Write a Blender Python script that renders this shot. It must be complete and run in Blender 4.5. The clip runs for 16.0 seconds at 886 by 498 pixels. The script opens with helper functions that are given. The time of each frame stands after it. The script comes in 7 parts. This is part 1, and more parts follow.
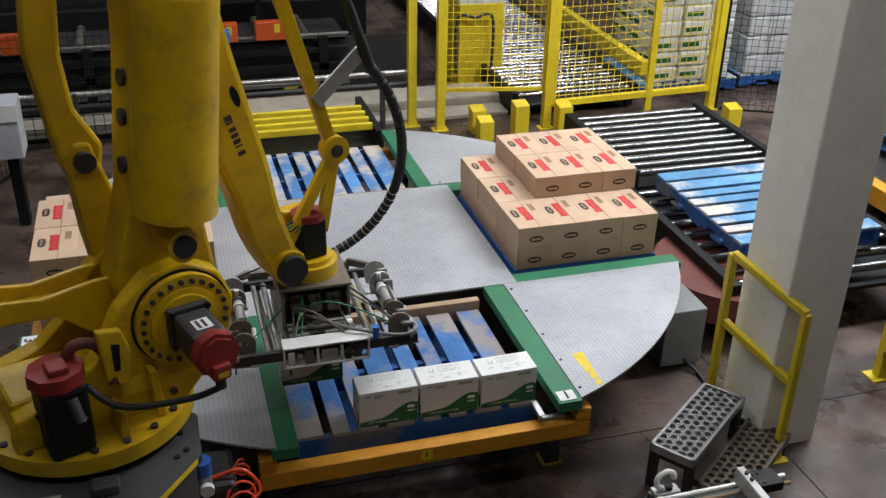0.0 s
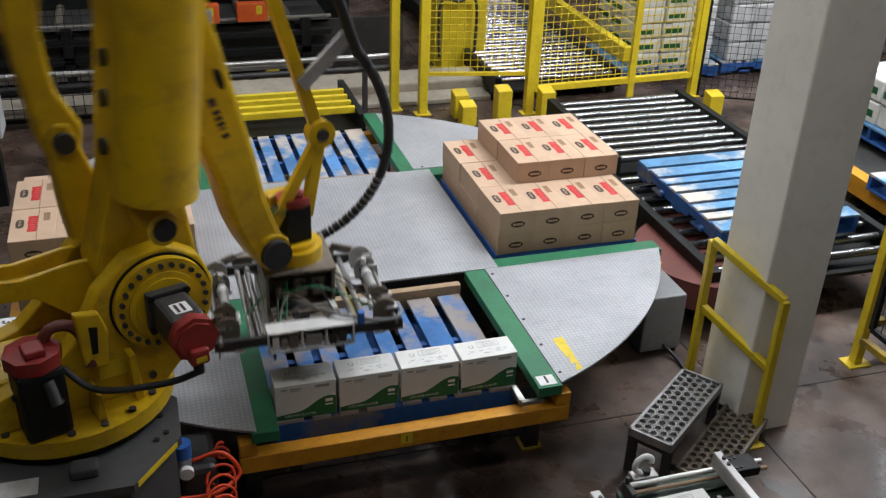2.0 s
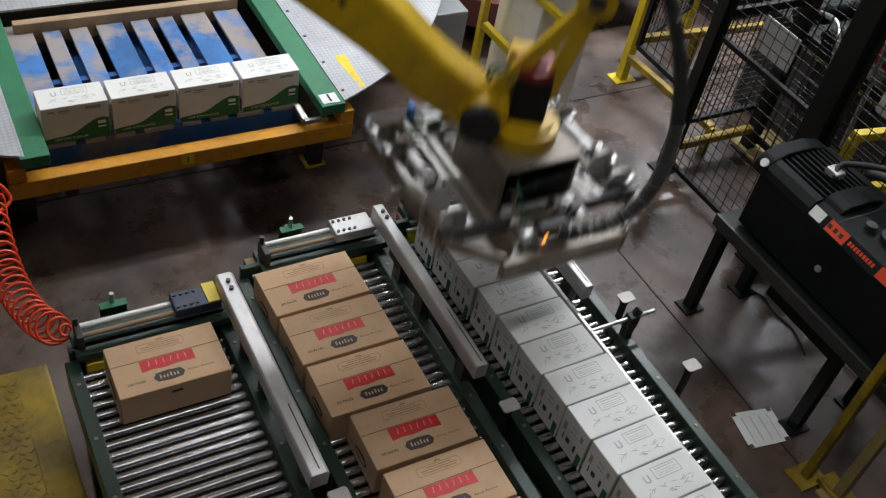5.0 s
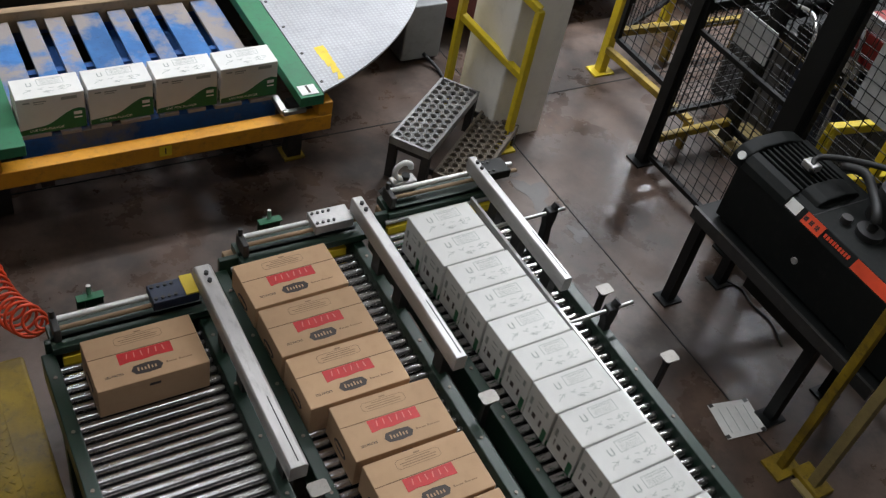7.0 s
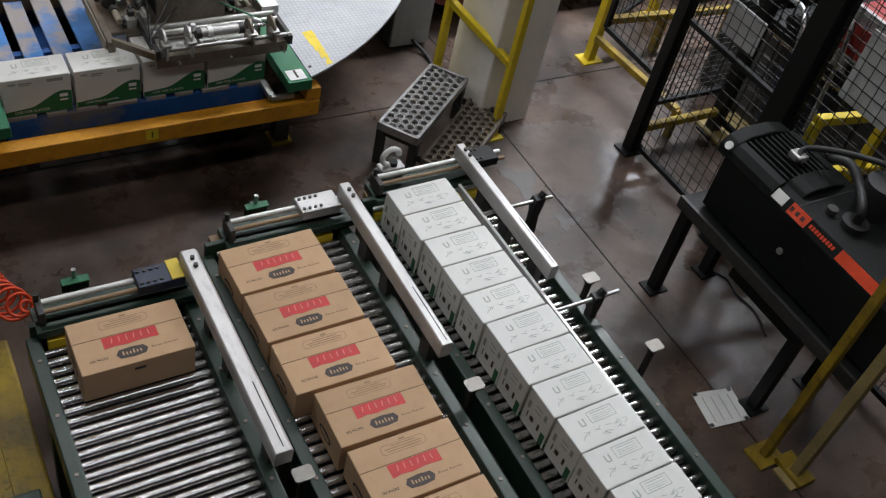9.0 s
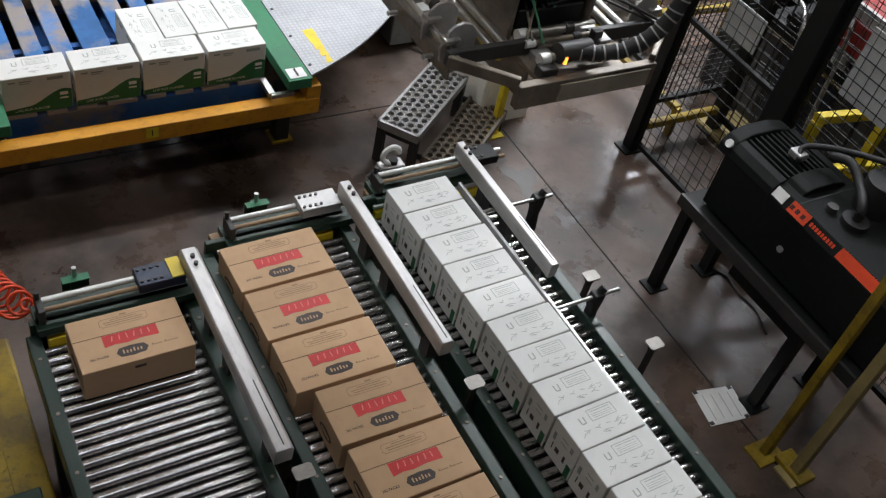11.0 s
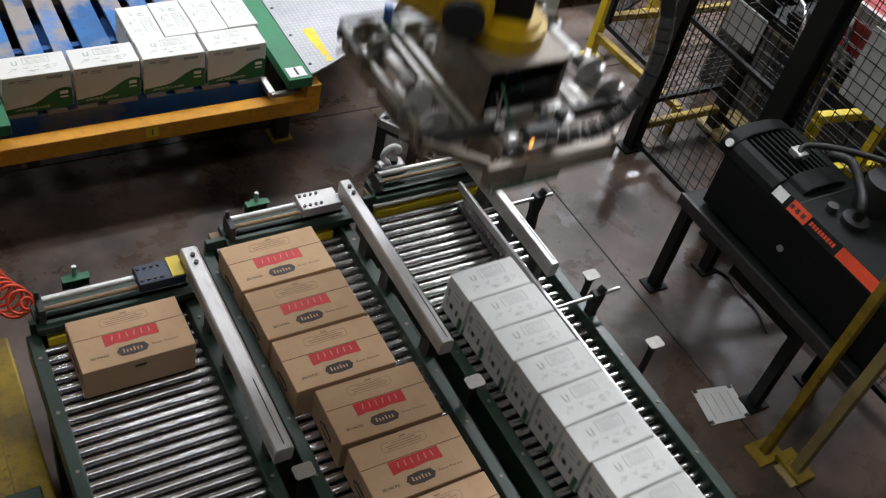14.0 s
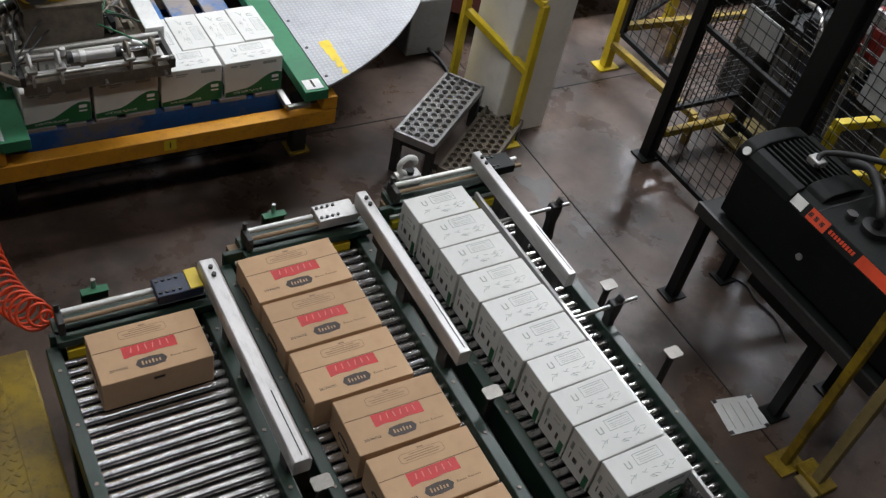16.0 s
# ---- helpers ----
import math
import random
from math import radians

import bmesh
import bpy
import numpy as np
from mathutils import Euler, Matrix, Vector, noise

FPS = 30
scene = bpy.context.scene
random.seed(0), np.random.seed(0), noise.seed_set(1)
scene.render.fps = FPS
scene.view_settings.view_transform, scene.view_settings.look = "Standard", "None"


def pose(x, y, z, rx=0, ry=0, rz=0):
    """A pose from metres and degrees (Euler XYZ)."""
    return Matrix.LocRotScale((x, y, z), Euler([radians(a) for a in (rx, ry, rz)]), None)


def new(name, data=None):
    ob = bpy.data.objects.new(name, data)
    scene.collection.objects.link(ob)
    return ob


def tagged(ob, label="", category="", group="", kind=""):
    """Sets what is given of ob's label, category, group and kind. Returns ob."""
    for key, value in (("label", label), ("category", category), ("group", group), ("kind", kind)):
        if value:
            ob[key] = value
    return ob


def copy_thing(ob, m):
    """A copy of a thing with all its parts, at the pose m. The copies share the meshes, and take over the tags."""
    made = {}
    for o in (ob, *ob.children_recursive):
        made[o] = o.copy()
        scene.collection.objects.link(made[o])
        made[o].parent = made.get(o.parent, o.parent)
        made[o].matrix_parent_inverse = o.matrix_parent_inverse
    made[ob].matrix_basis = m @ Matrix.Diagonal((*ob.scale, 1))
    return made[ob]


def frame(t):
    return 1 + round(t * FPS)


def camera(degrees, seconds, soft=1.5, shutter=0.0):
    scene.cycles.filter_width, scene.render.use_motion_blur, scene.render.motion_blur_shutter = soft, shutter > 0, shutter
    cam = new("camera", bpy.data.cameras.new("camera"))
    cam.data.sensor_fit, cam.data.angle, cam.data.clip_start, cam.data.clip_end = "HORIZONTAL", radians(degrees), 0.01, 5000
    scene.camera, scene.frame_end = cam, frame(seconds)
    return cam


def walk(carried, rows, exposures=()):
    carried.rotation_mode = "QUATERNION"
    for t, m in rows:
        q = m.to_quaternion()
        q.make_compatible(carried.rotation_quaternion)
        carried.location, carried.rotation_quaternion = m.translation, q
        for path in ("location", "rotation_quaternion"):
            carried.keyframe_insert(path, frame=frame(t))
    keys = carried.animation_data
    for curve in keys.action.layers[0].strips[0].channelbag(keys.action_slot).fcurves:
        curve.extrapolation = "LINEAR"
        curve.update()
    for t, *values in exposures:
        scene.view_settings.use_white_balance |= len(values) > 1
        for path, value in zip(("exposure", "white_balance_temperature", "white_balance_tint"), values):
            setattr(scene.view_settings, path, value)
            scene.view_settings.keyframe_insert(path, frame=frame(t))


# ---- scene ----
cam = camera(48.4, 16.0, soft=1.3, shutter=0.5)
EYE = (-1.731, -4.884, 3.566)
PATH = [
    (0.0, 62.47, -1.07, -16.24), (0.5, 61.99, -1.27, -16.31), (1.0, 61.94, -1.26, -16.48), (1.5, 61.86, -1.58, -16.60),
    (2.0, 61.59, -1.97, -16.98), (2.5, 61.30, -2.07, -17.52), (2.7, 61.10, -1.96, -18.34), (3.0, 60.34, -3.37, -23.46),
    (3.2, 56.98, -4.82, -25.03), (3.5, 53.52, -6.68, -26.50), (3.8, 50.87, -7.93, -27.40), (4.0, 49.33, -8.46, -27.56),
    (4.2, 47.82, -8.50, -27.11), (5.0, 46.30, -8.65, -27.55), (6.3, 45.69, -8.80, -27.85), (6.5, 45.90, -9.02, -28.09), (7.0, 45.98, -9.49, -28.43),
    (7.5, 45.72, -9.74, -28.36), (8.0, 45.45, -10.21, -28.50), (8.5, 45.38, -10.45, -28.57), (9.0, 45.25, -10.42, -28.58),
    (11.5, 45.14, -10.40, -28.58), (12.0, 45.19, -10.47, -28.61), (12.5, 45.31, -10.38, -28.63), (13.0, 45.07, -10.60, -28.67),
    (13.5, 44.96, -10.52, -28.58), (14.0, 45.09, -10.40, -28.57), (14.5, 45.10, -10.51, -28.64), (15.0, 45.12, -10.45, -28.63),
    (15.5, 45.23, -10.21, -28.48), (16.0, 45.63, -9.46, -28.12)]
# the clip's camera sets its brightness anew as the robot enters and leaves the view
EXPOSURES = [(0.0, -0.15), (2.6, -0.19), (3.05, -0.42), (3.6, -0.42), (4.2, -0.12), (5.2, 0.0), (6.3, 0.12), (7.0, 0.05), (8.5, -0.11), (9.2, -0.10), (11.3, 0.07), (12.4, -0.08), (13.0, -0.08), (13.6, 0.04), (14.4, 0.18), (15.2, 0.02), (16.0, -0.08)]
walk(cam, [(t, pose(*EYE, a, b, c)) for t, a, b, c in PATH], EXPOSURES)

# ---- light: rows of hall lamps under a dark roof, all out of view ----
world = bpy.data.worlds.new("world")
scene.world = world
world.use_nodes = True
world.node_tree.nodes["Background"].inputs["Color"].default_value = (0.55, 0.6, 0.7, 1)
world.node_tree.nodes["Background"].inputs["Strength"].default_value = 0.02
# (4.2, 0.6) added to brighten the fence side, (7.6, 3.75) for the floor's sheen
LAMPS = [(-3.6, -3.8, 8), (-0.4, -3.8, 25), (2.8, -3.8, 2), (-3.6, 1.2, 42), (-0.4, 1.2, 104), (2.8, 1.2, 118), (6.0, 0.4, 290), (4.2, 0.6, 300), (7.6, 3.75, 165), (3.4, 5.6, 140), (-4.4, 6.4, 80), (3.0, 9.5, 105)]
LAMP_Z = 6.3


def hall_lamp(x, y, watts):
    data = bpy.data.lights.new("hall_lamp", "AREA")
    data.shape, data.size, data.size_y, data.energy = "RECTANGLE", 3.2, 0.4, watts
    data.color = (0.905, 0.945, 1.015)
    ob = new("hall_lamp", data)
    ob.location = (x, y, LAMP_Z - 0.06)
    return ob


for lx, ly, lw in LAMPS:
    hall_lamp(lx, ly, lw)


# ---- materials ----
def material(name, color, rough=0.5, metal=0.0, second=None, scale=6.0, amount=0.5, bump=0.0, bump_scale=80.0, dirt=0.25, dirt_color=(0.03, 0.026, 0.02), spec=0.5, stretch=(1, 1, 1), rand=0.0, emit=0.0):
    m = bpy.data.materials.new(name)
    m.use_nodes = True
    nt = m.node_tree
    n, l = nt.nodes, nt.links
    bsdf = n["Principled BSDF"]
    bsdf.inputs["Metallic"].default_value = metal
    bsdf.inputs["Specular IOR Level"].default_value = spec
    tc = n.new("ShaderNodeTexCoord")
    mp = n.new("ShaderNodeMapping")
    mp.inputs["Scale"].default_value = stretch
    l.new(tc.outputs["Object"], mp.inputs["Vector"])
    n1 = n.new("ShaderNodeTexNoise")
    n1.inputs["Scale"].default_value, n1.inputs["Detail"].default_value, n1.inputs["Roughness"].default_value = scale, 6, 0.62
    l.new(mp.outputs["Vector"], n1.inputs["Vector"])
    r1 = n.new("ShaderNodeValToRGB")
    r1.color_ramp.elements[0].position, r1.color_ramp.elements[1].position = 0.5 - 0.5 * (1 - amount) * 0.5 - 0.05, 0.62
    sec = second or tuple(c * 0.72 for c in color)
    r1.color_ramp.elements[0].color, r1.color_ramp.elements[1].color = (*sec, 1), (*color, 1)
    l.new(n1.outputs["Fac"], r1.inputs["Fac"])
    n2 = n.new("ShaderNodeTexNoise")
    n2.inputs["Scale"].default_value, n2.inputs["Detail"].default_value, n2.inputs["Roughness"].default_value = scale * 5.3, 8, 0.7
    l.new(mp.outputs["Vector"], n2.inputs["Vector"])
    r2 = n.new("ShaderNodeValToRGB")
    r2.color_ramp.elements[0].position, r2.color_ramp.elements[1].position = 0.52, 0.75
    r2.color_ramp.elements[0].color, r2.color_ramp.elements[1].color = (0, 0, 0, 1), (dirt, dirt, dirt, 1)
    l.new(n2.outputs["Fac"], r2.inputs["Fac"])
    mix = n.new("ShaderNodeMixRGB")
    l.new(r2.outputs["Color"], mix.inputs["Fac"])
    l.new(r1.outputs["Color"], mix.inputs["Color1"])
    mix.inputs["Color2"].default_value = (*dirt_color, 1)
    out = mix.outputs["Color"]
    if rand:
        info = n.new("ShaderNodeObjectInfo")
        hsv = n.new("ShaderNodeHueSaturation")
        mr = n.new("ShaderNodeMapRange")
        mr.inputs["To Min"].default_value, mr.inputs["To Max"].default_value = 1 - rand, 1 + rand
        l.new(info.outputs["Random"], mr.inputs["Value"])
        l.new(mr.outputs["Result"], hsv.inputs["Value"])
        l.new(out, hsv.inputs["Color"])
        out = hsv.outputs["Color"]
    l.new(out, bsdf.inputs["Base Color"])
    mrr = n.new("ShaderNodeMapRange")
    mrr.inputs["To Min"].default_value, mrr.inputs["To Max"].default_value = max(rough - 0.12, 0.03), min(rough + 0.15, 1)
    l.new(n1.outputs["Fac"], mrr.inputs["Value"])
    l.new(mrr.outputs["Result"], bsdf.inputs["Roughness"])
    if bump:
        nb = n.new("ShaderNodeTexNoise")
        nb.inputs["Scale"].default_value, nb.inputs["Detail"].default_value = bump_scale, 4
        l.new(mp.outputs["Vector"], nb.inputs["Vector"])
        b = n.new("ShaderNodeBump")
        b.inputs["Strength"].default_value, b.inputs["Distance"].default_value = bump, 0.004
        l.new(nb.outputs["Fac"], b.inputs["Height"])
        l.new(b.outputs["Normal"], bsdf.inputs["Normal"])
    if emit:
        bsdf.inputs["Emission Color"].default_value, bsdf.inputs["Emission Strength"].default_value = (*color, 1), emit
    return m


def diamond_plate(name):
    """Checker plate: small raised lozenges set crosswise on worn grey metal."""
    m = material(name, (0.45, 0.46, 0.48), 0.5, 0.35, (0.37, 0.38, 0.40), 3.0, 0.6, dirt=0.4, dirt_color=(0.25, 0.24, 0.23))
    n, l = m.node_tree.nodes, m.node_tree.links
    tc = n.new("ShaderNodeTexCoord")
    sep = n.new("ShaderNodeSeparateXYZ")
    l.new(tc.outputs["Object"], sep.inputs["Vector"])

    def math_node(op, a, b=None):
        k = n.new("ShaderNodeMath")
        k.operation = op
        for i, v in enumerate((a, b)):
            if v is None:
                continue
            if isinstance(v, (int, float)):
                k.inputs[i].default_value = v
            else:
                l.new(v, k.inputs[i])
        return k.outputs[0]

    u = math_node("MULTIPLY", sep.outputs["X"], 2 * math.pi / 0.048)
    v = math_node("MULTIPLY", sep.outputs["Y"], 2 * math.pi / 0.048)
    h = math_node("MULTIPLY", math_node("SINE", u), math_node("SINE", v))
    h = math_node("ABSOLUTE", h)
    h = math_node("GREATER_THAN", h, 0.55)
    b = n.new("ShaderNodeBump")
    b.inputs["Strength"].default_value, b.inputs["Distance"].default_value = 0.7, 0.005
    l.new(h, b.inputs["Height"])
    l.new(b.outputs["Normal"], n["Principled BSDF"].inputs["Normal"])
    # colour darkened between the lozenges to bring out the relief
    old = n["Principled BSDF"].inputs["Base Color"].links[0].from_socket
    mul = n.new("ShaderNodeMixRGB")
    mul.blend_type = "MULTIPLY"
    inv = math_node("MULTIPLY", math_node("SUBTRACT", 1.0, h), 0.36)
    l.new(inv, mul.inputs["Fac"])
    l.new(old, mul.inputs["Color1"])
    mul.inputs["Color2"].default_value = (0.55, 0.54, 0.53, 1)
    l.new(mul.outputs["Color"], n["Principled BSDF"].inputs["Base Color"])
    return m


YELLOW = material("robot_yellow_paint", (0.68, 0.44, 0.005), 0.36, 0.0, (0.46, 0.285, 0.008), 1.7, 0.7, dirt=0.55, dirt_color=(0.17, 0.105, 0.03), bump=0.12, bump_scale=55)
SAFETY = material("safety_yellow_paint", (0.72, 0.55, 0.02), 0.45, 0.0, (0.6, 0.44, 0.02), 4, 0.5, dirt=0.35, dirt_color=(0.1, 0.08, 0.03))
ORANGE = material("orange_frame_paint", (0.62, 0.28, 0.012), 0.5, 0.0, (0.46, 0.19, 0.012), 4, 0.6, dirt=0.55, dirt_color=(0.08, 0.05, 0.02))
GREEN = material("green_frame_paint", (0.02, 0.17, 0.075), 0.5, 0.0, (0.015, 0.12, 0.055), 5, 0.5, dirt=0.35)
DARKGREEN = material("dark_green_paint", (0.010, 0.034, 0.021), 0.42, 0.0, (0.007, 0.024, 0.015), 5, 0.5, dirt=0.4)
BLACK = material("black_paint", (0.007, 0.008, 0.008), 0.5, 0.0, (0.004, 0.005, 0.005), 6, 0.5, dirt=0.2, dirt_color=(0.02, 0.018, 0.016), spec=0.28)
RUBBER = material("black_rubber", (0.015, 0.015, 0.016), 0.6, dirt=0.2, dirt_color=(0.06, 0.06, 0.06))
CASTING = material("dark_casting", (0.045, 0.043, 0.042), 0.5, 0.2, (0.03, 0.03, 0.03), 5, 0.5, dirt=0.4, dirt_color=(0.1, 0.09, 0.07))
STEEL = material("worn_steel", (0.55, 0.54, 0.52), 0.32, 0.9, (0.4, 0.39, 0.37), 9, 0.5, dirt=0.45, dirt_color=(0.12, 0.1, 0.08))
CHROME = material("roller_zinc", (0.48, 0.465, 0.46), 0.20, 0.97, (0.42, 0.405, 0.40), 14, 0.5, dirt=0.10, dirt_color=(0.35, 0.32, 0.3), rand=0.08)
ROLLDARK = material("worn_dark_roller", (0.26, 0.26, 0.26), 0.2, 0.9, (0.16, 0.155, 0.15), 8, 0.5, dirt=0.4, dirt_color=(0.05, 0.045, 0.04), rand=0.15)
PUMPGREY = material("pump_grey_paint", (0.009, 0.0105, 0.010), 0.6, 0.0, (0.005, 0.006, 0.006), 5, 0.5, dirt=0.3, dirt_color=(0.03, 0.028, 0.025), spec=0.15)
NAVY = material("navy_plate", (0.02, 0.03, 0.06), 0.4, 0.2, dirt=0.35)
ALU = material("aluminium", (0.50, 0.49, 0.48), 0.42, 0.6, (0.38, 0.375, 0.37), 10, 0.5, dirt=0.35, dirt_color=(0.2, 0.19, 0.18))
RAILGREY = material("worn_rail_grey", (0.56, 0.55, 0.54), 0.42, 0.35, (0.42, 0.41, 0.40), 7, 0.5, dirt=0.4, dirt_color=(0.1, 0.09, 0.08), stretch=(1, 0.3, 1))
BRIGHT = material("bright_sheet_metal", (0.78, 0.78, 0.77), 0.4, 0.4, (0.66, 0.66, 0.65), 8, 0.5, dirt=0.3, dirt_color=(0.25, 0.23, 0.2))
GRIMY = material("grimy_steel", (0.22, 0.185, 0.145), 0.45, 0.35, (0.13, 0.108, 0.085), 12, 0.5, dirt=0.55, dirt_color=(0.05, 0.042, 0.035))
RED = material("red_motor_cap", (0.30, 0.02, 0.016), 0.45, 0.0, (0.2, 0.016, 0.014), 7, 0.5, dirt=0.5, dirt_color=(0.12, 0.08, 0.06))
REDHOSE = material("red_air_hose", (0.75, 0.07, 0.02), 0.35, dirt=0.1)
BLUEVALVE = material("blue_valve", (0.03, 0.15, 0.5), 0.4, dirt=0.2)
PLATE = diamond_plate("checker_plate")
CONCRETE = material("column_concrete", (0.86, 0.83, 0.765), 0.75, 0.0, (0.78, 0.75, 0.685), 1.8, 0.6, bump=0.25, bump_scale=60, dirt=0.2, dirt_color=(0.3, 0.27, 0.23), spec=0.3)
WHITEPAINT = material("white_paint", (0.74, 0.74, 0.72), 0.6, 0.0, (0.62, 0.62, 0.6), 2.5, 0.5, dirt=0.2, dirt_color=(0.3, 0.28, 0.25))
CARTON = material("brown_carton", (0.52, 0.345, 0.21), 0.78, 0.0, (0.47, 0.305, 0.18), 5, 0.5, dirt=0.14, dirt_color=(0.25, 0.15, 0.08), spec=0.25, rand=0.07)
CARTONLIGHT = material("pale_carton", (0.54, 0.385, 0.27), 0.8, 0.0, (0.49, 0.345, 0.24), 5, 0.5, dirt=0.12, dirt_color=(0.3, 0.2, 0.12), spec=0.2, rand=0.06)
CARTONEDGE = material("carton_seam", (0.2, 0.115, 0.06), 0.85, dirt=0.1)
WHITEBOX = material("white_carton", (0.68, 0.68, 0.66), 0.62, 0.0, (0.62, 0.62, 0.60), 6, 0.5, dirt=0.08, dirt_color=(0.4, 0.4, 0.38), spec=0.3, rand=0.04)
BOXGREEN = material("print_green", (0.012, 0.13, 0.045), 0.55, dirt=0.08)
LIDGREY = material("print_pale_grey", (0.38, 0.42, 0.39), 0.65, dirt=0.05)
SIGNGREY = material("sign_grey_white", (0.52, 0.53, 0.53), 0.55, dirt=0.2)
BOXGREY = material("print_grey", (0.33, 0.36, 0.34), 0.65, dirt=0.05)
BOXBROWN = material("print_dark", (0.05, 0.035, 0.03), 0.65, dirt=0.05)
BOXRED = material("print_red", (0.55, 0.015, 0.016), 0.55, 0.0, (0.42, 0.012, 0.013), 30, 0.5, dirt=0.15, dirt_color=(0.7, 0.2, 0.16))
WHITEINK = material("print_white", (0.8, 0.8, 0.8), 0.6, dirt=0.05)
FADED = material("print_faded", (0.30, 0.185, 0.105), 0.75, dirt=0.05)
CREAM = material("cream_ledge", (0.38, 0.34, 0.27), 0.7, 0.0, (0.28, 0.24, 0.19), 3, 0.5, dirt=0.4)
HOTORANGE = material("orange_red_bracket_paint", (0.62, 0.10, 0.015), 0.45, 0.0, (0.5, 0.07, 0.012), 5, 0.5, dirt=0.3)
MAROON = material("maroon_paint", (0.13, 0.03, 0.022), 0.5, dirt=0.4)
ROOF = material("grey_roof_deck", (0.26, 0.26, 0.27), 0.85, dirt=0.2)
WALLPAINT = material("hall_wall", (0.10, 0.10, 0.105), 0.8, 0.0, (0.07, 0.07, 0.075), 0.8, 0.6, dirt=0.3)
FILM = material("stretch_wrapped_goods", (0.60, 0.60, 0.59), 0.28, 0.0, (0.40, 0.42, 0.43), 9, 0.5, dirt=0.25, dirt_color=(0.2, 0.22, 0.23), rand=0.12)
GREYBOX = material("grey_enclosure", (0.2, 0.21, 0.215), 0.5, 0.0, (0.16, 0.165, 0.17), 4, 0.5, dirt=0.3)
MUSTARD = material("stained_mustard_paint", (0.36, 0.24, 0.012), 0.5, 0.0, (0.17, 0.11, 0.010), 5, 0.75, dirt=0.8, dirt_color=(0.04, 0.032, 0.016), bump=0.5, bump_scale=30)
PALEPOST = material("pale_worn_post_paint", (0.40, 0.31, 0.12), 0.6, 0.0, (0.27, 0.21, 0.09), 5, 0.5, dirt=0.45, dirt_color=(0.1, 0.08, 0.04))
INDICATOR = material("orange_indicator_lamp", (1.0, 0.32, 0.04), 0.4, dirt=0.0, emit=3.0)
DULLTIN = material("dull_tin_flag", (0.33, 0.31, 0.28), 0.5, 0.3, (0.24, 0.22, 0.2), 9, 0.5, dirt=0.35)
PEDESTAL = material("pedestal_grey_paint", (0.065, 0.066, 0.068), 0.5, 0.0, (0.042, 0.043, 0.045), 4, 0.5, dirt=0.45, dirt_color=(0.03, 0.026, 0.022))
PALEGREY = material("pale_grey_enclosure", (0.42, 0.43, 0.45), 0.5, 0.0, (0.34, 0.35, 0.37), 4, 0.5, dirt=0.25)
LABELINK = material("print_pale_red", (0.72, 0.2, 0.17), 0.6, dirt=0.05)
GALV = material("galvanised_tread", (0.42, 0.42, 0.42), 0.42, 0.6, (0.3, 0.3, 0.3), 10, 0.5, dirt=0.4, dirt_color=(0.1, 0.09, 0.08))
WOOD = material("worn_wood", (0.36, 0.25, 0.15), 0.75, 0.0, (0.25, 0.17, 0.1), 4, 0.6, dirt=0.4, stretch=(1, 6, 1))
LAMPGLOW = material("lamp_diffuser", (1, 0.97, 0.92), 0.5, emit=6.0, dirt=0.0)
SHADE = material("lamp_housing", (0.5, 0.5, 0.5), 0.5, 0.3)


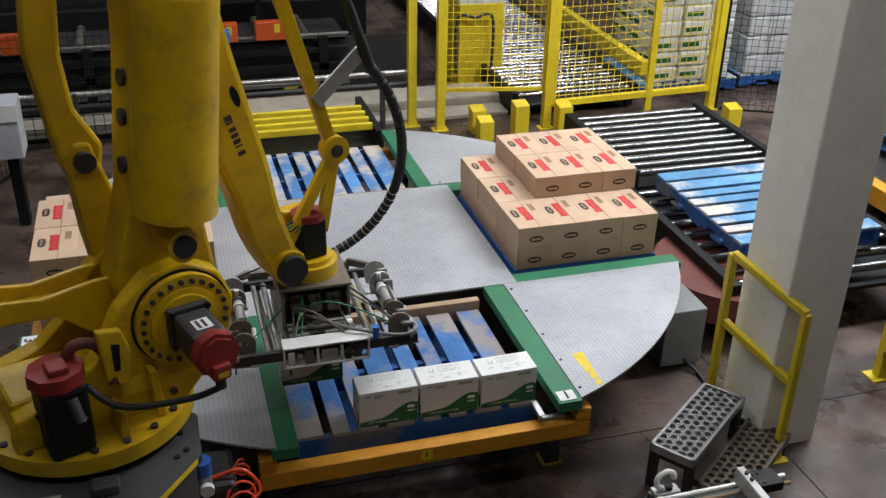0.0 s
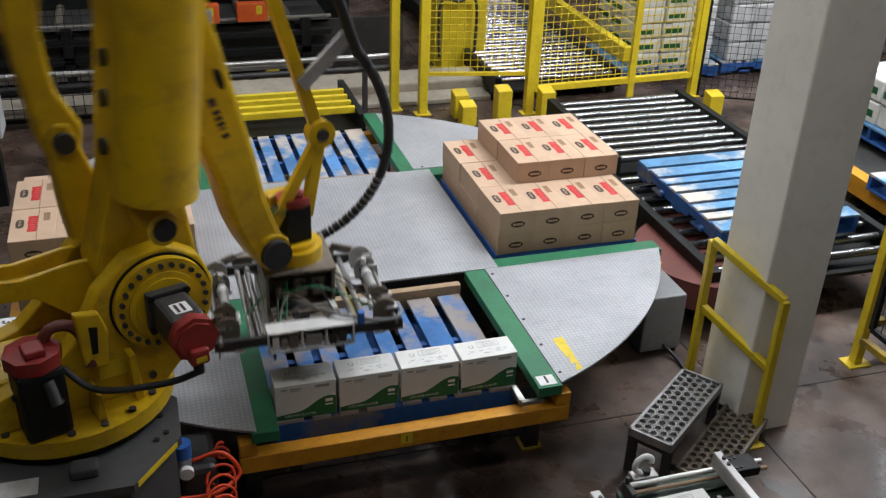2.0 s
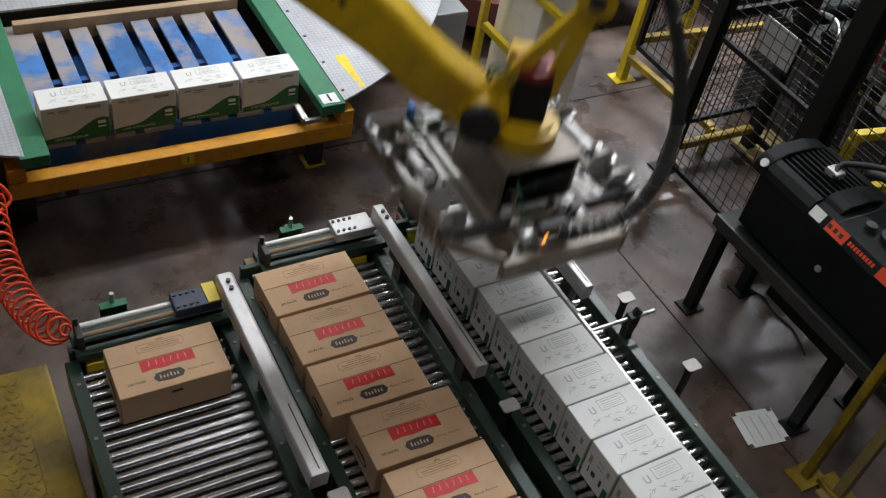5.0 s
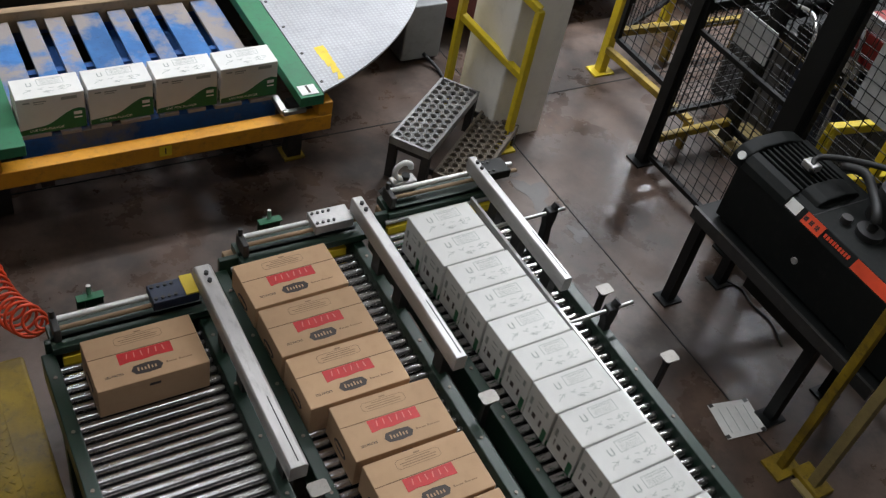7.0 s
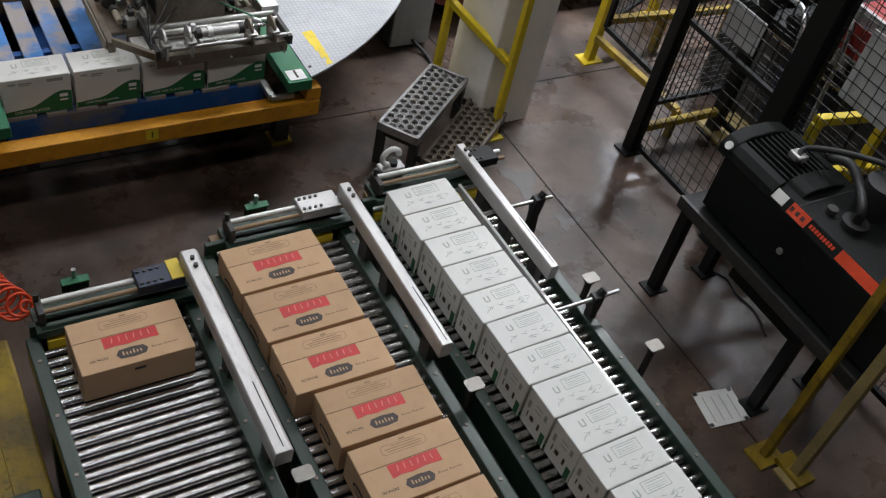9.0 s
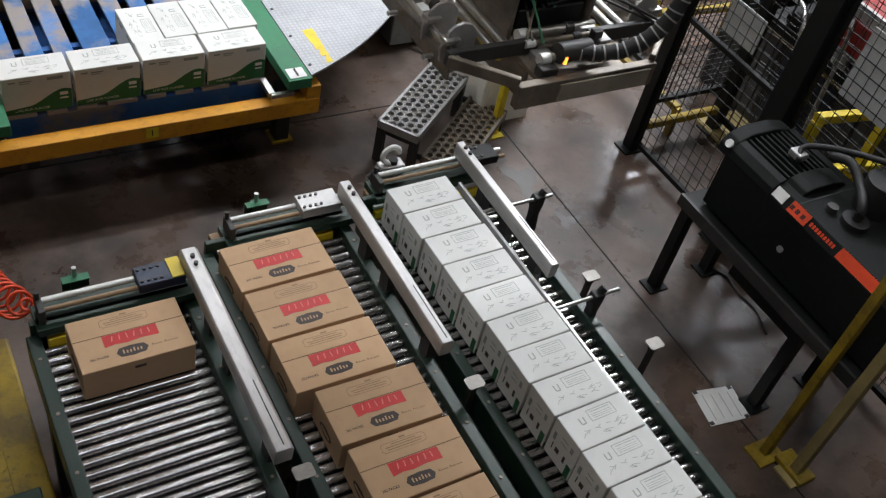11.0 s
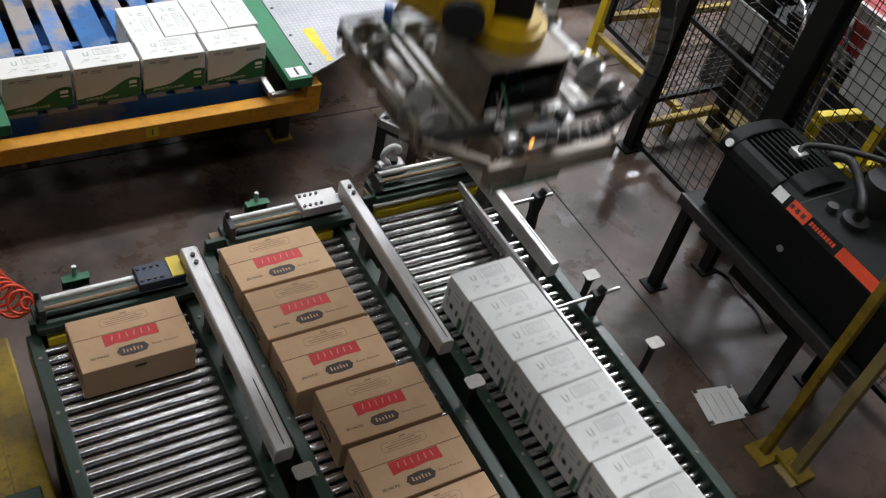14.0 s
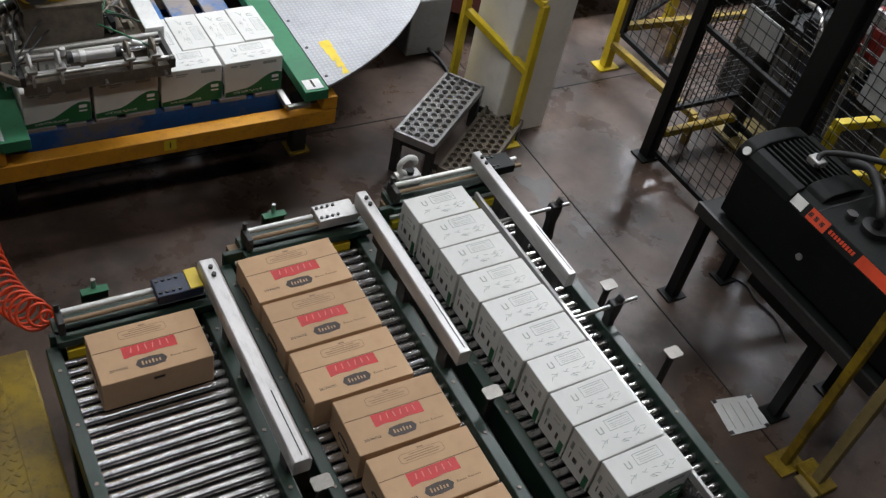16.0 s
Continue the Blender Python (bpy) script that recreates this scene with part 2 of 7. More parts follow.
def blue_wood(name, blue, wood, cover):
    """Blue stain worn off towards the bare grey wood."""
    m = material(name, blue, 0.68, 0.0, tuple(c * 0.6 for c in blue), 3.5, 0.5, bump=0.3, bump_scale=40, dirt=0.4, dirt_color=(0.05, 0.045, 0.05), rand=0.22, spec=0.3)
    n, l = m.node_tree.nodes, m.node_tree.links
    bsdf = n["Principled BSDF"]
    old = bsdf.inputs["Base Color"].links[0].from_socket
    tc = n.new("ShaderNodeTexCoord")
    info = n.new("ShaderNodeObjectInfo")
    add = n.new("ShaderNodeVectorMath")
    l.new(tc.outputs["Object"], add.inputs[0])
    cb = n.new("ShaderNodeCombineXYZ")
    mul = n.new("ShaderNodeMath")
    mul.operation = "MULTIPLY"
    mul.inputs[1].default_value = 37.0
    l.new(info.outputs["Random"], mul.inputs[0])
    l.new(mul.outputs[0], cb.inputs["Z"])
    l.new(cb.outputs[0], add.inputs[1])
    ns = n.new("ShaderNodeTexNoise")
    ns.inputs["Scale"].default_value, ns.inputs["Detail"].default_value, ns.inputs["Roughness"].default_value = 2.6, 7, 0.65
    l.new(add.outputs[0], ns.inputs["Vector"])
    r = n.new("ShaderNodeValToRGB")
    r.color_ramp.elements[0].position, r.color_ramp.elements[1].position = cover - 0.05, cover + 0.07
    # boards are worn most towards their ends, and some boards more than others
    sep = n.new("ShaderNodeSeparateXYZ")
    l.new(tc.outputs["Object"], sep.inputs[0])
    ab = n.new("ShaderNodeMath")
    ab.operation = "ABSOLUTE"
    l.new(sep.outputs["Y"], ab.inputs[0])
    me_ = n.new("ShaderNodeMapRange")
    me_.inputs["From Min"].default_value, me_.inputs["From Max"].default_value, me_.inputs["To Max"].default_value = 0.2, 0.5, 0.13
    l.new(ab.outputs[0], me_.inputs["Value"])
    rr = n.new("ShaderNodeMath")
    rr.operation = "MULTIPLY_ADD"
    rr.inputs[1].default_value = 0.1
    l.new(info.outputs["Random"], rr.inputs[0])
    l.new(me_.outputs["Result"], rr.inputs[2])
    sm = n.new("ShaderNodeMath")
    l.new(ns.outputs["Fac"], sm.inputs[0])
    l.new(rr.outputs[0], sm.inputs[1])
    l.new(sm.outputs[0], r.inputs["Fac"])
    mix = n.new("ShaderNodeMixRGB")
    mix.inputs["Color2"].default_value = (*wood, 1)
    l.new(r.outputs["Color"], mix.inputs["Fac"])
    l.new(old, mix.inputs["Color1"])
    l.new(mix.outputs["Color"], bsdf.inputs["Base Color"])
    return m


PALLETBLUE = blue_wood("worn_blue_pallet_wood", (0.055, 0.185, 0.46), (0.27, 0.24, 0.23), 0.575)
# stringers, bottom boards and packing: darker blue, less bare wood than the decks
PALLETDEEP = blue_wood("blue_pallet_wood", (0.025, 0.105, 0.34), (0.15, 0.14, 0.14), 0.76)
PALLETREAR = blue_wood("faded_blue_pallet_wood", (0.09, 0.24, 0.50), (0.46, 0.40, 0.33), 0.60)
PALLETPALE = blue_wood("pale_blue_pallet_wood", (0.13, 0.32, 0.55), (0.5, 0.47, 0.42), 0.66)


def floor_material():
    m = material("sealed_concrete_floor", (0.118, 0.080, 0.062), 0.3, 0.0, (0.027, 0.017, 0.012), 1.6, 0.75, bump=0.08, bump_scale=7, dirt=0.75, dirt_color=(0.020, 0.015, 0.012), spec=0.42)
    n, l = m.node_tree.nodes, m.node_tree.links
    tc = n.new("ShaderNodeTexCoord")
    ns = n.new("ShaderNodeTexNoise")
    ns.inputs["Scale"].default_value, ns.inputs["Detail"].default_value, ns.inputs["Roughness"].default_value = 2.3, 9, 0.68
    l.new(tc.outputs["Object"], ns.inputs["Vector"])
    mr = n.new("ShaderNodeMapRange")
    mr.inputs["From Min"].default_value, mr.inputs["From Max"].default_value = 0.38, 0.62
    mr.inputs["To Min"].default_value, mr.inputs["To Max"].default_value = 0.17, 0.55
    l.new(ns.outputs["Fac"], mr.inputs["Value"])
    l.new(mr.outputs["Result"], n["Principled BSDF"].inputs["Roughness"])
    return m


FLOOR = floor_material()
WETFLOOR = material("damp_concrete", (0.06, 0.045, 0.037), 0.33, 0.0, (0.03, 0.022, 0.018), 5, 0.5, dirt=0.3, spec=0.7)


# ---- mesh helpers ----
def bm_box(bm, x0, y0, z0, x1, y1, z1, bevel=0.0, m=None):
    geom = bmesh.ops.create_cube(bm, size=1.0)
    vs = geom["verts"]
    for v in vs:
        v.co = Vector((x0 + (v.co.x + 0.5) * (x1 - x0), y0 + (v.co.y + 0.5) * (y1 - y0), z0 + (v.co.z + 0.5) * (z1 - z0)))
    if m:
        bmesh.ops.transform(bm, matrix=m, verts=vs)
    if bevel:
        es = {e for v in vs for e in v.link_edges}
        bmesh.ops.bevel(bm, geom=list(es), offset=bevel, segments=2, profile=0.5, affect="EDGES")
    return bm


def bm_cyl(bm, a, b, r0, r1=None, n=16):
    a, b = Vector(a), Vector(b)
    d = b - a
    geom = bmesh.ops.create_cone(bm, cap_ends=True, cap_tris=False, segments=n, radius1=r0, radius2=r0 if r1 is None else r1, depth=d.length)
    m = Matrix.Translation((a + b) / 2) @ d.to_track_quat("Z", "Y").to_matrix().to_4x4()
    bmesh.ops.transform(bm, matrix=m, verts=geom["verts"])
    for f in {f for v in geom["verts"] for f in v.link_faces}:
        f.smooth = len(f.verts) == 4
        if not f.smooth:
            for e in f.edges:
                e.smooth = False
    return bm


def bm_bar(bm, a, b, w, h, bevel=0.0):
    """A straight bar of section w (sideways) by h from a to b."""
    a, b = Vector(a), Vector(b)
    d = b - a
    q = d.to_track_quat("X", "Z").to_matrix().to_4x4()
    return bm_box(bm, 0, -w / 2, -h / 2, d.length, w / 2, h / 2, bevel, Matrix.Translation(a) @ q)


def bm_plate(bm, outline, y0, y1, bevel=0.0):
    """An outline in x and z, made thick from y0 to y1."""
    lo = [bm.verts.new((x, y0, z)) for x, z in outline]
    hi = [bm.verts.new((x, y1, z)) for x, z in outline]
    k = len(outline)
    fs = [bm.faces.new(lo), bm.faces.new(hi[::-1])]
    for i in range(k):
        fs.append(bm.faces.new((lo[i], hi[i], hi[(i + 1) % k], lo[(i + 1) % k])))
    bmesh.ops.recalc_face_normals(bm, faces=fs)
    if bevel:
        bmesh.ops.bevel(bm, geom=list({e for f in fs for e in f.edges}), offset=bevel, segments=2, profile=0.5, affect="EDGES")
    return bm


def bm_slab(bm, outline, z0, z1):
    lo = [bm.verts.new((x, y, z0)) for x, y in outline]
    hi = [bm.verts.new((x, y, z1)) for x, y in outline]
    k = len(outline)
    fs = [bm.faces.new(lo[::-1]), bm.faces.new(hi)]
    for i in range(k):
        fs.append(bm.faces.new((lo[i], lo[(i + 1) % k], hi[(i + 1) % k], hi[i])))
    bmesh.ops.recalc_face_normals(bm, faces=fs)
    return bm


def tube_mesh(points, radius, name, n=10, rings=0.0):
    """A round hose through the points; rings: ribs of that depth."""
    pts = [Vector(p) for p in points]
    dense = []
    for i in range(len(pts) - 1):
        p0, p1, p2, p3 = pts[max(i - 1, 0)], pts[i], pts[i + 1], pts[min(i + 2, len(pts) - 1)]
        steps = max(3, int((p2 - p1).length / (radius * (0.45 if rings else 1.2))))
        for k in range(steps):
            u = k / steps
            dense.append(0.5 * ((2 * p1) + (p2 - p0) * u + (2 * p0 - 5 * p1 + 4 * p2 - p3) * u * u + (3 * p1 - p0 - 3 * p2 + p3) * u ** 3))
    dense.append(pts[-1])
    verts, faces = [], []
    up = Vector((0.13, 0.21, 0.97))
    for i, p in enumerate(dense):
        t = (dense[min(i + 1, len(dense) - 1)] - dense[max(i - 1, 0)]).normalized()
        s = t.cross(up)
        s = s.normalized() if s.length > 1e-4 else Vector((1, 0, 0))
        w = s.cross(t)
        rr = radius + (rings if i % 2 else 0.0)
        for k in range(n):
            a = 2 * math.pi * k / n
            verts.append(p + rr * (math.cos(a) * s + math.sin(a) * w))
    for i in range(len(dense) - 1):
        for k in range(n):
            faces.append((i * n + k, i * n + (k + 1) % n, (i + 1) * n + (k + 1) % n, (i + 1) * n + k))
    faces.append(tuple(range(n))[::-1])
    faces.append(tuple(range((len(dense) - 1) * n, len(dense) * n)))
    me = bpy.data.meshes.new(name)
    me.from_pydata([tuple(v) for v in verts], [], faces)
    for p in me.polygons:
        p.use_smooth = True
    me.update()
    return me


def mesh_of(name, bm, mat):
    me = bpy.data.meshes.new(name)
    bm.to_mesh(me)
    bm.free()
    me.materials.append(mat)
    return me


def part(name, bm, mat, parent=None, label="", m=None):
    me = bm if isinstance(bm, bpy.types.Mesh) else mesh_of(name, bm, mat)
    if not me.materials:
        me.materials.append(mat)
    ob = new(name, me)
    if parent is not None:
        ob.parent = parent
    if m is not None:
        ob.matrix_basis = m
    if label:
        ob["label"] = label
    return ob


def thing(name, m, label, category, group="", kind=""):
    ob = new(name)
    ob.empty_display_size = 0.1
    ob.matrix_basis = m
    return tagged(ob, label, category, group, kind)


def solid(name, bm, mat, label, category="", kind="", group=""):
    return tagged(part(name, bm, mat), label, category, group, kind)


def B(*args, bevel=0.0):
    return bm_box(bmesh.new(), *args, bevel)


def text_part(s, size, mat, parent, m, name="lettering", bold=0.0):
    cu = bpy.data.curves.new(name, "FONT")
    cu.body, cu.size, cu.align_x, cu.align_y, cu.offset = s, size, "CENTER", "CENTER", bold
    tmp = bpy.data.objects.new(name, cu)
    scene.collection.objects.link(tmp)
    me = bpy.data.meshes.new_from_object(tmp)
    bpy.data.objects.remove(tmp)
    me.materials.clear()
    me.materials.append(mat)
    return part(name, me, mat, parent, m=m)


# ---- the hall ----
X0, X1, Y0, Y1, ROOFZ = -9.0, 13.0, -8.0, 15.0, 7.0
solid("floor", B(X0, Y0, -0.2, X1, Y1, 0), FLOOR, "dark sealed concrete factory floor with scuffs and wet shine", "floor", "structure")
solid("ceiling", B(X0, Y0, ROOFZ, X1, Y1, ROOFZ + 0.2), ROOF, "grey factory roof deck", "ceiling", "structure")
solid("wall_south", B(X0 - 0.2, Y0 - 0.2, 0, X1 + 0.2, Y0, ROOFZ), WALLPAINT, "dark grey factory wall", "wall", "structure")
solid("wall_north", B(X0 - 0.2, Y1, 0, X1 + 0.2, Y1 + 0.2, ROOFZ), WALLPAINT, "dark grey factory wall", "wall", "structure")
solid("wall_west", B(X0 - 0.2, Y0, 0, X0, Y1, ROOFZ), WALLPAINT, "dark grey factory wall", "wall", "structure")
solid("wall_east", B(X1, Y0, 0, X1 + 0.2, Y1, ROOFZ), WALLPAINT, "dark grey factory wall", "wall", "structure")
for lx, ly, lw in LAMPS:
    lamp = thing("ceiling_lamp", pose(lx, ly, LAMP_Z), "grey hall lamp with a glowing diffuser, out of view under the roof", "lamp", "hall lamps")
    part("housing", B(-1.65, -0.24, 0.0, 1.65, 0.24, 0.12, bevel=0.02), SHADE, lamp)
    part("diffuser", B(-1.6, -0.2, -0.02, 1.6, 0.2, -0.004), LAMPGLOW, lamp)
    part("rod", bm_cyl(bmesh.new(), (0, 0, 0.12), (0, 0, ROOFZ - LAMP_Z), 0.015), SHADE, lamp)


def joint_lines():
    """Sawn joints in the slab."""
    for i, (ax, ay, bx, by) in enumerate(((1.43, -0.92, 1.41, -7.9), (-8.9, -0.79, 12.9, -0.86), (1.46, -0.78, 1.46, 14.9))):
        bm = bmesh.new()
        bm_bar(bm, (ax, ay, 0.002), (bx, by, 0.002), 0.007, 0.003)
        solid("floor_joint", bm, BLACK, "dark sawn joint in the concrete floor", "floor joint", "structure")


joint_lines()


def damp_patch(cx, cy, r, seed, stretch):
    """A thin film of water with an uneven rim."""
    rnd = random.Random(seed)
    pts = []
    for i in range(28):
        a = 2 * math.pi * i / 28
        k = r * (0.7 + 0.3 * math.sin(3 * a + seed) + rnd.uniform(-0.12, 0.12))
        pts.append((cx + k * math.cos(a), cy + k * stretch * math.sin(a)))
    solid("damp_patch", bm_slab(bmesh.new(), pts, 0.0005, 0.0012), WETFLOOR, "shiny damp patch on the concrete floor", "puddle", "structure")


damp_patch(1.30, -1.66, 0.11, 1, 1.9)
damp_patch(1.36, -2.02, 0.06, 2, 1.5)
damp_patch(1.24, -1.44, 0.07, 3, 1.2)

# ---- turntable with four pallet bays ----
CX, CY, H = -0.65, 0.755, 0.62
table = thing("turntable", pose(CX, CY, 0), "round pallet turntable with checker plates and green bay beams", "turntable")


def turntable():
    half, gw, R = 0.65, 0.13, 2.10
    part("centre_plate", B(-0.87, -0.755, H - 0.012, 0.87, 0.755, H), PLATE, table, "large square checker plate")
    part("core", B(-0.8, -0.7, 0.12, 0.8, 0.7, H - 0.014), CASTING, table, "dark steel core frame")
    part("hub", bm_cyl(bmesh.new(), (0, 0, 0), (0, 0, 0.12), 0.9, n=40), MAROON, table, "maroon slewing base")
    # sectors between the bays
    for k in range(4):
        turn = pose(0, 0, 0, 0, 0, 90 * k)
        a0, a1 = math.asin(-0.755 / R), -math.acos(0.78 / R)
        pts = [(0.782, -0.758)]
        steps = 26
        for i in range(steps + 1):
            a = a1 + (a0 - a1) * i / steps
            pts.append((R * math.cos(a), R * math.sin(a)))
        part("sector_plate", bm_slab(bmesh.new(), pts, H - 0.012, H), PLATE, table, "checker plate sector with a rounded rim", turn)
        # beams along the bay
        part("bay_beam", B(half, -0.757 - 1.216, H - 0.06, half + gw - 0.002, -0.757, H - 0.002, bevel=0.004), GREEN, table, "green steel bay beam", turn)
        part("bay_beam", B(-half - gw + 0.002, -0.757 - 1.216, H - 0.06, -half, -0.757, H - 0.002, bevel=0.004), GREEN, table, "green steel bay beam", turn)
        # orange carrier under the bay
        yf = -0.757 - 1.20
        part("carrier_beam", B(-0.84, yf + 0.0, 0.375, 0.84, yf + 0.08, 0.47, bevel=0.006), ORANGE, table, "scuffed orange front beam", turn)
        part("carrier_post", B(0.76, yf + 0.0, 0.475, 0.84, yf + 0.08, H - 0.07, bevel=0.005), ORANGE, table, "", turn)
        part("carrier_post", B(-0.84, yf + 0.0, 0.475, -0.76, yf + 0.08, H - 0.07, bevel=0.005), ORANGE, table, "", turn)
        tag = part("number_patch", B(-0.06, yf - 0.0012, 0.40, 0.0, yf - 0.0002, 0.46), SAFETY, table, "yellow number patch", turn)
        text_part("1423"[k], 0.05, BOXBROWN, tag, pose(-0.03, yf - 0.002, 0.428, 90, 0, 0), "numeral", 0.001)
        part("rear_beam", B(-0.6, -0.85, 0.46, 0.6, -0.80, 0.585, bevel=0.004), WOOD, table, "orange-brown rear bay beam", turn)
        for sx in (-0.6, 0.54):
            part("chain_rail", B(sx, yf + 0.05, 0.30, sx + 0.06, -0.80, 0.385, bevel=0.004), CASTING, table, "", turn)
        part("support_leg", B(0.72, yf + 0.25, 0.0, 0.80, yf + 0.33, 0.36), CASTING, table, "", turn)
        part("support_leg", B(-0.80, yf + 0.25, 0.0, -0.72, yf + 0.33, 0.36), CASTING, table, "", turn)
        part("foot_pad", B(0.70, yf + 0.23, 0.0, 0.82, yf + 0.35, 0.012), MUSTARD, table, "", turn)
        # number plate at the tip of the beam
        plate = part("number_plate", B(half + 0.015, -0.757 - 1.20, H - 0.001, half + 0.105, -0.757 - 1.12, H + 0.002), WHITEINK, table, "white number plate", turn)
        text_part("1423"[k], 0.085, BOXBROWN, plate, pose(half + 0.06, -0.757 - 1.16, H + 0.0035, 0, 0, 0), "numeral", 0.002)
        # bolts along the sector edge
        for i in range(5):
            part("bolt", bm_cyl(bmesh.new(), (0.805, -0.83 - 0.26 * i, H), (0.805, -0.83 - 0.26 * i, H + 0.004), 0.009, n=8), CASTING, table, "", turn)
    bm = bmesh.new()
    for i in range(5):
        bm_slab(bm, [(0.885 + 0.002 * i * i, -1.575 - 0.06 * i), (0.945 - 0.003 * i, -1.565 - 0.06 * i), (0.948 - 0.003 * i, -1.628 - 0.06 * i), (0.883 + 0.003 * i, -1.636 - 0.06 * i)], H + 0.0005, H + 0.0012)
    part("paint_smear", bm, SAFETY, table, "smeared yellow paint mark")
    bm = bmesh.new()
    bm_slab(bm, [(-1.31, 1.03), (-1.2, 1.08), (-1.05, 1.04), (-1.08, 0.97), (-1.22, 0.94)], H + 0.0005, H + 0.0012)
    part("paint_smear", bm, SAFETY, table, "smeared yellow paint mark")
    part("pink_mark", bm_slab(bmesh.new(), [(-0.28, 0.53), (-0.22, 0.56), (-0.13, 0.54), (-0.14, 0.5), (-0.25, 0.49)], H + 0.0005, H + 0.0012), material("pink_spray", (0.8, 0.08, 0.3), 0.6), table, "pink spray mark")
    # steel latch beside the pallet
    part("pallet_stop", B(0.565, -1.93, 0.50, 0.60, -1.80, 0.53, bevel=0.004), STEEL, table, "worn steel pallet stop")
    part("pallet_stop", B(0.575, -1.945, 0.50, 0.70, -1.92, 0.525, bevel=0.004), STEEL, table, "worn steel pallet stop")


turntable()
DECK = 0.53


def pallet(name, m, label, top_mat, side_mat, lx=1.22, ly=1.02, deep=0.0):
    """Stringers along x, deck boards across; its top is at z 0 of its own space, its centre at 0, 0."""
    ob = thing(name, m, label, "pallet", "wooden pallets")
    t = 0.02
    for y in (-ly / 2 + 0.02, 0, ly / 2 - 0.02):
        bm = bmesh.new()
        zt, zb = -t, -0.115 - deep
        out = [(-lx / 2, zb), (-0.40, zb), (-0.38, zb + 0.035), (-0.18, zb + 0.035), (-0.16, zb), (0.16, zb), (0.18, zb + 0.035), (0.38, zb + 0.035), (0.40, zb), (lx / 2, zb), (lx / 2, zt), (-lx / 2, zt)]
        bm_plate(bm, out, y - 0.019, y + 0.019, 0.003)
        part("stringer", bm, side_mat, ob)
    widths = [0.14, 0.09, 0.095, 0.14, 0.095, 0.09, 0.14, 0.14]
    gap = (lx - sum(widths)) / (len(widths) - 1)
    x = -lx / 2
    rnd = random.Random(len(bpy.data.objects))
    for w in widths:
        dz = rnd.uniform(-0.002, 0.001)
        part("deck_board", B(x, -ly / 2 + rnd.uniform(-.004, .004), -t + dz, x + w, ly / 2 + rnd.uniform(-.004, .004), dz, bevel=0.003), top_mat, ob)
        x += w + gap
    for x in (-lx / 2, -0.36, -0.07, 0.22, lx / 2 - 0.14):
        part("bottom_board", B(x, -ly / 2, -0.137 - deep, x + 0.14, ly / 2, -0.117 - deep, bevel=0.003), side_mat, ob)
    return ob


def bay_pose(k):
    """Centre of the pallet in bay k, counted anticlockwise from the front."""
    return pose(CX, CY, DECK) @ pose(0, 0, 0, 0, 0, 90 * k) @ pose(0.0, -1.36, 0)


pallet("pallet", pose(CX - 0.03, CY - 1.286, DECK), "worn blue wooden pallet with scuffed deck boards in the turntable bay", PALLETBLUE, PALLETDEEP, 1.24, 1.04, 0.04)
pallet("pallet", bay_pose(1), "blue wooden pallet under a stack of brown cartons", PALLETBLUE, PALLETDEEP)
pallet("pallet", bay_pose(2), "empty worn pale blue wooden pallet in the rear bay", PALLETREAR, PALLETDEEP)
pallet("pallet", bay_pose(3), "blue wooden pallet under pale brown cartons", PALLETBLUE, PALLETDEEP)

# ---- cartons ----
BL, BW, BH = 0.40, 0.245, 0.145


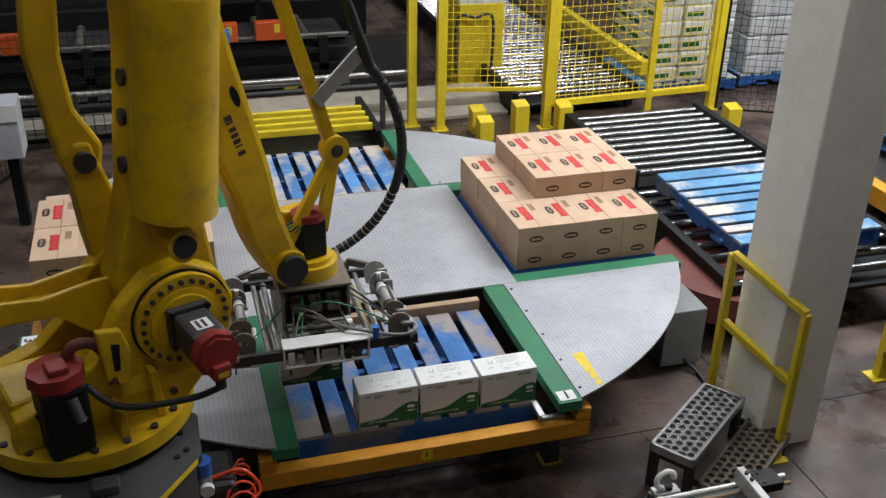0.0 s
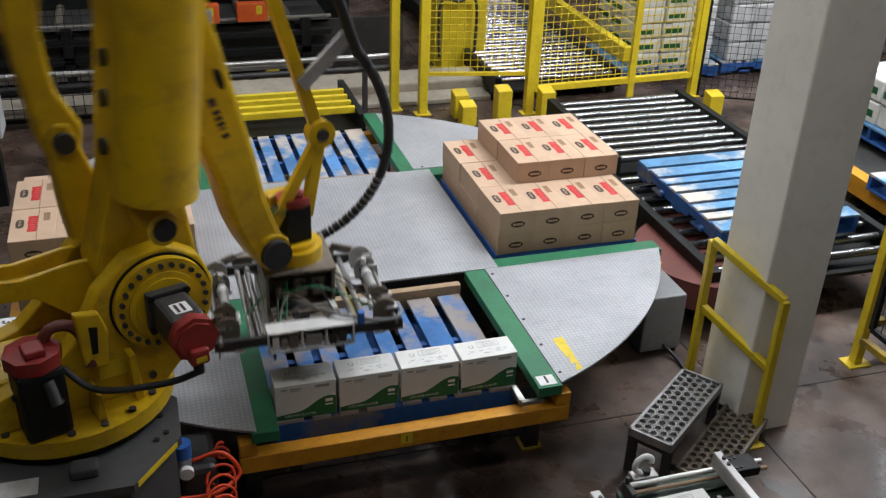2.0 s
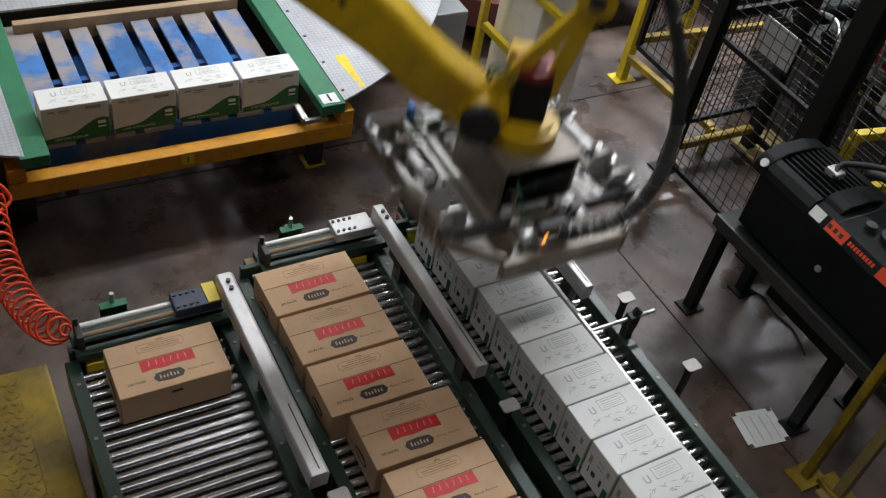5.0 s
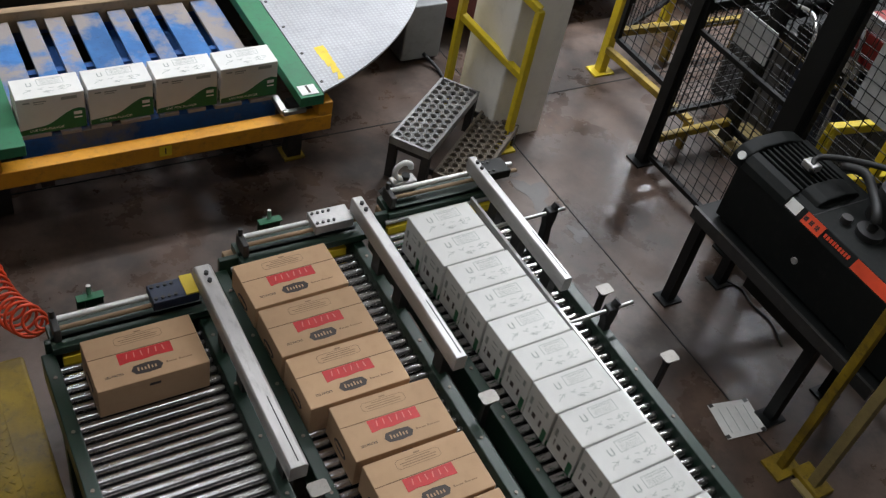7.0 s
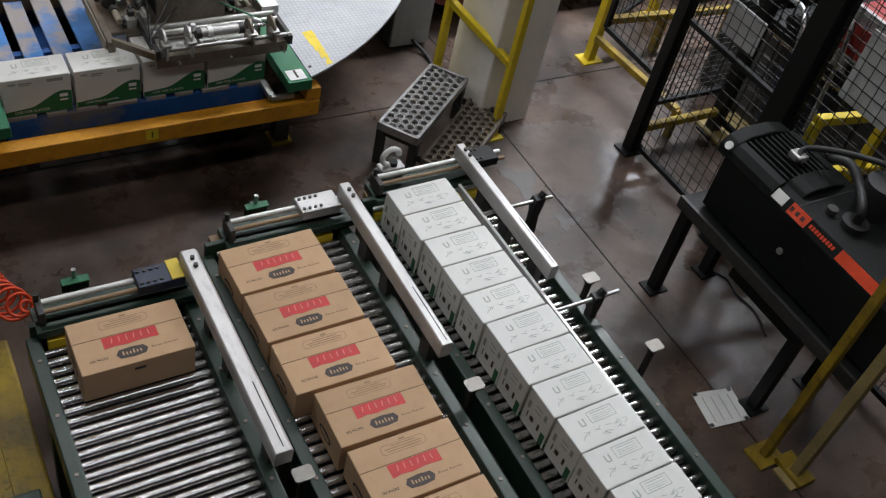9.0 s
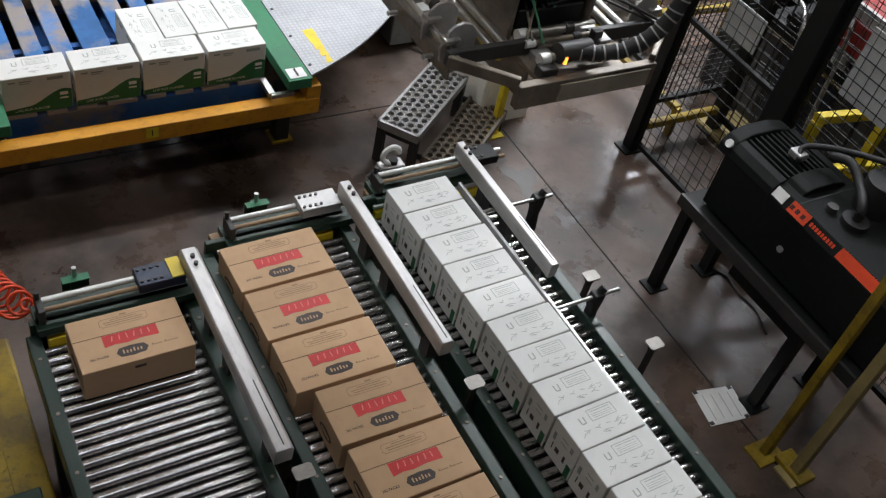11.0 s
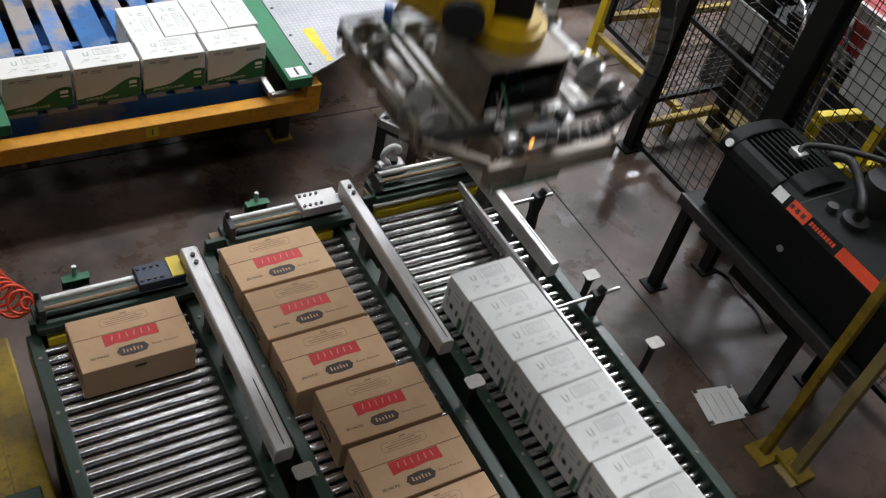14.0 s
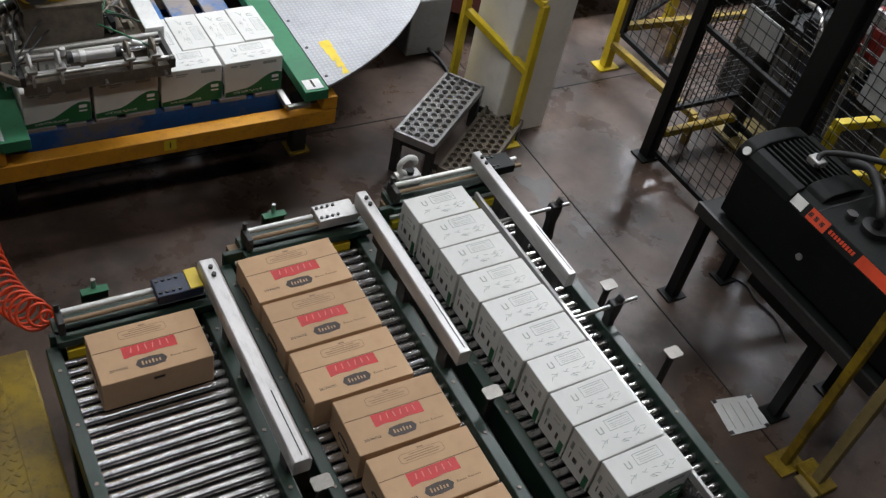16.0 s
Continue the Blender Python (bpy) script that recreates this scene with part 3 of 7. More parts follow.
def brown_carton(m, mat, label, group, detail=True):
    """Origin at the centre of its underside; long side along x."""
    ob = thing("brown_carton", m, label, "carton", group)
    part("shell", B(-BL / 2 + 0.001, -BW / 2 + 0.001, 0, BL / 2 - 0.001, BW / 2 - 0.001, BH, bevel=0.004), mat, ob)
    top = BH + 0.0006
    part("flap_seam", B(-BL / 2 + 0.004, 0.022, BH - 0.001, BL / 2 - 0.004, 0.0255, top), CARTONEDGE, ob, "dark seam between the flaps")
    bm = bmesh.new()
    bm_slab(bm, [(-0.098, -0.032), (-0.06, -0.027), (-0.02, -0.031), (0.03, -0.026), (0.095, -0.029), (0.095, 0.0205), (-0.098, 0.0205)], BH, top + 0.0004)
    lab = part("red_label", bm, BOXRED, ob, "red printed label")
    bm = bmesh.new()
    for i in range(6):
        bm_box(bm, -0.002, -0.012, top, 0.002, 0.011, top + 0.0012, 0, pose(-0.066 + i * 0.026, 0, 0, 0, 0, -14 + 9 * (i % 3)))
    stroke = part("label_stroke", bm, LABELINK, lab)
    stroke["kind"] = "stuff"
    bm = bmesh.new()
    bm_slab(bm, [(-0.068, -0.070), (-0.056, -0.089), (-0.012, -0.093), (0.032, -0.089), (0.044, -0.070), (0.032, -0.051), (-0.012, -0.047), (-0.056, -0.051)], BH, top + 0.0004)
    part("logo_shape", bm, BOXBROWN, ob, "dark hexagonal logo shape")
    for i in range(6):
        part("logo_bar", B(-0.046 + 0.0122 * i, -0.078, BH, -0.0405 + 0.0122 * i, -0.066 + (0.005 if i in (0, 3) else 0), top + 0.0012), CARTON, ob)
    if not detail:
        part("print", B(-0.13, 0.05, BH - 0.001, -0.03, 0.085, top), FADED, ob, "faded brown print")
    if detail:
        text_part("252 PACKS", 0.0135, BOXBROWN, ob, pose(-0.128, -0.072, top), "lettering", 0.0003)
        for x0, x1, h in ((0.056, 0.063, 0.011), (0.065, 0.076, 0.006), (0.078, 0.094, 0.006), (0.101, 0.108, 0.011), (0.110, 0.124, 0.006), (0.127, 0.15, 0.006)):
            part("print", B(x0, -0.073, BH - 0.001, x1, -0.073 + h * 0.75, top), FADED, ob)
        part("print", B(-0.012, 0.1, BH - 0.001, 0.012, 0.106, top), FADED, ob)
        bm = bmesh.new()
        ring = [(-0.09, 0.065), (-0.08, 0.058), (0.07, 0.058), (0.08, 0.065), (0.08, 0.088), (0.07, 0.095), (-0.08, 0.095), (-0.09, 0.088)]
        for (ax, ay), (bx, by) in zip(ring, ring[1:] + ring[:1]):
            bm_bar(bm, (ax, ay, BH), (bx, by, BH), 0.0018, 0.001)
        for k, (x0, x1) in enumerate(((-0.05, 0.045), (-0.075, 0.065), (-0.07, 0.06))):
            bm_box(bm, x0, 0.085 - 0.0095 * k, BH - 0.001, x1, 0.0885 - 0.0095 * k, top - 0.0003)
        part("print", bm, FADED, ob, "faded brown outlined print")
        part("print", B(-0.02, -BW / 2 - 0.0004, 0.105, 0.02, -BW / 2 + 0.002, 0.117), BOXBROWN, ob)
    for s in (-1, 1):
        bm = bmesh.new()
        bm_cyl(bm, (s * (BL / 2 - 0.004), 0, 0.06), (s * (BL / 2 + 0.0005), 0, 0.06), 0.03, n=18)
        for v in bm.verts:
            v.co.y *= 1.6
            v.co.z = 0.06 + (v.co.z - 0.06) * 0.72
        oval = part("end_logo", bm, BOXBROWN, ob, "dark oval logo shape")
        part("logo_bar", B(*sorted((s * (BL / 2 - 0.002), s * (BL / 2 + 0.0013)))[:1], -0.034, 0.053, sorted((s * (BL / 2 - 0.002), s * (BL / 2 + 0.0013)))[1], 0.034, 0.067), CARTON, oval)
    return ob


WL, WW, WH = 0.298, 0.157, 0.20


def white_carton(m):
    """Origin at the centre of its underside; long side along x, printed face towards -y."""
    ob = thing("white_carton", m, "white carton with green printed sweep and grey drawings on top", "carton", "white cartons")
    part("shell", B(-WL / 2, -WW / 2 + 0.001, 0, WL / 2, WW / 2 - 0.001, WH, bevel=0.004), WHITEBOX, ob)
    for s in (-1, 1):
        out = [(-s * WL / 2 * 0.985, 0.002), (s * WL / 2 * 0.985, 0.002), (s * WL / 2 * 0.985, 0.105)]
        for i in range(13):
            u = i / 12
            out.append((s * WL * (0.40 - 0.55 * u), 0.112 - 0.075 * (u * u * (3 - 2 * u)) + 0.004 * math.sin(u * 3)))
        out.append((-s * WL / 2 * 0.985, 0.028))
        if s < 0:
            out = [(-x, z) for x, z in out]
            out = [(-x, z) for x, z in out]
        y = -s * (WW / 2 - 0.0005) if s > 0 else (WW / 2 - 0.0005)
        bm = bmesh.new()
        bm_plate(bm, out, min(y, y - s * 0.0015), max(y, y - s * 0.0015))
        sweep = part("green_sweep", bm, BOXGREEN, ob, "dark green printed sweep")
        yy = y - s * 0.0018
        turn = pose(0, yy, 0, 90, 0, 0) if s > 0 else pose(0, yy, 0, 90, 0, 180)
        text_part("LIVE FOR FLAVOR", 0.019, WHITEINK, sweep, turn @ pose(-0.03, 0.02, 0))
        sx = s * 0.112
        bm = bmesh.new()
        bm_box(bm, sx - 0.018, min(yy, yy - s * .001), 0.058, sx + 0.018, max(yy, yy - s * .001), 0.095)
        part("badge", bm, WHITEINK, ob)
        bm = bmesh.new()
        bm_box(bm, sx - 0.019, min(yy, yy - s * .002), 0.067, sx + 0.019, max(yy, yy - s * .002), 0.078)
        part("badge_band", bm, BOXGREEN, ob)
        for x0, z0, x1, z1 in ((-0.12, 0.172, -0.09, 0.180), (-0.075, 0.172, -0.02, 0.178), (-0.075, 0.162, -0.03, 0.166), (0.045, 0.168, 0.115, 0.184)):
            a, b = sorted((s * x0, s * x1))
            part("print", B(a, min(y, y - s * .001), z0, b, max(y, y - s * .001), z1), BOXGREY, ob)
    # drawings on the lid
    bm = bmesh.new()
    z0, z1 = WH - 0.001, WH + 0.0005
    for x0, y0, x1, y1 in ((-0.035, 0.010, 0.08, 0.0125), (-0.035, 0.056, 0.08, 0.0585), (-0.035, 0.010, -0.0325, 0.0585), (0.0775, 0.010, 0.08, 0.0585), (-0.02, 0.047, 0.065, 0.0495), (-0.022, 0.020, 0.068, 0.0215), (-0.022, 0.028, 0.068, 0.0295), (-0.022, 0.036, 0.068, 0.0375)):
        bm_box(bm, x0, y0, z0, x1, y1, z1)
    bm_box(bm, -0.082, 0.014, z0, -0.077, 0.04, z1)
    bm_box(bm, -0.063, 0.014, z0, -0.058, 0.04, z1)
    bm_box(bm, -0.079, 0.010, z0, -0.061, 0.015, z1)
    part("lid_print", bm, LIDGREY, ob, "grey line drawings")
    bm = bmesh.new()
    rnd = random.Random(5)
    for cx, n, w in ((-0.085, 4, 0.015), (-0.01, 7, 0.03), (0.075, 8, 0.022)):
        for i in range(n):
            x, y = cx + rnd.uniform(-w, w), -0.03 + rnd.uniform(-0.018, 0.018)
            a = rnd.uniform(-0.6, 0.9)
            bm_box(bm, -0.011, -0.0012, z0, 0.011, 0.0012, z1, 0, pose(x, y, 0, 0, 0, math.degrees(a)))
    sk = part("lid_sketch", bm, LIDGREY, ob, "grey sketch print")
    sk["kind"] = "stuff"
    # end print
    for s in (-1, 1):
        bm = bmesh.new()
        a, b = sorted((s * (WL / 2 - 0.001), s * (WL / 2 + 0.0006)))
        bm_box(bm, a, -0.07, 0.004, b, -0.045, 0.07)
        part("end_sweep", bm, BOXGREEN, ob)
        for y0, z0_, y1, z1_ in ((-0.018, 0.125, 0.018, 0.129), (-0.018, 0.15, 0.018, 0.154), (0.045, 0.10, 0.06, 0.14), (-0.03, 0.05, -0.018, 0.085), (0.008, 0.055, 0.03, 0.08), (0.045, 0.05, 0.05, 0.085), (-0.05, 0.13, -0.035, 0.16)):
            part("end_print", B(a, y0, z0_, b, y1, z1_), BOXGREY if z0_ > 0.06 else BOXBROWN, ob)
    return ob


# stack on the right-hand pallet: two layers of twelve, then six


def stack_carton(x, y, z, turn, mat=CARTONLIGHT, label="pale brown carton with a red label in the palletised stack", group="cartons of the brown stack"):
    return brown_carton(pose(x, y, z, 0, 0, turn), mat, label, group, False)


SX, SY = 0.285, 0.20
rs = random.Random(3)
proto = stack_carton(SX + BW / 2, SY + BL / 2, DECK + 0.055, 90)


def put(x, y, z, turn, src):
    return copy_thing(src, pose(x + rs.uniform(-.003, .003), y + rs.uniform(-.003, .003), z, 0, 0, turn + rs.uniform(-.6, .6)))


ST = DECK + 0.055
for layer in range(2):
    for i in range(4):
        for j in range(3):
            if layer == 0 and i == 0 and j == 0:
                continue
            put(SX + BW / 2 + i * (BW - 0.008), SY + BL / 2 + j * BL, ST + layer * BH, -90, proto)
for i in range(3):
    for j in range(2):
        put(SX + 0.262 + BW / 2 + i * (BW - 0.008), SY + 0.40 + BL / 2 + j * BL, ST + 2 * BH, -90, proto)
proto.matrix_basis = pose(SX + BW / 2, SY + BL / 2, ST, 0, 0, -90)
part("slip_sheet", B(SX - 0.01, SY - 0.005, DECK, SX + 0.97, SY + 1.21, ST - 0.001), PALLETDEEP)["label"] = "dark pallet packing under the cartons"
tagged(bpy.data.objects["slip_sheet"], "dark pallet packing layer under the stacked cartons", "slip sheet")

# cartons on the left-hand pallet
proto2 = stack_carton(-2.05, 0.3, ST, 90, CARTONLIGHT, "pale brown carton with a long red label on the far pallet", "cartons of the far stack")
for layer in range(3):
    for i in range(4):
        for j in range(3):
            if layer == 0 and i == 0 and j == 0:
                continue
            if layer == 2 and j == 2:
                continue
            put(-2.52 + BW / 2 + i * BW, 0.2 + BL / 2 + j * BL, ST + layer * BH, -90, proto2)
proto2.matrix_basis = pose(-2.52 + BW / 2, 0.2 + BL / 2, ST, 0, 0, -90)


# ---- infeed roller conveyors ----
RZ = 0.56
LANES = [(-1.50, -0.87, -2.385), (-0.78, -0.125, -2.19), (-0.05, 0.645, -2.14)]
YEND = -5.6


def conveyor(k, x0, x1, ye):
    ob = thing("roller_conveyor", pose(0, 0, 0), "dark green roller conveyor lane with chrome rollers and end stop", "conveyor", "infeed conveyors")
    for a, b in ((x0, x0 + 0.05), (x1 - 0.05, x1)):
        part("side_frame", B(a, YEND, RZ - 0.10, b, ye, RZ + 0.035, bevel=0.005), DARKGREEN, ob, "dark green side channel")
        for i in range(9):
            part("bolt", bm_cyl(bmesh.new(), ((a + b) / 2, ye - 0.12 - 0.25 * i, RZ + 0.035), ((a + b) / 2, ye - 0.12 - 0.25 * i, RZ + 0.039), 0.007, n=8), GRIMY, ob)
    part("end_stop", B(x0 + 0.02, ye, RZ - 0.12, x1 - 0.02, ye + 0.025, RZ + 0.085, bevel=0.004), DARKGREEN, ob, "dark green end stop plate")
    part("stop_strip", B(x0 + 0.06, ye - 0.03, RZ + 0.045, x1 - 0.06, ye - 0.018, RZ + 0.06), ALU, ob)
    part("wear_block", B(x0 + 0.07, ye - 0.035, RZ - 0.02, x1 - 0.08, ye - 0.012, RZ + 0.025, bevel=0.003), SAFETY, ob, "yellow wear strip")
    part("under_pan", B(x0 + 0.05, YEND, RZ - 0.17, x1 - 0.05, ye, RZ - 0.13), BLACK, ob, "black pan under the rollers")
    for yy in (ye - 0.3, ye - 2.2):
        for xx in (x0, x1 - 0.06):
            part("leg", B(xx, yy - 0.03, 0, xx + 0.06, yy + 0.03, RZ - 0.1), DARKGREEN, ob)
    bm = bm_cyl(bmesh.new(), (x0 + 0.052, 0, 0), (x1 - 0.052, 0, 0), 0.0185, n=14)
    for xx in (x1 - 0.13, x1 - 0.09):
        bm_cyl(bm, (xx, 0, 0), (xx + 0.02, 0, 0), 0.0195, n=14)
    me = mesh_of("roller", bm, CHROME)
    y = ye - 0.055
    while y > YEND + 0.05:
        part("roller", me, CHROME, ob, m=pose(0, y, RZ - 0.0185))
        y -= 0.0465
    return ob


for k, (x0, x1, ye) in enumerate(LANES):
    conveyor(k, x0, x1, ye)


def pusher(xr, y0, y1, zr, cyl_left, cyl_y, box_mat, k=1.0, shift=0.0):
    """A grey rail driven across the lane by an air cylinder."""
    ob = thing("lane_pusher", pose(0, 0, 0), "grey aluminium pusher rail on a chrome air cylinder", "pusher", "lane pushers")
    bm = bmesh.new()
    bm_plate(bm, [(xr - 0.035 * k, zr - 0.075), (xr + 0.032 * k, zr - 0.075), (xr + 0.036 * k, zr - 0.012), (xr + 0.024 * k, zr), (xr - 0.03 * k, zr), (xr - 0.036 * k, zr - 0.01)], y1, y0, 0.003)
    part("rail", bm, RAILGREY, ob, "worn grey metal rail")
    part("slot", B(xr + 0.002, y1 + 0.02, zr + 0.0002, xr + 0.006, y1 + 0.3, zr + 0.0008), BLACK, ob)
    for yb in (y0 - 0.05, y0 - 0.09):
        part("bolt", bm_cyl(bmesh.new(), (xr, yb, zr), (xr, yb, zr + 0.012), 0.009, n=8), CASTING, ob)
    part("slide_block", B(xr - 0.21 + shift, cyl_y - 0.05, zr - 0.105, xr - 0.035 + shift, cyl_y + 0.05, zr - 0.06, bevel=0.004), box_mat, ob, "slide block with bolts")
    for i in range(4):
        part("bolt", bm_cyl(bmesh.new(), (xr - 0.195 + shift + 0.025 * i, cyl_y + 0.03, zr - 0.06), (xr - 0.195 + shift + 0.025 * i, cyl_y + 0.03, zr - 0.054), 0.007, n=8), CASTING, ob)
        part("bolt", bm_cyl(bmesh.new(), (xr - 0.195 + shift + 0.025 * i, cyl_y - 0.03, zr - 0.06), (xr - 0.195 + shift + 0.025 * i, cyl_y - 0.03, zr - 0.054), 0.007, n=8), CASTING, ob)
    if k > 0.8:
        part("yellow_tag", B(xr - 0.085, cyl_y - 0.048, zr - 0.06, xr - 0.037, cyl_y + 0.052, zr - 0.054), SAFETY, ob)
    for dy, r, mt in ((0.028, 0.0125, BRIGHT), (-0.018, 0.0095, WOOD)):
        part("slide_rod", bm_cyl(bmesh.new(), (cyl_left, cyl_y + dy, zr - 0.10), (xr + 0.02 + shift, cyl_y + dy, zr - 0.10), r, n=14), mt, ob, "chrome guide rod")
    part("end_bracket", B(cyl_left - 0.015, cyl_y - 0.04, zr - 0.15, cyl_left + 0.01, cyl_y + 0.05, zr - 0.085, bevel=0.004), CASTING, ob)
    part("valve", bm_cyl(bmesh.new(), (cyl_left - 0.004, cyl_y + 0.03, zr - 0.085), (cyl_left - 0.004, cyl_y + 0.03, zr - 0.05), 0.010, n=10), CASTING, ob)
    part("base_channel", B(cyl_left - 0.03, cyl_y - 0.065, zr - 0.19, xr + 0.06, cyl_y + 0.065, zr - 0.155, bevel=0.003), DARKGREEN, ob, "dark green base channel")
    for xx in (cyl_left + 0.02, xr - 0.05):
        part("stand", B(xx, cyl_y - 0.03, 0, xx + 0.05, cyl_y + 0.03, zr - 0.19), DARKGREEN, ob)
    for i, yb in enumerate((y0 - 0.25, y0 - 0.45, y1 + 0.12)):
        part("hanger", B(xr - 0.012, yb - 0.03, RZ - 0.05, xr + 0.03, yb + 0.03, zr - 0.075), CASTING, ob)
    return ob


pusher(-0.878, -2.325, -3.29, 0.80, -1.43, -2.355, NAVY, 0.95)
pusher(-0.146, -2.15, -3.08, 0.80, -0.65, -2.165, ALU, 0.75)
pusher(0.478, -2.06, -2.875, 0.80, 0.06, -2.09, BLACK, 0.6, 0.215)


def end_hardware():
    """Brackets, sensors and the guide along the white cartons."""
    for x, y in ((-1.278, -2.21), (-0.486, -2.027)):
        b = thing("bracket_post", pose(x, y, 0), "small green bracket with a wing bolt behind the lanes", "bracket", "lane brackets")
        part("stand", B(-0.02, -0.02, 0, 0.02, 0.02, 0.66), DARKGREEN, b)
        part("plate", B(-0.05, -0.006, 0.60, 0.05, 0.004, 0.66), DARKGREEN, b)
        part("ledge", B(-0.05, -0.03, 0.66, 0.05, 0.004, 0.666), GREEN, b)
        part("pin", bm_cyl(bmesh.new(), (0, 0, 0.66), (0, 0, 0.71), 0.009, n=8), STEEL, b)
    g = thing("side_guide", Matrix.Translation((0.405, -2.28, 0)) @ pose(0, 0, 0, 0, 0, 0.6) @ Matrix.Translation((-0.322, 2.28, 0)), "steel side guide with rods along the white cartons", "guide")
    part("guide_bar", B(0.315, -4.1, RZ + 0.11, 0.33, -2.22, RZ + 0.15, bevel=0.003), ALU, g, "thin aluminium guide bar")
    bm = bmesh.new()
    y = -2.26
    while y > -4.1:
        bm_cyl(bm, (0.35, y, RZ + 0.02), (0.35, y, RZ + 0.09), 0.012, n=8)
        y -= 0.028
    sk = part("guide_rollers", bm, CHROME, g, "row of small guide rollers")
    sk["kind"] = "stuff"
    part("guide_shelf", B(0.333, -4.1, RZ + 0.0, 0.368, -2.24, RZ + 0.018), CASTING, g)
    for y, x1, xc in ((-2.425, 0.70, 0.62), (-3.02, 0.65, 0.53)):
        part("rod", bm_cyl(bmesh.new(), (0.32, y, RZ + 0.145), (x1, y, RZ + 0.145), 0.009, n=10), STEEL, g, "steel adjusting rod")
        part("clamp", bm_plate(bmesh.new(), [(xc - 0.012, RZ - 0.02), (xc + 0.03, RZ - 0.02), (xc + 0.02, RZ + 0.06), (xc + 0.03, RZ + 0.12), (xc + 0.03, RZ + 0.165), (xc - 0.02, RZ + 0.165), (xc - 0.03, RZ + 0.13), (xc - 0.015, RZ + 0.07)], y - 0.022, y + 0.022, 0.005), RUBBER, g, "black clamp")
        part("clamp_knob", bm_cyl(bmesh.new(), (xc + 0.015, y, RZ + 0.165), (xc + 0.03, y, RZ + 0.185), 0.018, n=10), RUBBER, g)
        part("clamp_arm", B(0.50, y - 0.02, RZ - 0.05, xc + 0.03, y + 0.02, RZ - 0.02), CASTING, g)
    for x, y, up in ((0.753, -2.843, 0.07), (0.794, -3.262, 0.07), (-0.085, -3.215, 0.16), (-0.82, -3.33, 0.16)):
        s = thing("sensor_bracket", pose(x, y, 0), "small bent metal sensor bracket beside the lane", "bracket", "sensor brackets")
        fz = RZ - 0.03 + up
        part("stem", B(-0.012, -0.01, 0, 0.012, 0.01, fz), CASTING, s)
        part("flag", bm_slab(bmesh.new(), [(-0.036, -0.02), (-0.028, -0.028), (0.028, -0.028), (0.036, -0.02), (0.036, 0.02), (0.028, 0.028), (-0.028, 0.028), (-0.036, 0.02)], fz, fz + 0.006), DULLTIN, s, "bare metal flag")
        part("sensor_body", B(-0.018, -0.014, fz - 0.035, 0.018, 0.014, fz - 0.004, bevel=0.004), CASTING, s)
    v = thing("air_valve", pose(0.155, -2.005, -0.02), "white air valve with fittings behind the lane", "valve")
    part("bracket", B(-0.03, -0.03, 0.02, 0.03, 0.03, 0.66), DARKGREEN, v)
    part("body", B(-0.05, -0.03, 0.66, 0.07, 0.03, 0.72, bevel=0.006), ALU, v)
    part("hook", tube_mesh([(0.0, 0.0, 0.72), (-0.035, 0.0, 0.75), (-0.035, 0.0, 0.79), (0.0, 0.0, 0.815), (0.035, 0.0, 0.80), (0.04, 0.0, 0.775)], 0.013, "hook"), WHITEPAINT, v, "white bent air fitting")
    part("fitting", bm_cyl(bmesh.new(), (-0.05, 0, 0.70), (-0.10, 0, 0.66), 0.014, n=10), CASTING, v)
    part("fitting", bm_cyl(bmesh.new(), (0.02, 0, 0.72), (0.02, 0, 0.74), 0.02, n=10), BLACK, v)
    for x0, x1, y in ((0.02, 0.50, -2.06), (-0.72, -0.24, -2.12)):
        w = solid("wooden_filler", B(x0, y - 0.02, RZ - 0.02, x1, y + 0.02, RZ + 0.05, bevel=0.004), WOOD, "worn wooden filler strip behind the end stop", "filler strip", group="filler strips")


end_hardware()

# cartons waiting on the lanes
brown_carton(pose(-1.175, -2.585, RZ), CARTON, "brown carton with a red label waiting alone on the rollers", "lane cartons")
lead = brown_carton(pose(-0.54, -2.40, RZ, 0, 0, 1.2), CARTON, "brown carton with a red label queued on the rollers", "lane cartons")
for x, y, a in ((-0.532, -2.658, 0.5), (-0.524, -2.915, 0), (-0.465, -3.175, -0.8), (-0.455, -3.435, 0), (-0.45, -3.69, 0.6), (-0.45, -3.945, 0), (-0.45, -4.20, 0), (-0.45, -4.46, 0)):
    copy_thing(lead, pose(x, y, RZ, 0, 0, a))


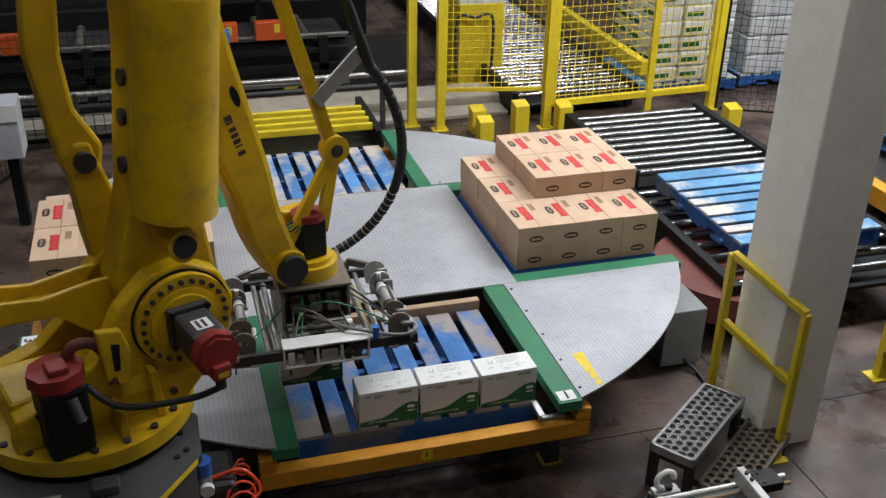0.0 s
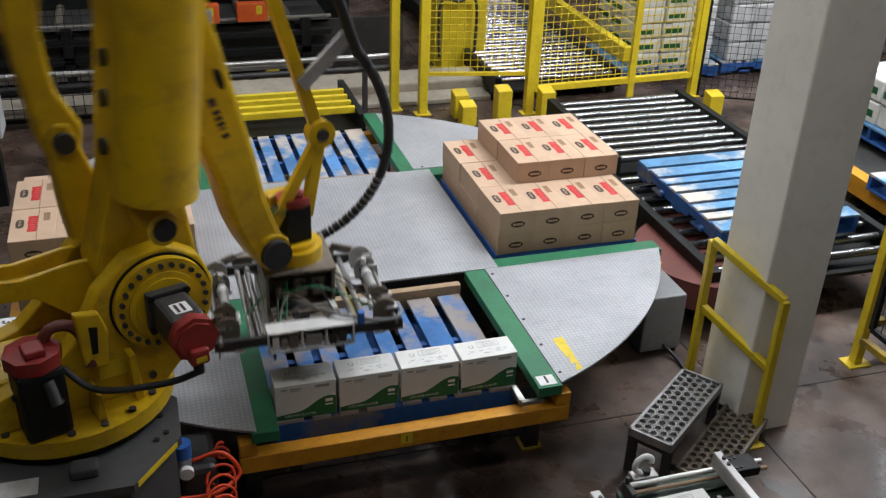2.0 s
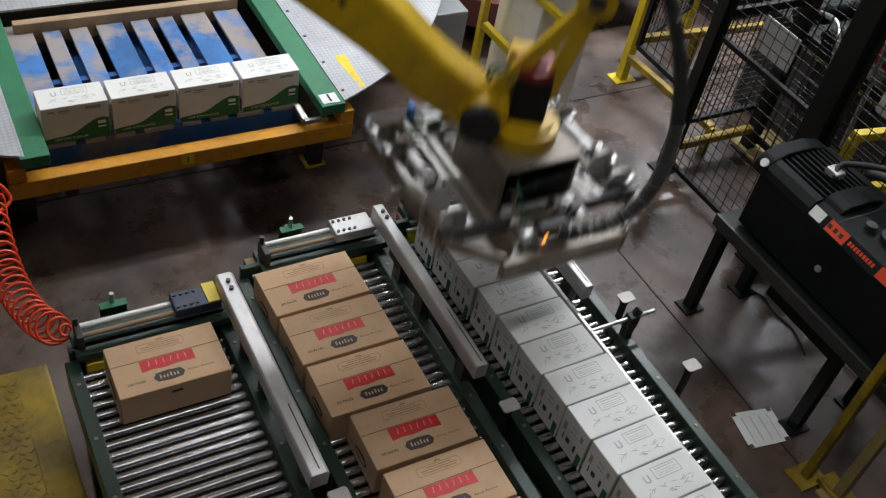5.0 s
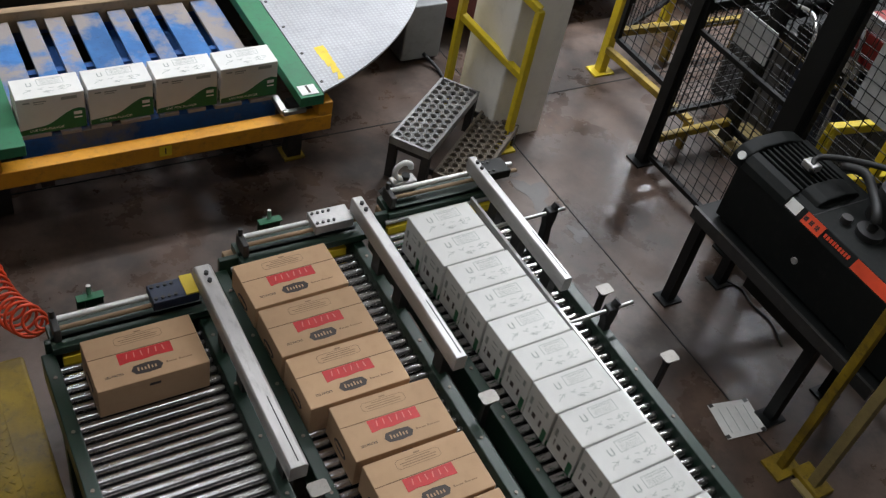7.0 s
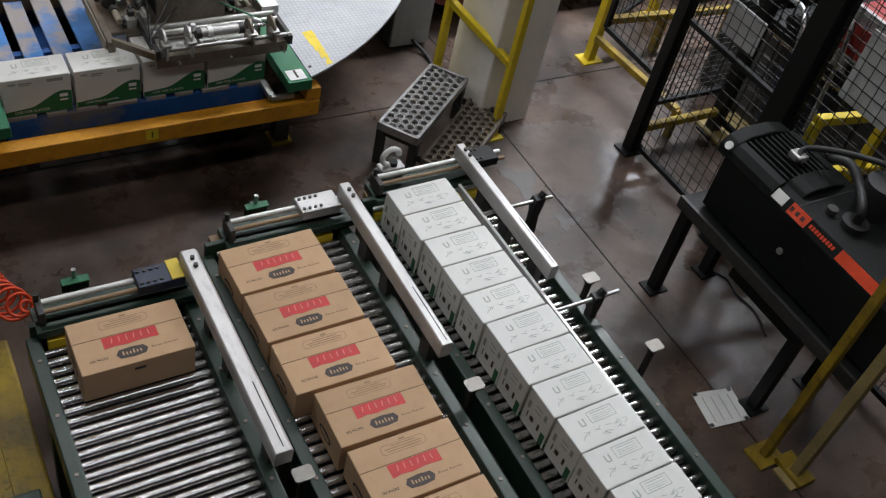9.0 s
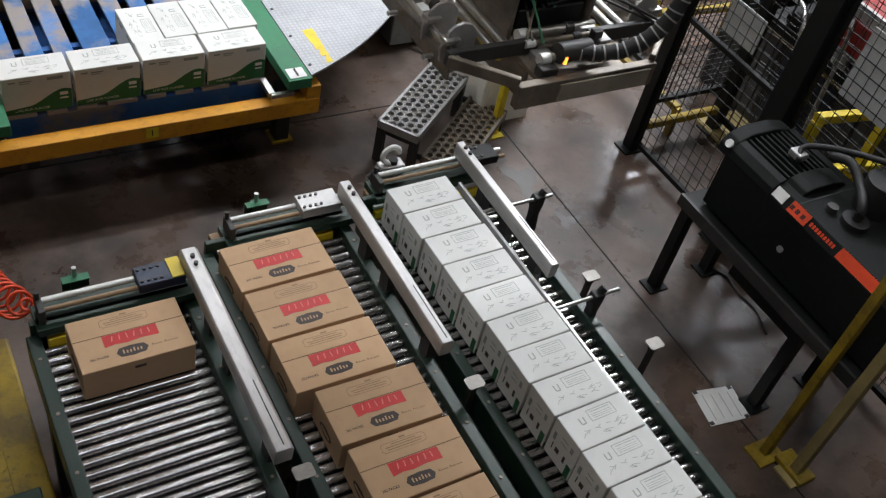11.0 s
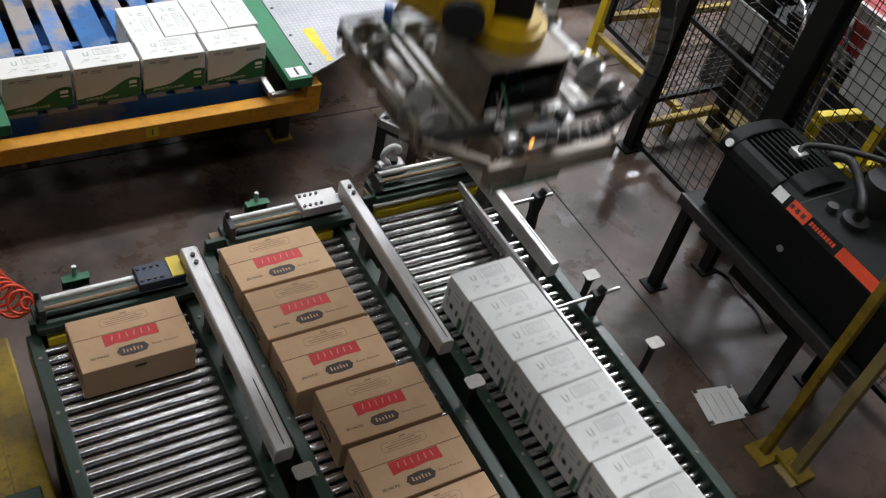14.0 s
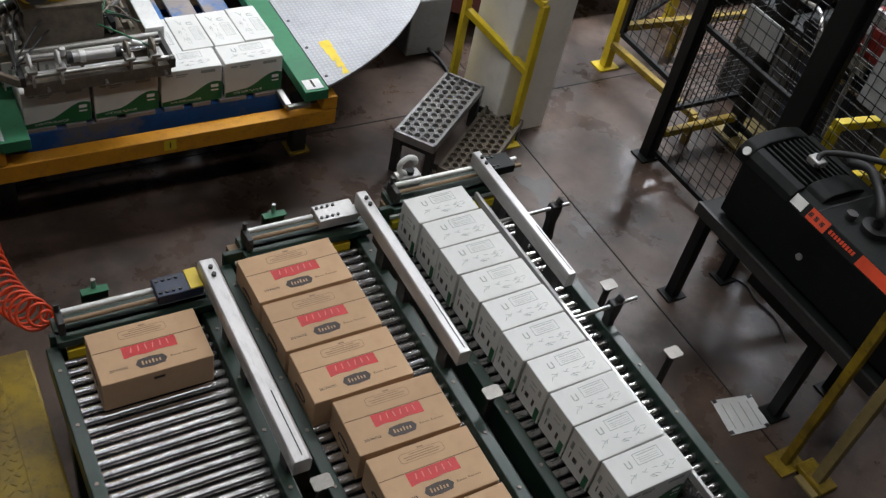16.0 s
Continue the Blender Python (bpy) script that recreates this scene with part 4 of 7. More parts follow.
# ---- steps, railing and concrete column ----
def tread(bm, lx, ly, t, nx, ny):
    """A perforated tread: staggered rows of six-sided cells with raised round holes, and a rim."""
    px, py = (lx - 0.024) / (nx + 0.5), (ly - 0.024) / ny
    for j in range(ny):
        for i in range(nx):
            ox = -lx / 2 + 0.012 + (i + 0.5 + 0.5 * (j % 2)) * px
            oy = -ly / 2 + 0.012 + (j + 0.5) * py
            outer, rim, inner, low = [], [], [], []
            for k in range(12):
                a = math.pi / 6 * k + math.pi / 6
                cell = 1.0 if k % 2 == 0 else 0.88
                ux, uy = math.cos(a), math.sin(a)
                outer.append(bm.verts.new((ox + ux * px * 0.585 * cell, oy + uy * py * 0.66 * cell, 0)))
                rim.append(bm.verts.new((ox + ux * px * 0.445, oy + uy * py * 0.47, 0.005)))
                inner.append(bm.verts.new((ox + ux * px * 0.385, oy + uy * py * 0.405, 0.005)))
                low.append(bm.verts.new((ox + ux * px * 0.37, oy + uy * py * 0.39, -0.014)))
            for k in range(12):
                q = (k + 1) % 12
                bm.faces.new((outer[k], outer[q], rim[q], rim[k]))
                bm.faces.new((rim[k], rim[q], inner[q], inner[k]))
                bm.faces.new((inner[k], inner[q], low[q], low[k]))
    for x0, y0, x1, y1 in ((-lx / 2, -ly / 2, lx / 2, -ly / 2 + 0.015), (-lx / 2, ly / 2 - 0.015, lx / 2, ly / 2), (-lx / 2, -ly / 2, -lx / 2 + 0.015, ly / 2), (lx / 2 - 0.015, -ly / 2, lx / 2, ly / 2)):
        bm_box(bm, x0, y0, -t, x1, y1, 0.003)
    return bm


def steps():
    ob = thing("step_unit", pose(0.884, -1.128, 0, 0, 0, 37.1), "grey steel two-step stool with perforated treads", "steps")
    lx, ly = 0.70, 0.247
    part("upper_tread", tread(bmesh.new(), lx, ly, 0.045, 12, 5), GALV, ob, "perforated upper tread", pose(0, 0, 0.28))
    # the lower tread takes a darker, browner steel than the upper one
    part("lower_tread", tread(bmesh.new(), lx, ly, 0.045, 12, 5), GRIMY, ob, "darker perforated lower tread", pose(0.03, -0.275, 0.14))
    for x in (-0.325, 0.325):
        part("leg", bm_bar(bmesh.new(), (x, 0.10, 0.0), (x, 0.10, 0.236), 0.045, 0.04), CASTING, ob)
        part("leg", bm_bar(bmesh.new(), (x, -0.10, 0.0), (x, -0.10, 0.236), 0.045, 0.04), CASTING, ob)
        part("side_brace", bm_bar(bmesh.new(), (x, 0.10, 0.215), (x, -0.10, 0.215), 0.012, 0.04), CASTING, ob)
        part("leg", bm_bar(bmesh.new(), (x + 0.03, -0.375, 0.0), (x + 0.03, -0.375, 0.097), 0.045, 0.04), CASTING, ob)
        part("side_brace", bm_bar(bmesh.new(), (x + 0.03, -0.12, 0.115), (x + 0.03, -0.375, 0.115), 0.012, 0.04), CASTING, ob)
    return ob


steps()


def railing():
    ob = thing("guard_rail", pose(0, 0, 0), "bent yellow tube guard rail beside the concrete column", "railing")
    a, b = Vector((1.155, -0.790, 0)), Vector((1.345, -1.235, 0))
    for p, z in ((a, 1.10), (b, 0.945)):
        part("post", bm_bar(bmesh.new(), p, p + Vector((0, 0, z)), 0.042, 0.042, 0.005), SAFETY, ob)
    part("top_rail", bm_bar(bmesh.new(), a + Vector((0, 0, 1.10)), b + Vector((0, 0, 0.945)), 0.042, 0.042, 0.005), SAFETY, ob)
    part("middle_rail", bm_bar(bmesh.new(), a + Vector((0, 0, 0.68)), b + Vector((0, 0, 0.51)), 0.042, 0.042, 0.005), SAFETY, ob)
    part("base_plate", B(b.x - 0.05, b.y - 0.05, 0, b.x + 0.05, b.y + 0.05, 0.012), SAFETY, ob)


railing()
COL = bmesh.new()
bm_slab(COL, [(1.285, -1.14), (1.65, -1.14), (1.627, -0.75), (1.264, -0.755)], 0, ROOFZ)
bmesh.ops.bevel(COL, geom=[e for e in COL.edges if abs(e.verts[0].co.z - e.verts[1].co.z) > 1], offset=0.012, segments=2, profile=0.5, affect="EDGES")
solid("column", COL, CONCRETE, "pale square concrete column with chamfered corners", "column", "structure")


# ---- guarding ----
def wire_panel(name, p0, p1, z0, z1, mat, frame_mat, label, pitch=0.055, wire=0.0026, frame_w=0.03, group="guard panels"):
    ob = thing(name, pose(0, 0, 0), label, "guard panel", group)
    a, b = Vector((p0[0], p0[1], 0)), Vector((p1[0], p1[1], 0))
    d = b - a
    n = max(2, int(d.length / pitch))
    verts, faces = [], []

    def stick(p, q, w):
        e = (q - p).normalized()
        s = e.cross(Vector((0.3, 0.5, 0.81))).normalized() * w
        t = e.cross(s)
        k = len(verts)
        for o in (p, q):
            for c in (s, t, -s, -t):
                verts.append(tuple(o + c))
        for i in range(4):
            faces.append((k + i, k + (i + 1) % 4, k + 4 + (i + 1) % 4, k + 4 + i))

    for i in range(1, n):
        p = a + d * (i / n)
        stick(p + Vector((0, 0, z0)), p + Vector((0, 0, z1)), wire)
    m = max(2, int((z1 - z0) / pitch))
    for j in range(1, m):
        z = z0 + (z1 - z0) * j / m
        stick(a + Vector((0, 0, z)), b + Vector((0, 0, z)), wire)
    me = bpy.data.meshes.new("wire_mesh")
    me.from_pydata(verts, [], faces)
    me.materials.append(mat)
    part("wire_mesh", me, mat, ob)
    for z in (z0, z1):
        part("frame_bar", bm_bar(bmesh.new(), a + Vector((0, 0, z)), b + Vector((0, 0, z)), frame_w, frame_w), frame_mat, ob)
    for p in (a, b):
        part("frame_bar", bm_bar(bmesh.new(), p + Vector((0, 0, z0)), p + Vector((0, 0, z1)), frame_w, frame_w), frame_mat, ob)
    return ob


def fence_post(x, y, h, mat, label, w=0.06):
    ob = thing("fence_post", pose(x, y, 0), label, "post", "fence posts")
    part("post", bm_bar(bmesh.new(), (0, 0, 0), (0, 0, h), w, w, 0.004), mat, ob)
    part("foot_plate", B(-0.08, -0.06, 0, 0.08, 0.06, 0.012), mat, ob)
    return ob


# ---- palletising robot ----
BASE = (-2.2, -1.05)
LIFT = 0.18
A1, HJ2, L2, L3, WOFF = 0.375, 1.20, 1.42, 1.50, 0.165
KB, W2 = 0.62, (0.30, 0.50)
REAR = (-0.78, 0.10)
NHOSE = 18
robot = thing("palletising_robot", pose(BASE[0], BASE[1], LIFT), "large yellow four-axis palletising robot arm on a dark pedestal", "robot")


def bm_wheel(bm, c, r, y0, y1, n=36):
    return bm_cyl(bm, (c[0], y0, c[1]), (c[0], y1, c[1]), r, n=n)


def build_robot():
    parts = {}
    # pedestal
    out = [(-0.62, -0.60), (0.24, -0.60), (0.43, -0.36), (0.43, -0.11), (-0.06, 0.42), (-0.62, 0.46)]
    ped = part("pedestal", bm_slab(bmesh.new(), out, -LIFT, 0.62), PEDESTAL, robot, "dark grey faceted pedestal")
    part("top_plate", bm_slab(bmesh.new(), [(-0.66, -0.64), (0.26, -0.64), (0.46, -0.38), (0.46, -0.10), (-0.04, 0.45), (-0.66, 0.50)], 0.62, 0.66), PEDESTAL, ped)
    part("side_box", B(0.43, -0.30, -LIFT, 0.60, -0.02, 0.40, bevel=0.03), CASTING, ped)
    for x, y in ((0.36, -0.38), (0.40, -0.34), (0.38, -0.22), (0.34, -0.20), (-0.45, -0.56), (-0.52, -0.50)):
        part("bolt", bm_cyl(bmesh.new(), (x, y, 0.66), (x, y, 0.668), 0.013, n=8), BLACK, ped)
    part("lifting_block", B(0.02, -0.56, 0.66, 0.13, -0.48, 0.71, bevel=0.012), PEDESTAL, ped)
    part("bearing", bm_cyl(bmesh.new(), (0, 0, 0.66), (0, 0, 0.71), 0.43, n=48), BLACK, ped)
    part("warning_strip", bm_bar(bmesh.new(), (0.275, -0.622, 0.644), (0.44, -0.408, 0.644), 0.004, 0.026), SAFETY, ped, "yellow warning strip")
    part("name_plate", B(-0.25, -0.60, 0.661, -0.10, -0.50, 0.664), ALU, ped)
    # turret
    tur = part("turret", bm_cyl(bmesh.new(), (0, 0, 0.71), (0, 0, 0.785), 0.46, n=56), YELLOW, robot, "yellow slewing turret with bolts")
    for i in range(20):
        a = math.radians(18 * i + 5)
        part("bolt", bm_cyl(bmesh.new(), (0.42 * math.cos(a), 0.42 * math.sin(a), 0.785), (0.42 * math.cos(a), 0.42 * math.sin(a), 0.797), 0.017, n=8), CASTING, tur)
    bm = bmesh.new()
    for y in (-0.27, 0.13):
        bm_plate(bm, [(-0.36, 0.785), (0.36, 0.785), (0.50, 0.93), (0.59, 1.08), (0.615, 1.22), (0.56, 1.36), (0.42, 1.44), (0.26, 1.42), (0.12, 1.30), (0.02, 1.12), (-0.12, 1.0), (-0.34, 0.94)], y, y + 0.1, 0.012)
    bm_box(bm, -0.34, -0.18, 0.785, 0.46, 0.14, 0.97, 0.02)
    part("housing", bm, YELLOW, tur, "yellow cast arm housing")
    bm = bmesh.new()
    bm_wheel(bm, (A1, HJ2), 0.207, -0.31, -0.26, 48)
    flange = part("gear_flange", bm, YELLOW, tur, "round gear flange with a ring of bolts")
    part("flange_step", bm_wheel(bmesh.new(), (A1, HJ2), 0.150, -0.322, -0.3105, 48), YELLOW, flange)
    part("flange_boss", bm_wheel(bmesh.new(), (A1, HJ2), 0.125, -0.332, -0.3225, 48), YELLOW, flange)
    part("seal_ring", bm_wheel(bmesh.new(), (A1, HJ2), 0.217, -0.278, -0.24, 48), BLACK, tur)
    for i in range(24):
        a = math.radians(15 * i)
        x, z = A1 + 0.180 * math.cos(a), HJ2 + 0.180 * math.sin(a)
        part("bolt", bm_cyl(bmesh.new(), (x, -0.31, z), (x, -0.323, z), 0.0115, n=8), CASTING, flange)
    # axis motors
    bm = bmesh.new()
    bm_box(bm, A1 - 0.088, -0.37, HJ2 - 0.085, A1 + 0.088, -0.33, HJ2 + 0.090, 0.006)
    bm_box(bm, A1 - 0.075, -0.585, HJ2 - 0.072, A1 + 0.075, -0.37, HJ2 + 0.078, 0.022)
    mot = part("arm_motor", bm, CASTING, tur, "dark servo motor")
    mx0, mz0 = A1, HJ2 + 0.003
    cap = bm_cyl(bmesh.new(), (mx0, -0.585, mz0), (mx0, -0.635, mz0), 0.098, n=8)
    bm_cyl(cap, (mx0, -0.635, mz0), (mx0, -0.648, mz0), 0.080, n=8)
    part("motor_cap", cap, RED, tur, "red octagonal motor cap")
    part("motor_plug", B(mx0 - 0.04, -0.675, mz0 - 0.10, mx0 + 0.04, -0.61, mz0 - 0.03, bevel=0.012), RED, tur)
    part("cap_label", B(mx0 - 0.02, -0.6765, mz0 - 0.085, mx0 + 0.025, -0.675, mz0 - 0.06), SAFETY, tur)
    part("cable_gland", bm_cyl(bmesh.new(), (mx0 + 0.0, -0.64, mz0 - 0.09), (mx0 + 0.0, -0.64, mz0 - 0.15), 0.022, n=12), RUBBER, tur)
    part("motor_tag", B(A1 - 0.035, -0.54, HJ2 + 0.0785, A1 + 0.035, -0.46, HJ2 + 0.080), WHITEINK, mot)
    for k in (0, 1):
        part("tag_bar", B(A1 - 0.022 + 0.025 * k, -0.53, HJ2 + 0.080, A1 - 0.010 + 0.025 * k, -0.47, HJ2 + 0.081), BOXBROWN, mot)
    for x, z in ((-0.078, -0.075), (0.078, -0.075), (-0.078, 0.08), (0.078, 0.08)):
        part("bolt", bm_cyl(bmesh.new(), (A1 + x, -0.37, HJ2 + z), (A1 + x, -0.385, HJ2 + z), 0.014, n=8), BLACK, mot)
    for i, (mx, my) in enumerate(((-0.165, -0.30),)):
        part("slew_motor", B(mx - 0.09, my - 0.10, 0.785, mx + 0.09, my + 0.09, 1.10, bevel=0.02), BLACK, tur, "black slewing motor")
        part("motor_cap", bm_cyl(bmesh.new(), (mx, my, 1.10), (mx, my, 1.16), 0.112, n=8), RED, tur, "red octagonal motor cap")
        part("motor_plug", B(mx - 0.04, my - 0.07, 1.16, mx + 0.04, my + 0.02, 1.19, bevel=0.008), RED, tur)
        part("connector", bm_cyl(bmesh.new(), (mx + 0.02, my - 0.10, 1.06), (mx + 0.03, my - 0.16, 0.98), 0.024, n=12), CASTING, tur, "grey ribbed plug")
        part("warning_mark", bm_plate(bmesh.new(), [(mx + 0.02, 0.95), (mx + 0.07, 0.95), (mx + 0.045, 0.99)], my - 0.102, my - 0.1005), SAFETY, tur)
    part("cable", tube_mesh([(-0.07, -0.34, 1.06), (0.0, -0.42, 0.99), (0.10, -0.46, 0.96), (0.28, -0.56, 0.99), (mx0 - 0.01, -0.64, mz0 - 0.15)], 0.014, "cable"), RUBBER, tur, "black cable loop")
    part("cable", tube_mesh([(-0.12, -0.26, 1.14), (-0.08, -0.27, 1.21), (0.0, -0.28, 1.20), (0.05, -0.30, 1.10), (0.04, -0.33, 1.02)], 0.024, "cable"), MAROON, tur, "dull red hose loop")
    bm = bmesh.new()
    bm_plate(bm, [(0.02, 1.02), (0.11, 1.0), (0.13, 1.16), (0.10, 1.26), (0.0, 1.28)], -0.34, -0.30, 0.01)
    lug = part("lug", bm, YELLOW, tur)
    part("lug_slot", bm_plate(bmesh.new(), [(0.05, 1.08), (0.075, 1.08), (0.085, 1.20), (0.05, 1.21)], -0.342, -0.339), BLACK, lug)
    # rear anchor of the levelling link, a hollow casting that reaches back from the hub
    bm = bmesh.new()
    for y in (-0.02, 0.13):
        bm_plate(bm, [(0.24, 1.06), (0.26, 1.33), (0.10, 1.33), (-0.10, 1.31), (-0.28, 1.345), (A1 + REAR[0] - 0.01, HJ2 + REAR[1] + 0.065), (A1 + REAR[0] - 0.075, HJ2 + REAR[1]), (A1 + REAR[0] - 0.01, HJ2 + REAR[1] - 0.06), (-0.24, 1.235), (-0.06, 1.21), (0.10, 1.06)], y, y + 0.03, 0.008)
    bm_plate(bm, [(0.22, 1.12), (0.22, 1.22), (0.0, 1.25), (-0.25, 1.27), (-0.25, 1.25), (0.0, 1.21)], 0.01, 0.13, 0.004)
    part("rear_bracket", bm, YELLOW, tur, "yellow cast rear bracket")
    for x, z in ((-0.2, 0.86), (0.05, 0.84), (0.3, 0.85), (-0.25, 0.95)):
        part("bolt", bm_cyl(bmesh.new(), (x, -0.272, z), (x, -0.285, z), 0.018, n=8), CASTING, tur)
    part("rating_plate", B(0.08, -0.274, 0.90, 0.22, -0.271, 0.98), SAFETY, tur)
    part("rib", bm_plate(bmesh.new(), [(0.2, 0.79), (0.24, 0.79), (0.22, 1.02), (0.19, 1.02)], -0.34, -0.27, 0.006), YELLOW, tur)
    part("rib", bm_plate(bmesh.new(), [(0.02, 0.79), (0.06, 0.79), (0.05, 0.92), (0.03, 0.92)], -0.40, -0.27, 0.006), YELLOW, tur)
    parts["turret"] = tur
    # upper arm along local x from its lower joint
    bm = bmesh.new()
    bm_plate(bm, [(-0.22, -0.16), (0.12, -0.22), (0.5, -0.13), (1.2, -0.11), (L2 + 0.02, -0.15), (L2 + 0.14, -0.06), (L2 + 0.14, 0.06), (L2 + 0.02, 0.16), (1.1, 0.14), (0.5, 0.15), (0.1, 0.22), (-0.2, 0.16)], -0.13, 0.10, 0.02)
    arm = part("upper_arm", bm, YELLOW, robot, "yellow cast upper arm")
    cyl = bm_cyl(bmesh.new(), (0.48, -0.27, 0.02), (1.34, -0.27, 0.02), 0.165, n=40)
    bm_cyl(cyl, (1.33, -0.27, 0.02), (1.345, -0.27, 0.02), 0.162, n=40)
    part("balancer", cyl, YELLOW, arm, "big yellow balancer cylinder")
    part("balancer_eye", bm_plate(bmesh.new(), [(1.33, -0.055), (1.47, -0.06), (1.52, 0.0), (1.47, 0.08), (1.33, 0.09)], -0.36, -0.22, 0.012), YELLOW, arm)
    part("eye_pin", bm_wheel(bmesh.new(), (1.45, 0.015), 0.05, -0.365, -0.21, 20), RUBBER, arm, "black pivot cover")
    part("elbow_cover", bm_wheel(bmesh.new(), (L2, 0.0), 0.135, -0.20, -0.13, 32), RUBBER, arm, "black elbow cover")
    part("lower_eye", bm_wheel(bmesh.new(), (0.36, 0.02), 0.07, -0.36, -0.12, 24), YELLOW, arm)
    part("lower_eye_cap", bm_wheel(bmesh.new(), (0.36, 0.02), 0.048, -0.37, -0.358, 24), RUBBER, arm)
    for x, z in ((0.62, 0.148), (0.82, 0.145), (0.98, 0.143)):
        part("plug", bm_cyl(bmesh.new(), (x, -0.06, z - 0.01), (x, -0.06, z + 0.02), 0.035, n=14), CASTING, arm)
    for x in (0.45, 0.72, 1.0):
        part("slot", bm_wheel(bmesh.new(), (x, 0.03), 0.035, -0.134, -0.128, 14), BLACK, arm)
    parts["upper_arm"] = arm
    # crank and drive link (parallelogram)
    bm = bmesh.new()
    bm_plate(bm, [(-0.12, -0.13), (0.1, -0.17), (0.32, -0.06), (0.6, -0.055), (KB + 0.06, -0.06), (KB + 0.09, 0.0), (KB + 0.06, 0.06), (0.6, 0.07), (0.3, 0.14), (0.1, 0.17), (-0.12, 0.13)], 0.16, 0.28, 0.016)
    crank = part("crank", bm, YELLOW, robot, "yellow crank arm")
    part("pin", bm_wheel(bmesh.new(), (KB, 0), 0.045, 0.13, 0.31, 18), CASTING, crank)
    parts["crank"] = crank
    bm = bmesh.new()
    bm_plate(bm, [(-0.07, -0.08), (0.06, -0.09), (0.22, 0.02), (0.45, 0.065), (0.95, 0.065), (1.25, -0.01), (L2 - 0.05, -0.085), (L2 + 0.08, -0.06), (L2 + 0.08, 0.06), (L2 - 0.02, 0.09), (1.25, 0.14), (0.95, 0.20), (0.45, 0.20), (0.2, 0.14), (0.0, 0.09), (-0.07, 0.06)], 0.17, 0.27, 0.02)
    link = part("drive_link", bm, YELLOW, robot, "bowed yellow drive link")
    part("pocket", bm_plate(bmesh.new(), [(0.45, 0.095), (0.95, 0.095), (0.95, 0.17), (0.45, 0.17)], 0.165, 0.17), YELLOW, link)
    part("pin", bm_wheel(bmesh.new(), (0, 0), 0.04, 0.14, 0.30, 18), CASTING, link)
    parts["drive_link"] = link
    # forearm from the elbow to the wrist pivot, with its tail
    bm = bmesh.new()
    bm_plate(bm, [(-KB - 0.08, -0.07), (-0.3, -0.12), (0.0, -0.17), (0.45, -0.135), (1.05, -0.105), (L3 - 0.22, -0.12), (L3 - 0.10, -0.11), (L3 + 0.03, -0.085), (L3 + 0.085, 0.0), (L3 + 0.03, 0.085), (L3 - 0.12, 0.075), (L3 - 0.27, 0.075), (1.0, 0.105), (0.4, 0.14), (0.0, 0.18), (-0.3, 0.14), (-KB - 0.08, 0.07)], -0.10, 0.07, 0.03)
    fore = part("forearm", bm, YELLOW, robot, "long tapered yellow forearm")
    part("wrist_cover", bm_wheel(bmesh.new(), (L3, 0.0), 0.0715, -0.165, -0.09, 28), RUBBER, fore, "round black pivot cover")
    part("wrist_boss", bm_wheel(bmesh.new(), (L3, 0.0), 0.085, -0.13, -0.09, 28), YELLOW, fore)
    for x in (0.30, 0.62):
        ell = [(x + 0.05 * math.cos(math.pi * k / 8), 0.07 + 0.018 * math.sin(math.pi * k / 8)) for k in range(16)]
        part("slot", bm_plate(bmesh.new(), ell, -0.1015, -0.0985), BLACK, fore)
    for i, w in enumerate((0.026, 0.01, 0.02, 0.02, 0.02, 0.008, 0.02)):
        part("lettering_bar", B(0.68 + 0.029 * i, -0.1022, -0.012, 0.68 + 0.029 * i + w, -0.1006, 0.022), BOXBROWN, fore)
    bm = bmesh.new()
    for i in range(5):
        bm_box(bm, 0.42 + 0.03 * i, -0.1016, -0.02, 0.437 + 0.03 * i, -0.0985, 0.012)
    part("maker_mark", bm, BOXRED, fore, "red maker mark bars")
    parts["forearm"] = fore
    # levelling rods
    bm = bmesh.new()
    bm_bar(bm, (0, -0.02, 0), (L3, -0.02, 0), 0.045, 0.06, 0.008)
    bm_wheel(bm, (L3, 0), 0.055, -0.055, 0.015, 20)
    rod = part("levelling_rod", bm, YELLOW, robot, "slim yellow levelling rod")
    part("hose_bracket", bm_box(bmesh.new(), -0.17, -0.065, -0.035, 0.17, -0.05, 0.035, 0.003, pose(1.17, 0, 0.14, 0, 68, 0)), ALU, rod, "grey sheet metal hose bracket")
    part("upper_hose", tube_mesh([(-0.15, -0.07, 0.17), (0.3, -0.07, 0.21), (0.8, -0.07, 0.26), (1.22, -0.07, 0.285)], 0.024, "upper_hose", 12, 0.003), RUBBER, rod, "black corrugated hose")
    parts["levelling_rod"] = rod
    bm = bmesh.new()
    bm_bar(bm, (0, 0.05, 0), (L2, 0.05, 0), 0.06, 0.075, 0.01)
    bm_wheel(bm, (0, 0), 0.07, 0.0, 0.1, 20)
    tri = bmesh.new()
    bm_plate(tri, [(-0.11, -0.05), (0.05, -0.12), (0.13, 0.0), (W2[0] + 0.07, W2[1] - 0.02), (W2[0] + 0.02, W2[1] + 0.07), (W2[0] - 0.06, W2[1] + 0.05), (REAR[0], REAR[1] + 0.08), (REAR[0] - 0.08, REAR[1]), (REAR[0], REAR[1] - 0.07)], 0.10, 0.15, 0.01)
    parts["elbow_link"] = part("elbow_link", tri, YELLOW, robot, "yellow triangular elbow link")
    parts["rear_rod"] = part("rear_rod", bm, YELLOW, robot, "long yellow rear levelling rod")
    # wrist: stays level, origin at the wrist pivot
    bm = bmesh.new()
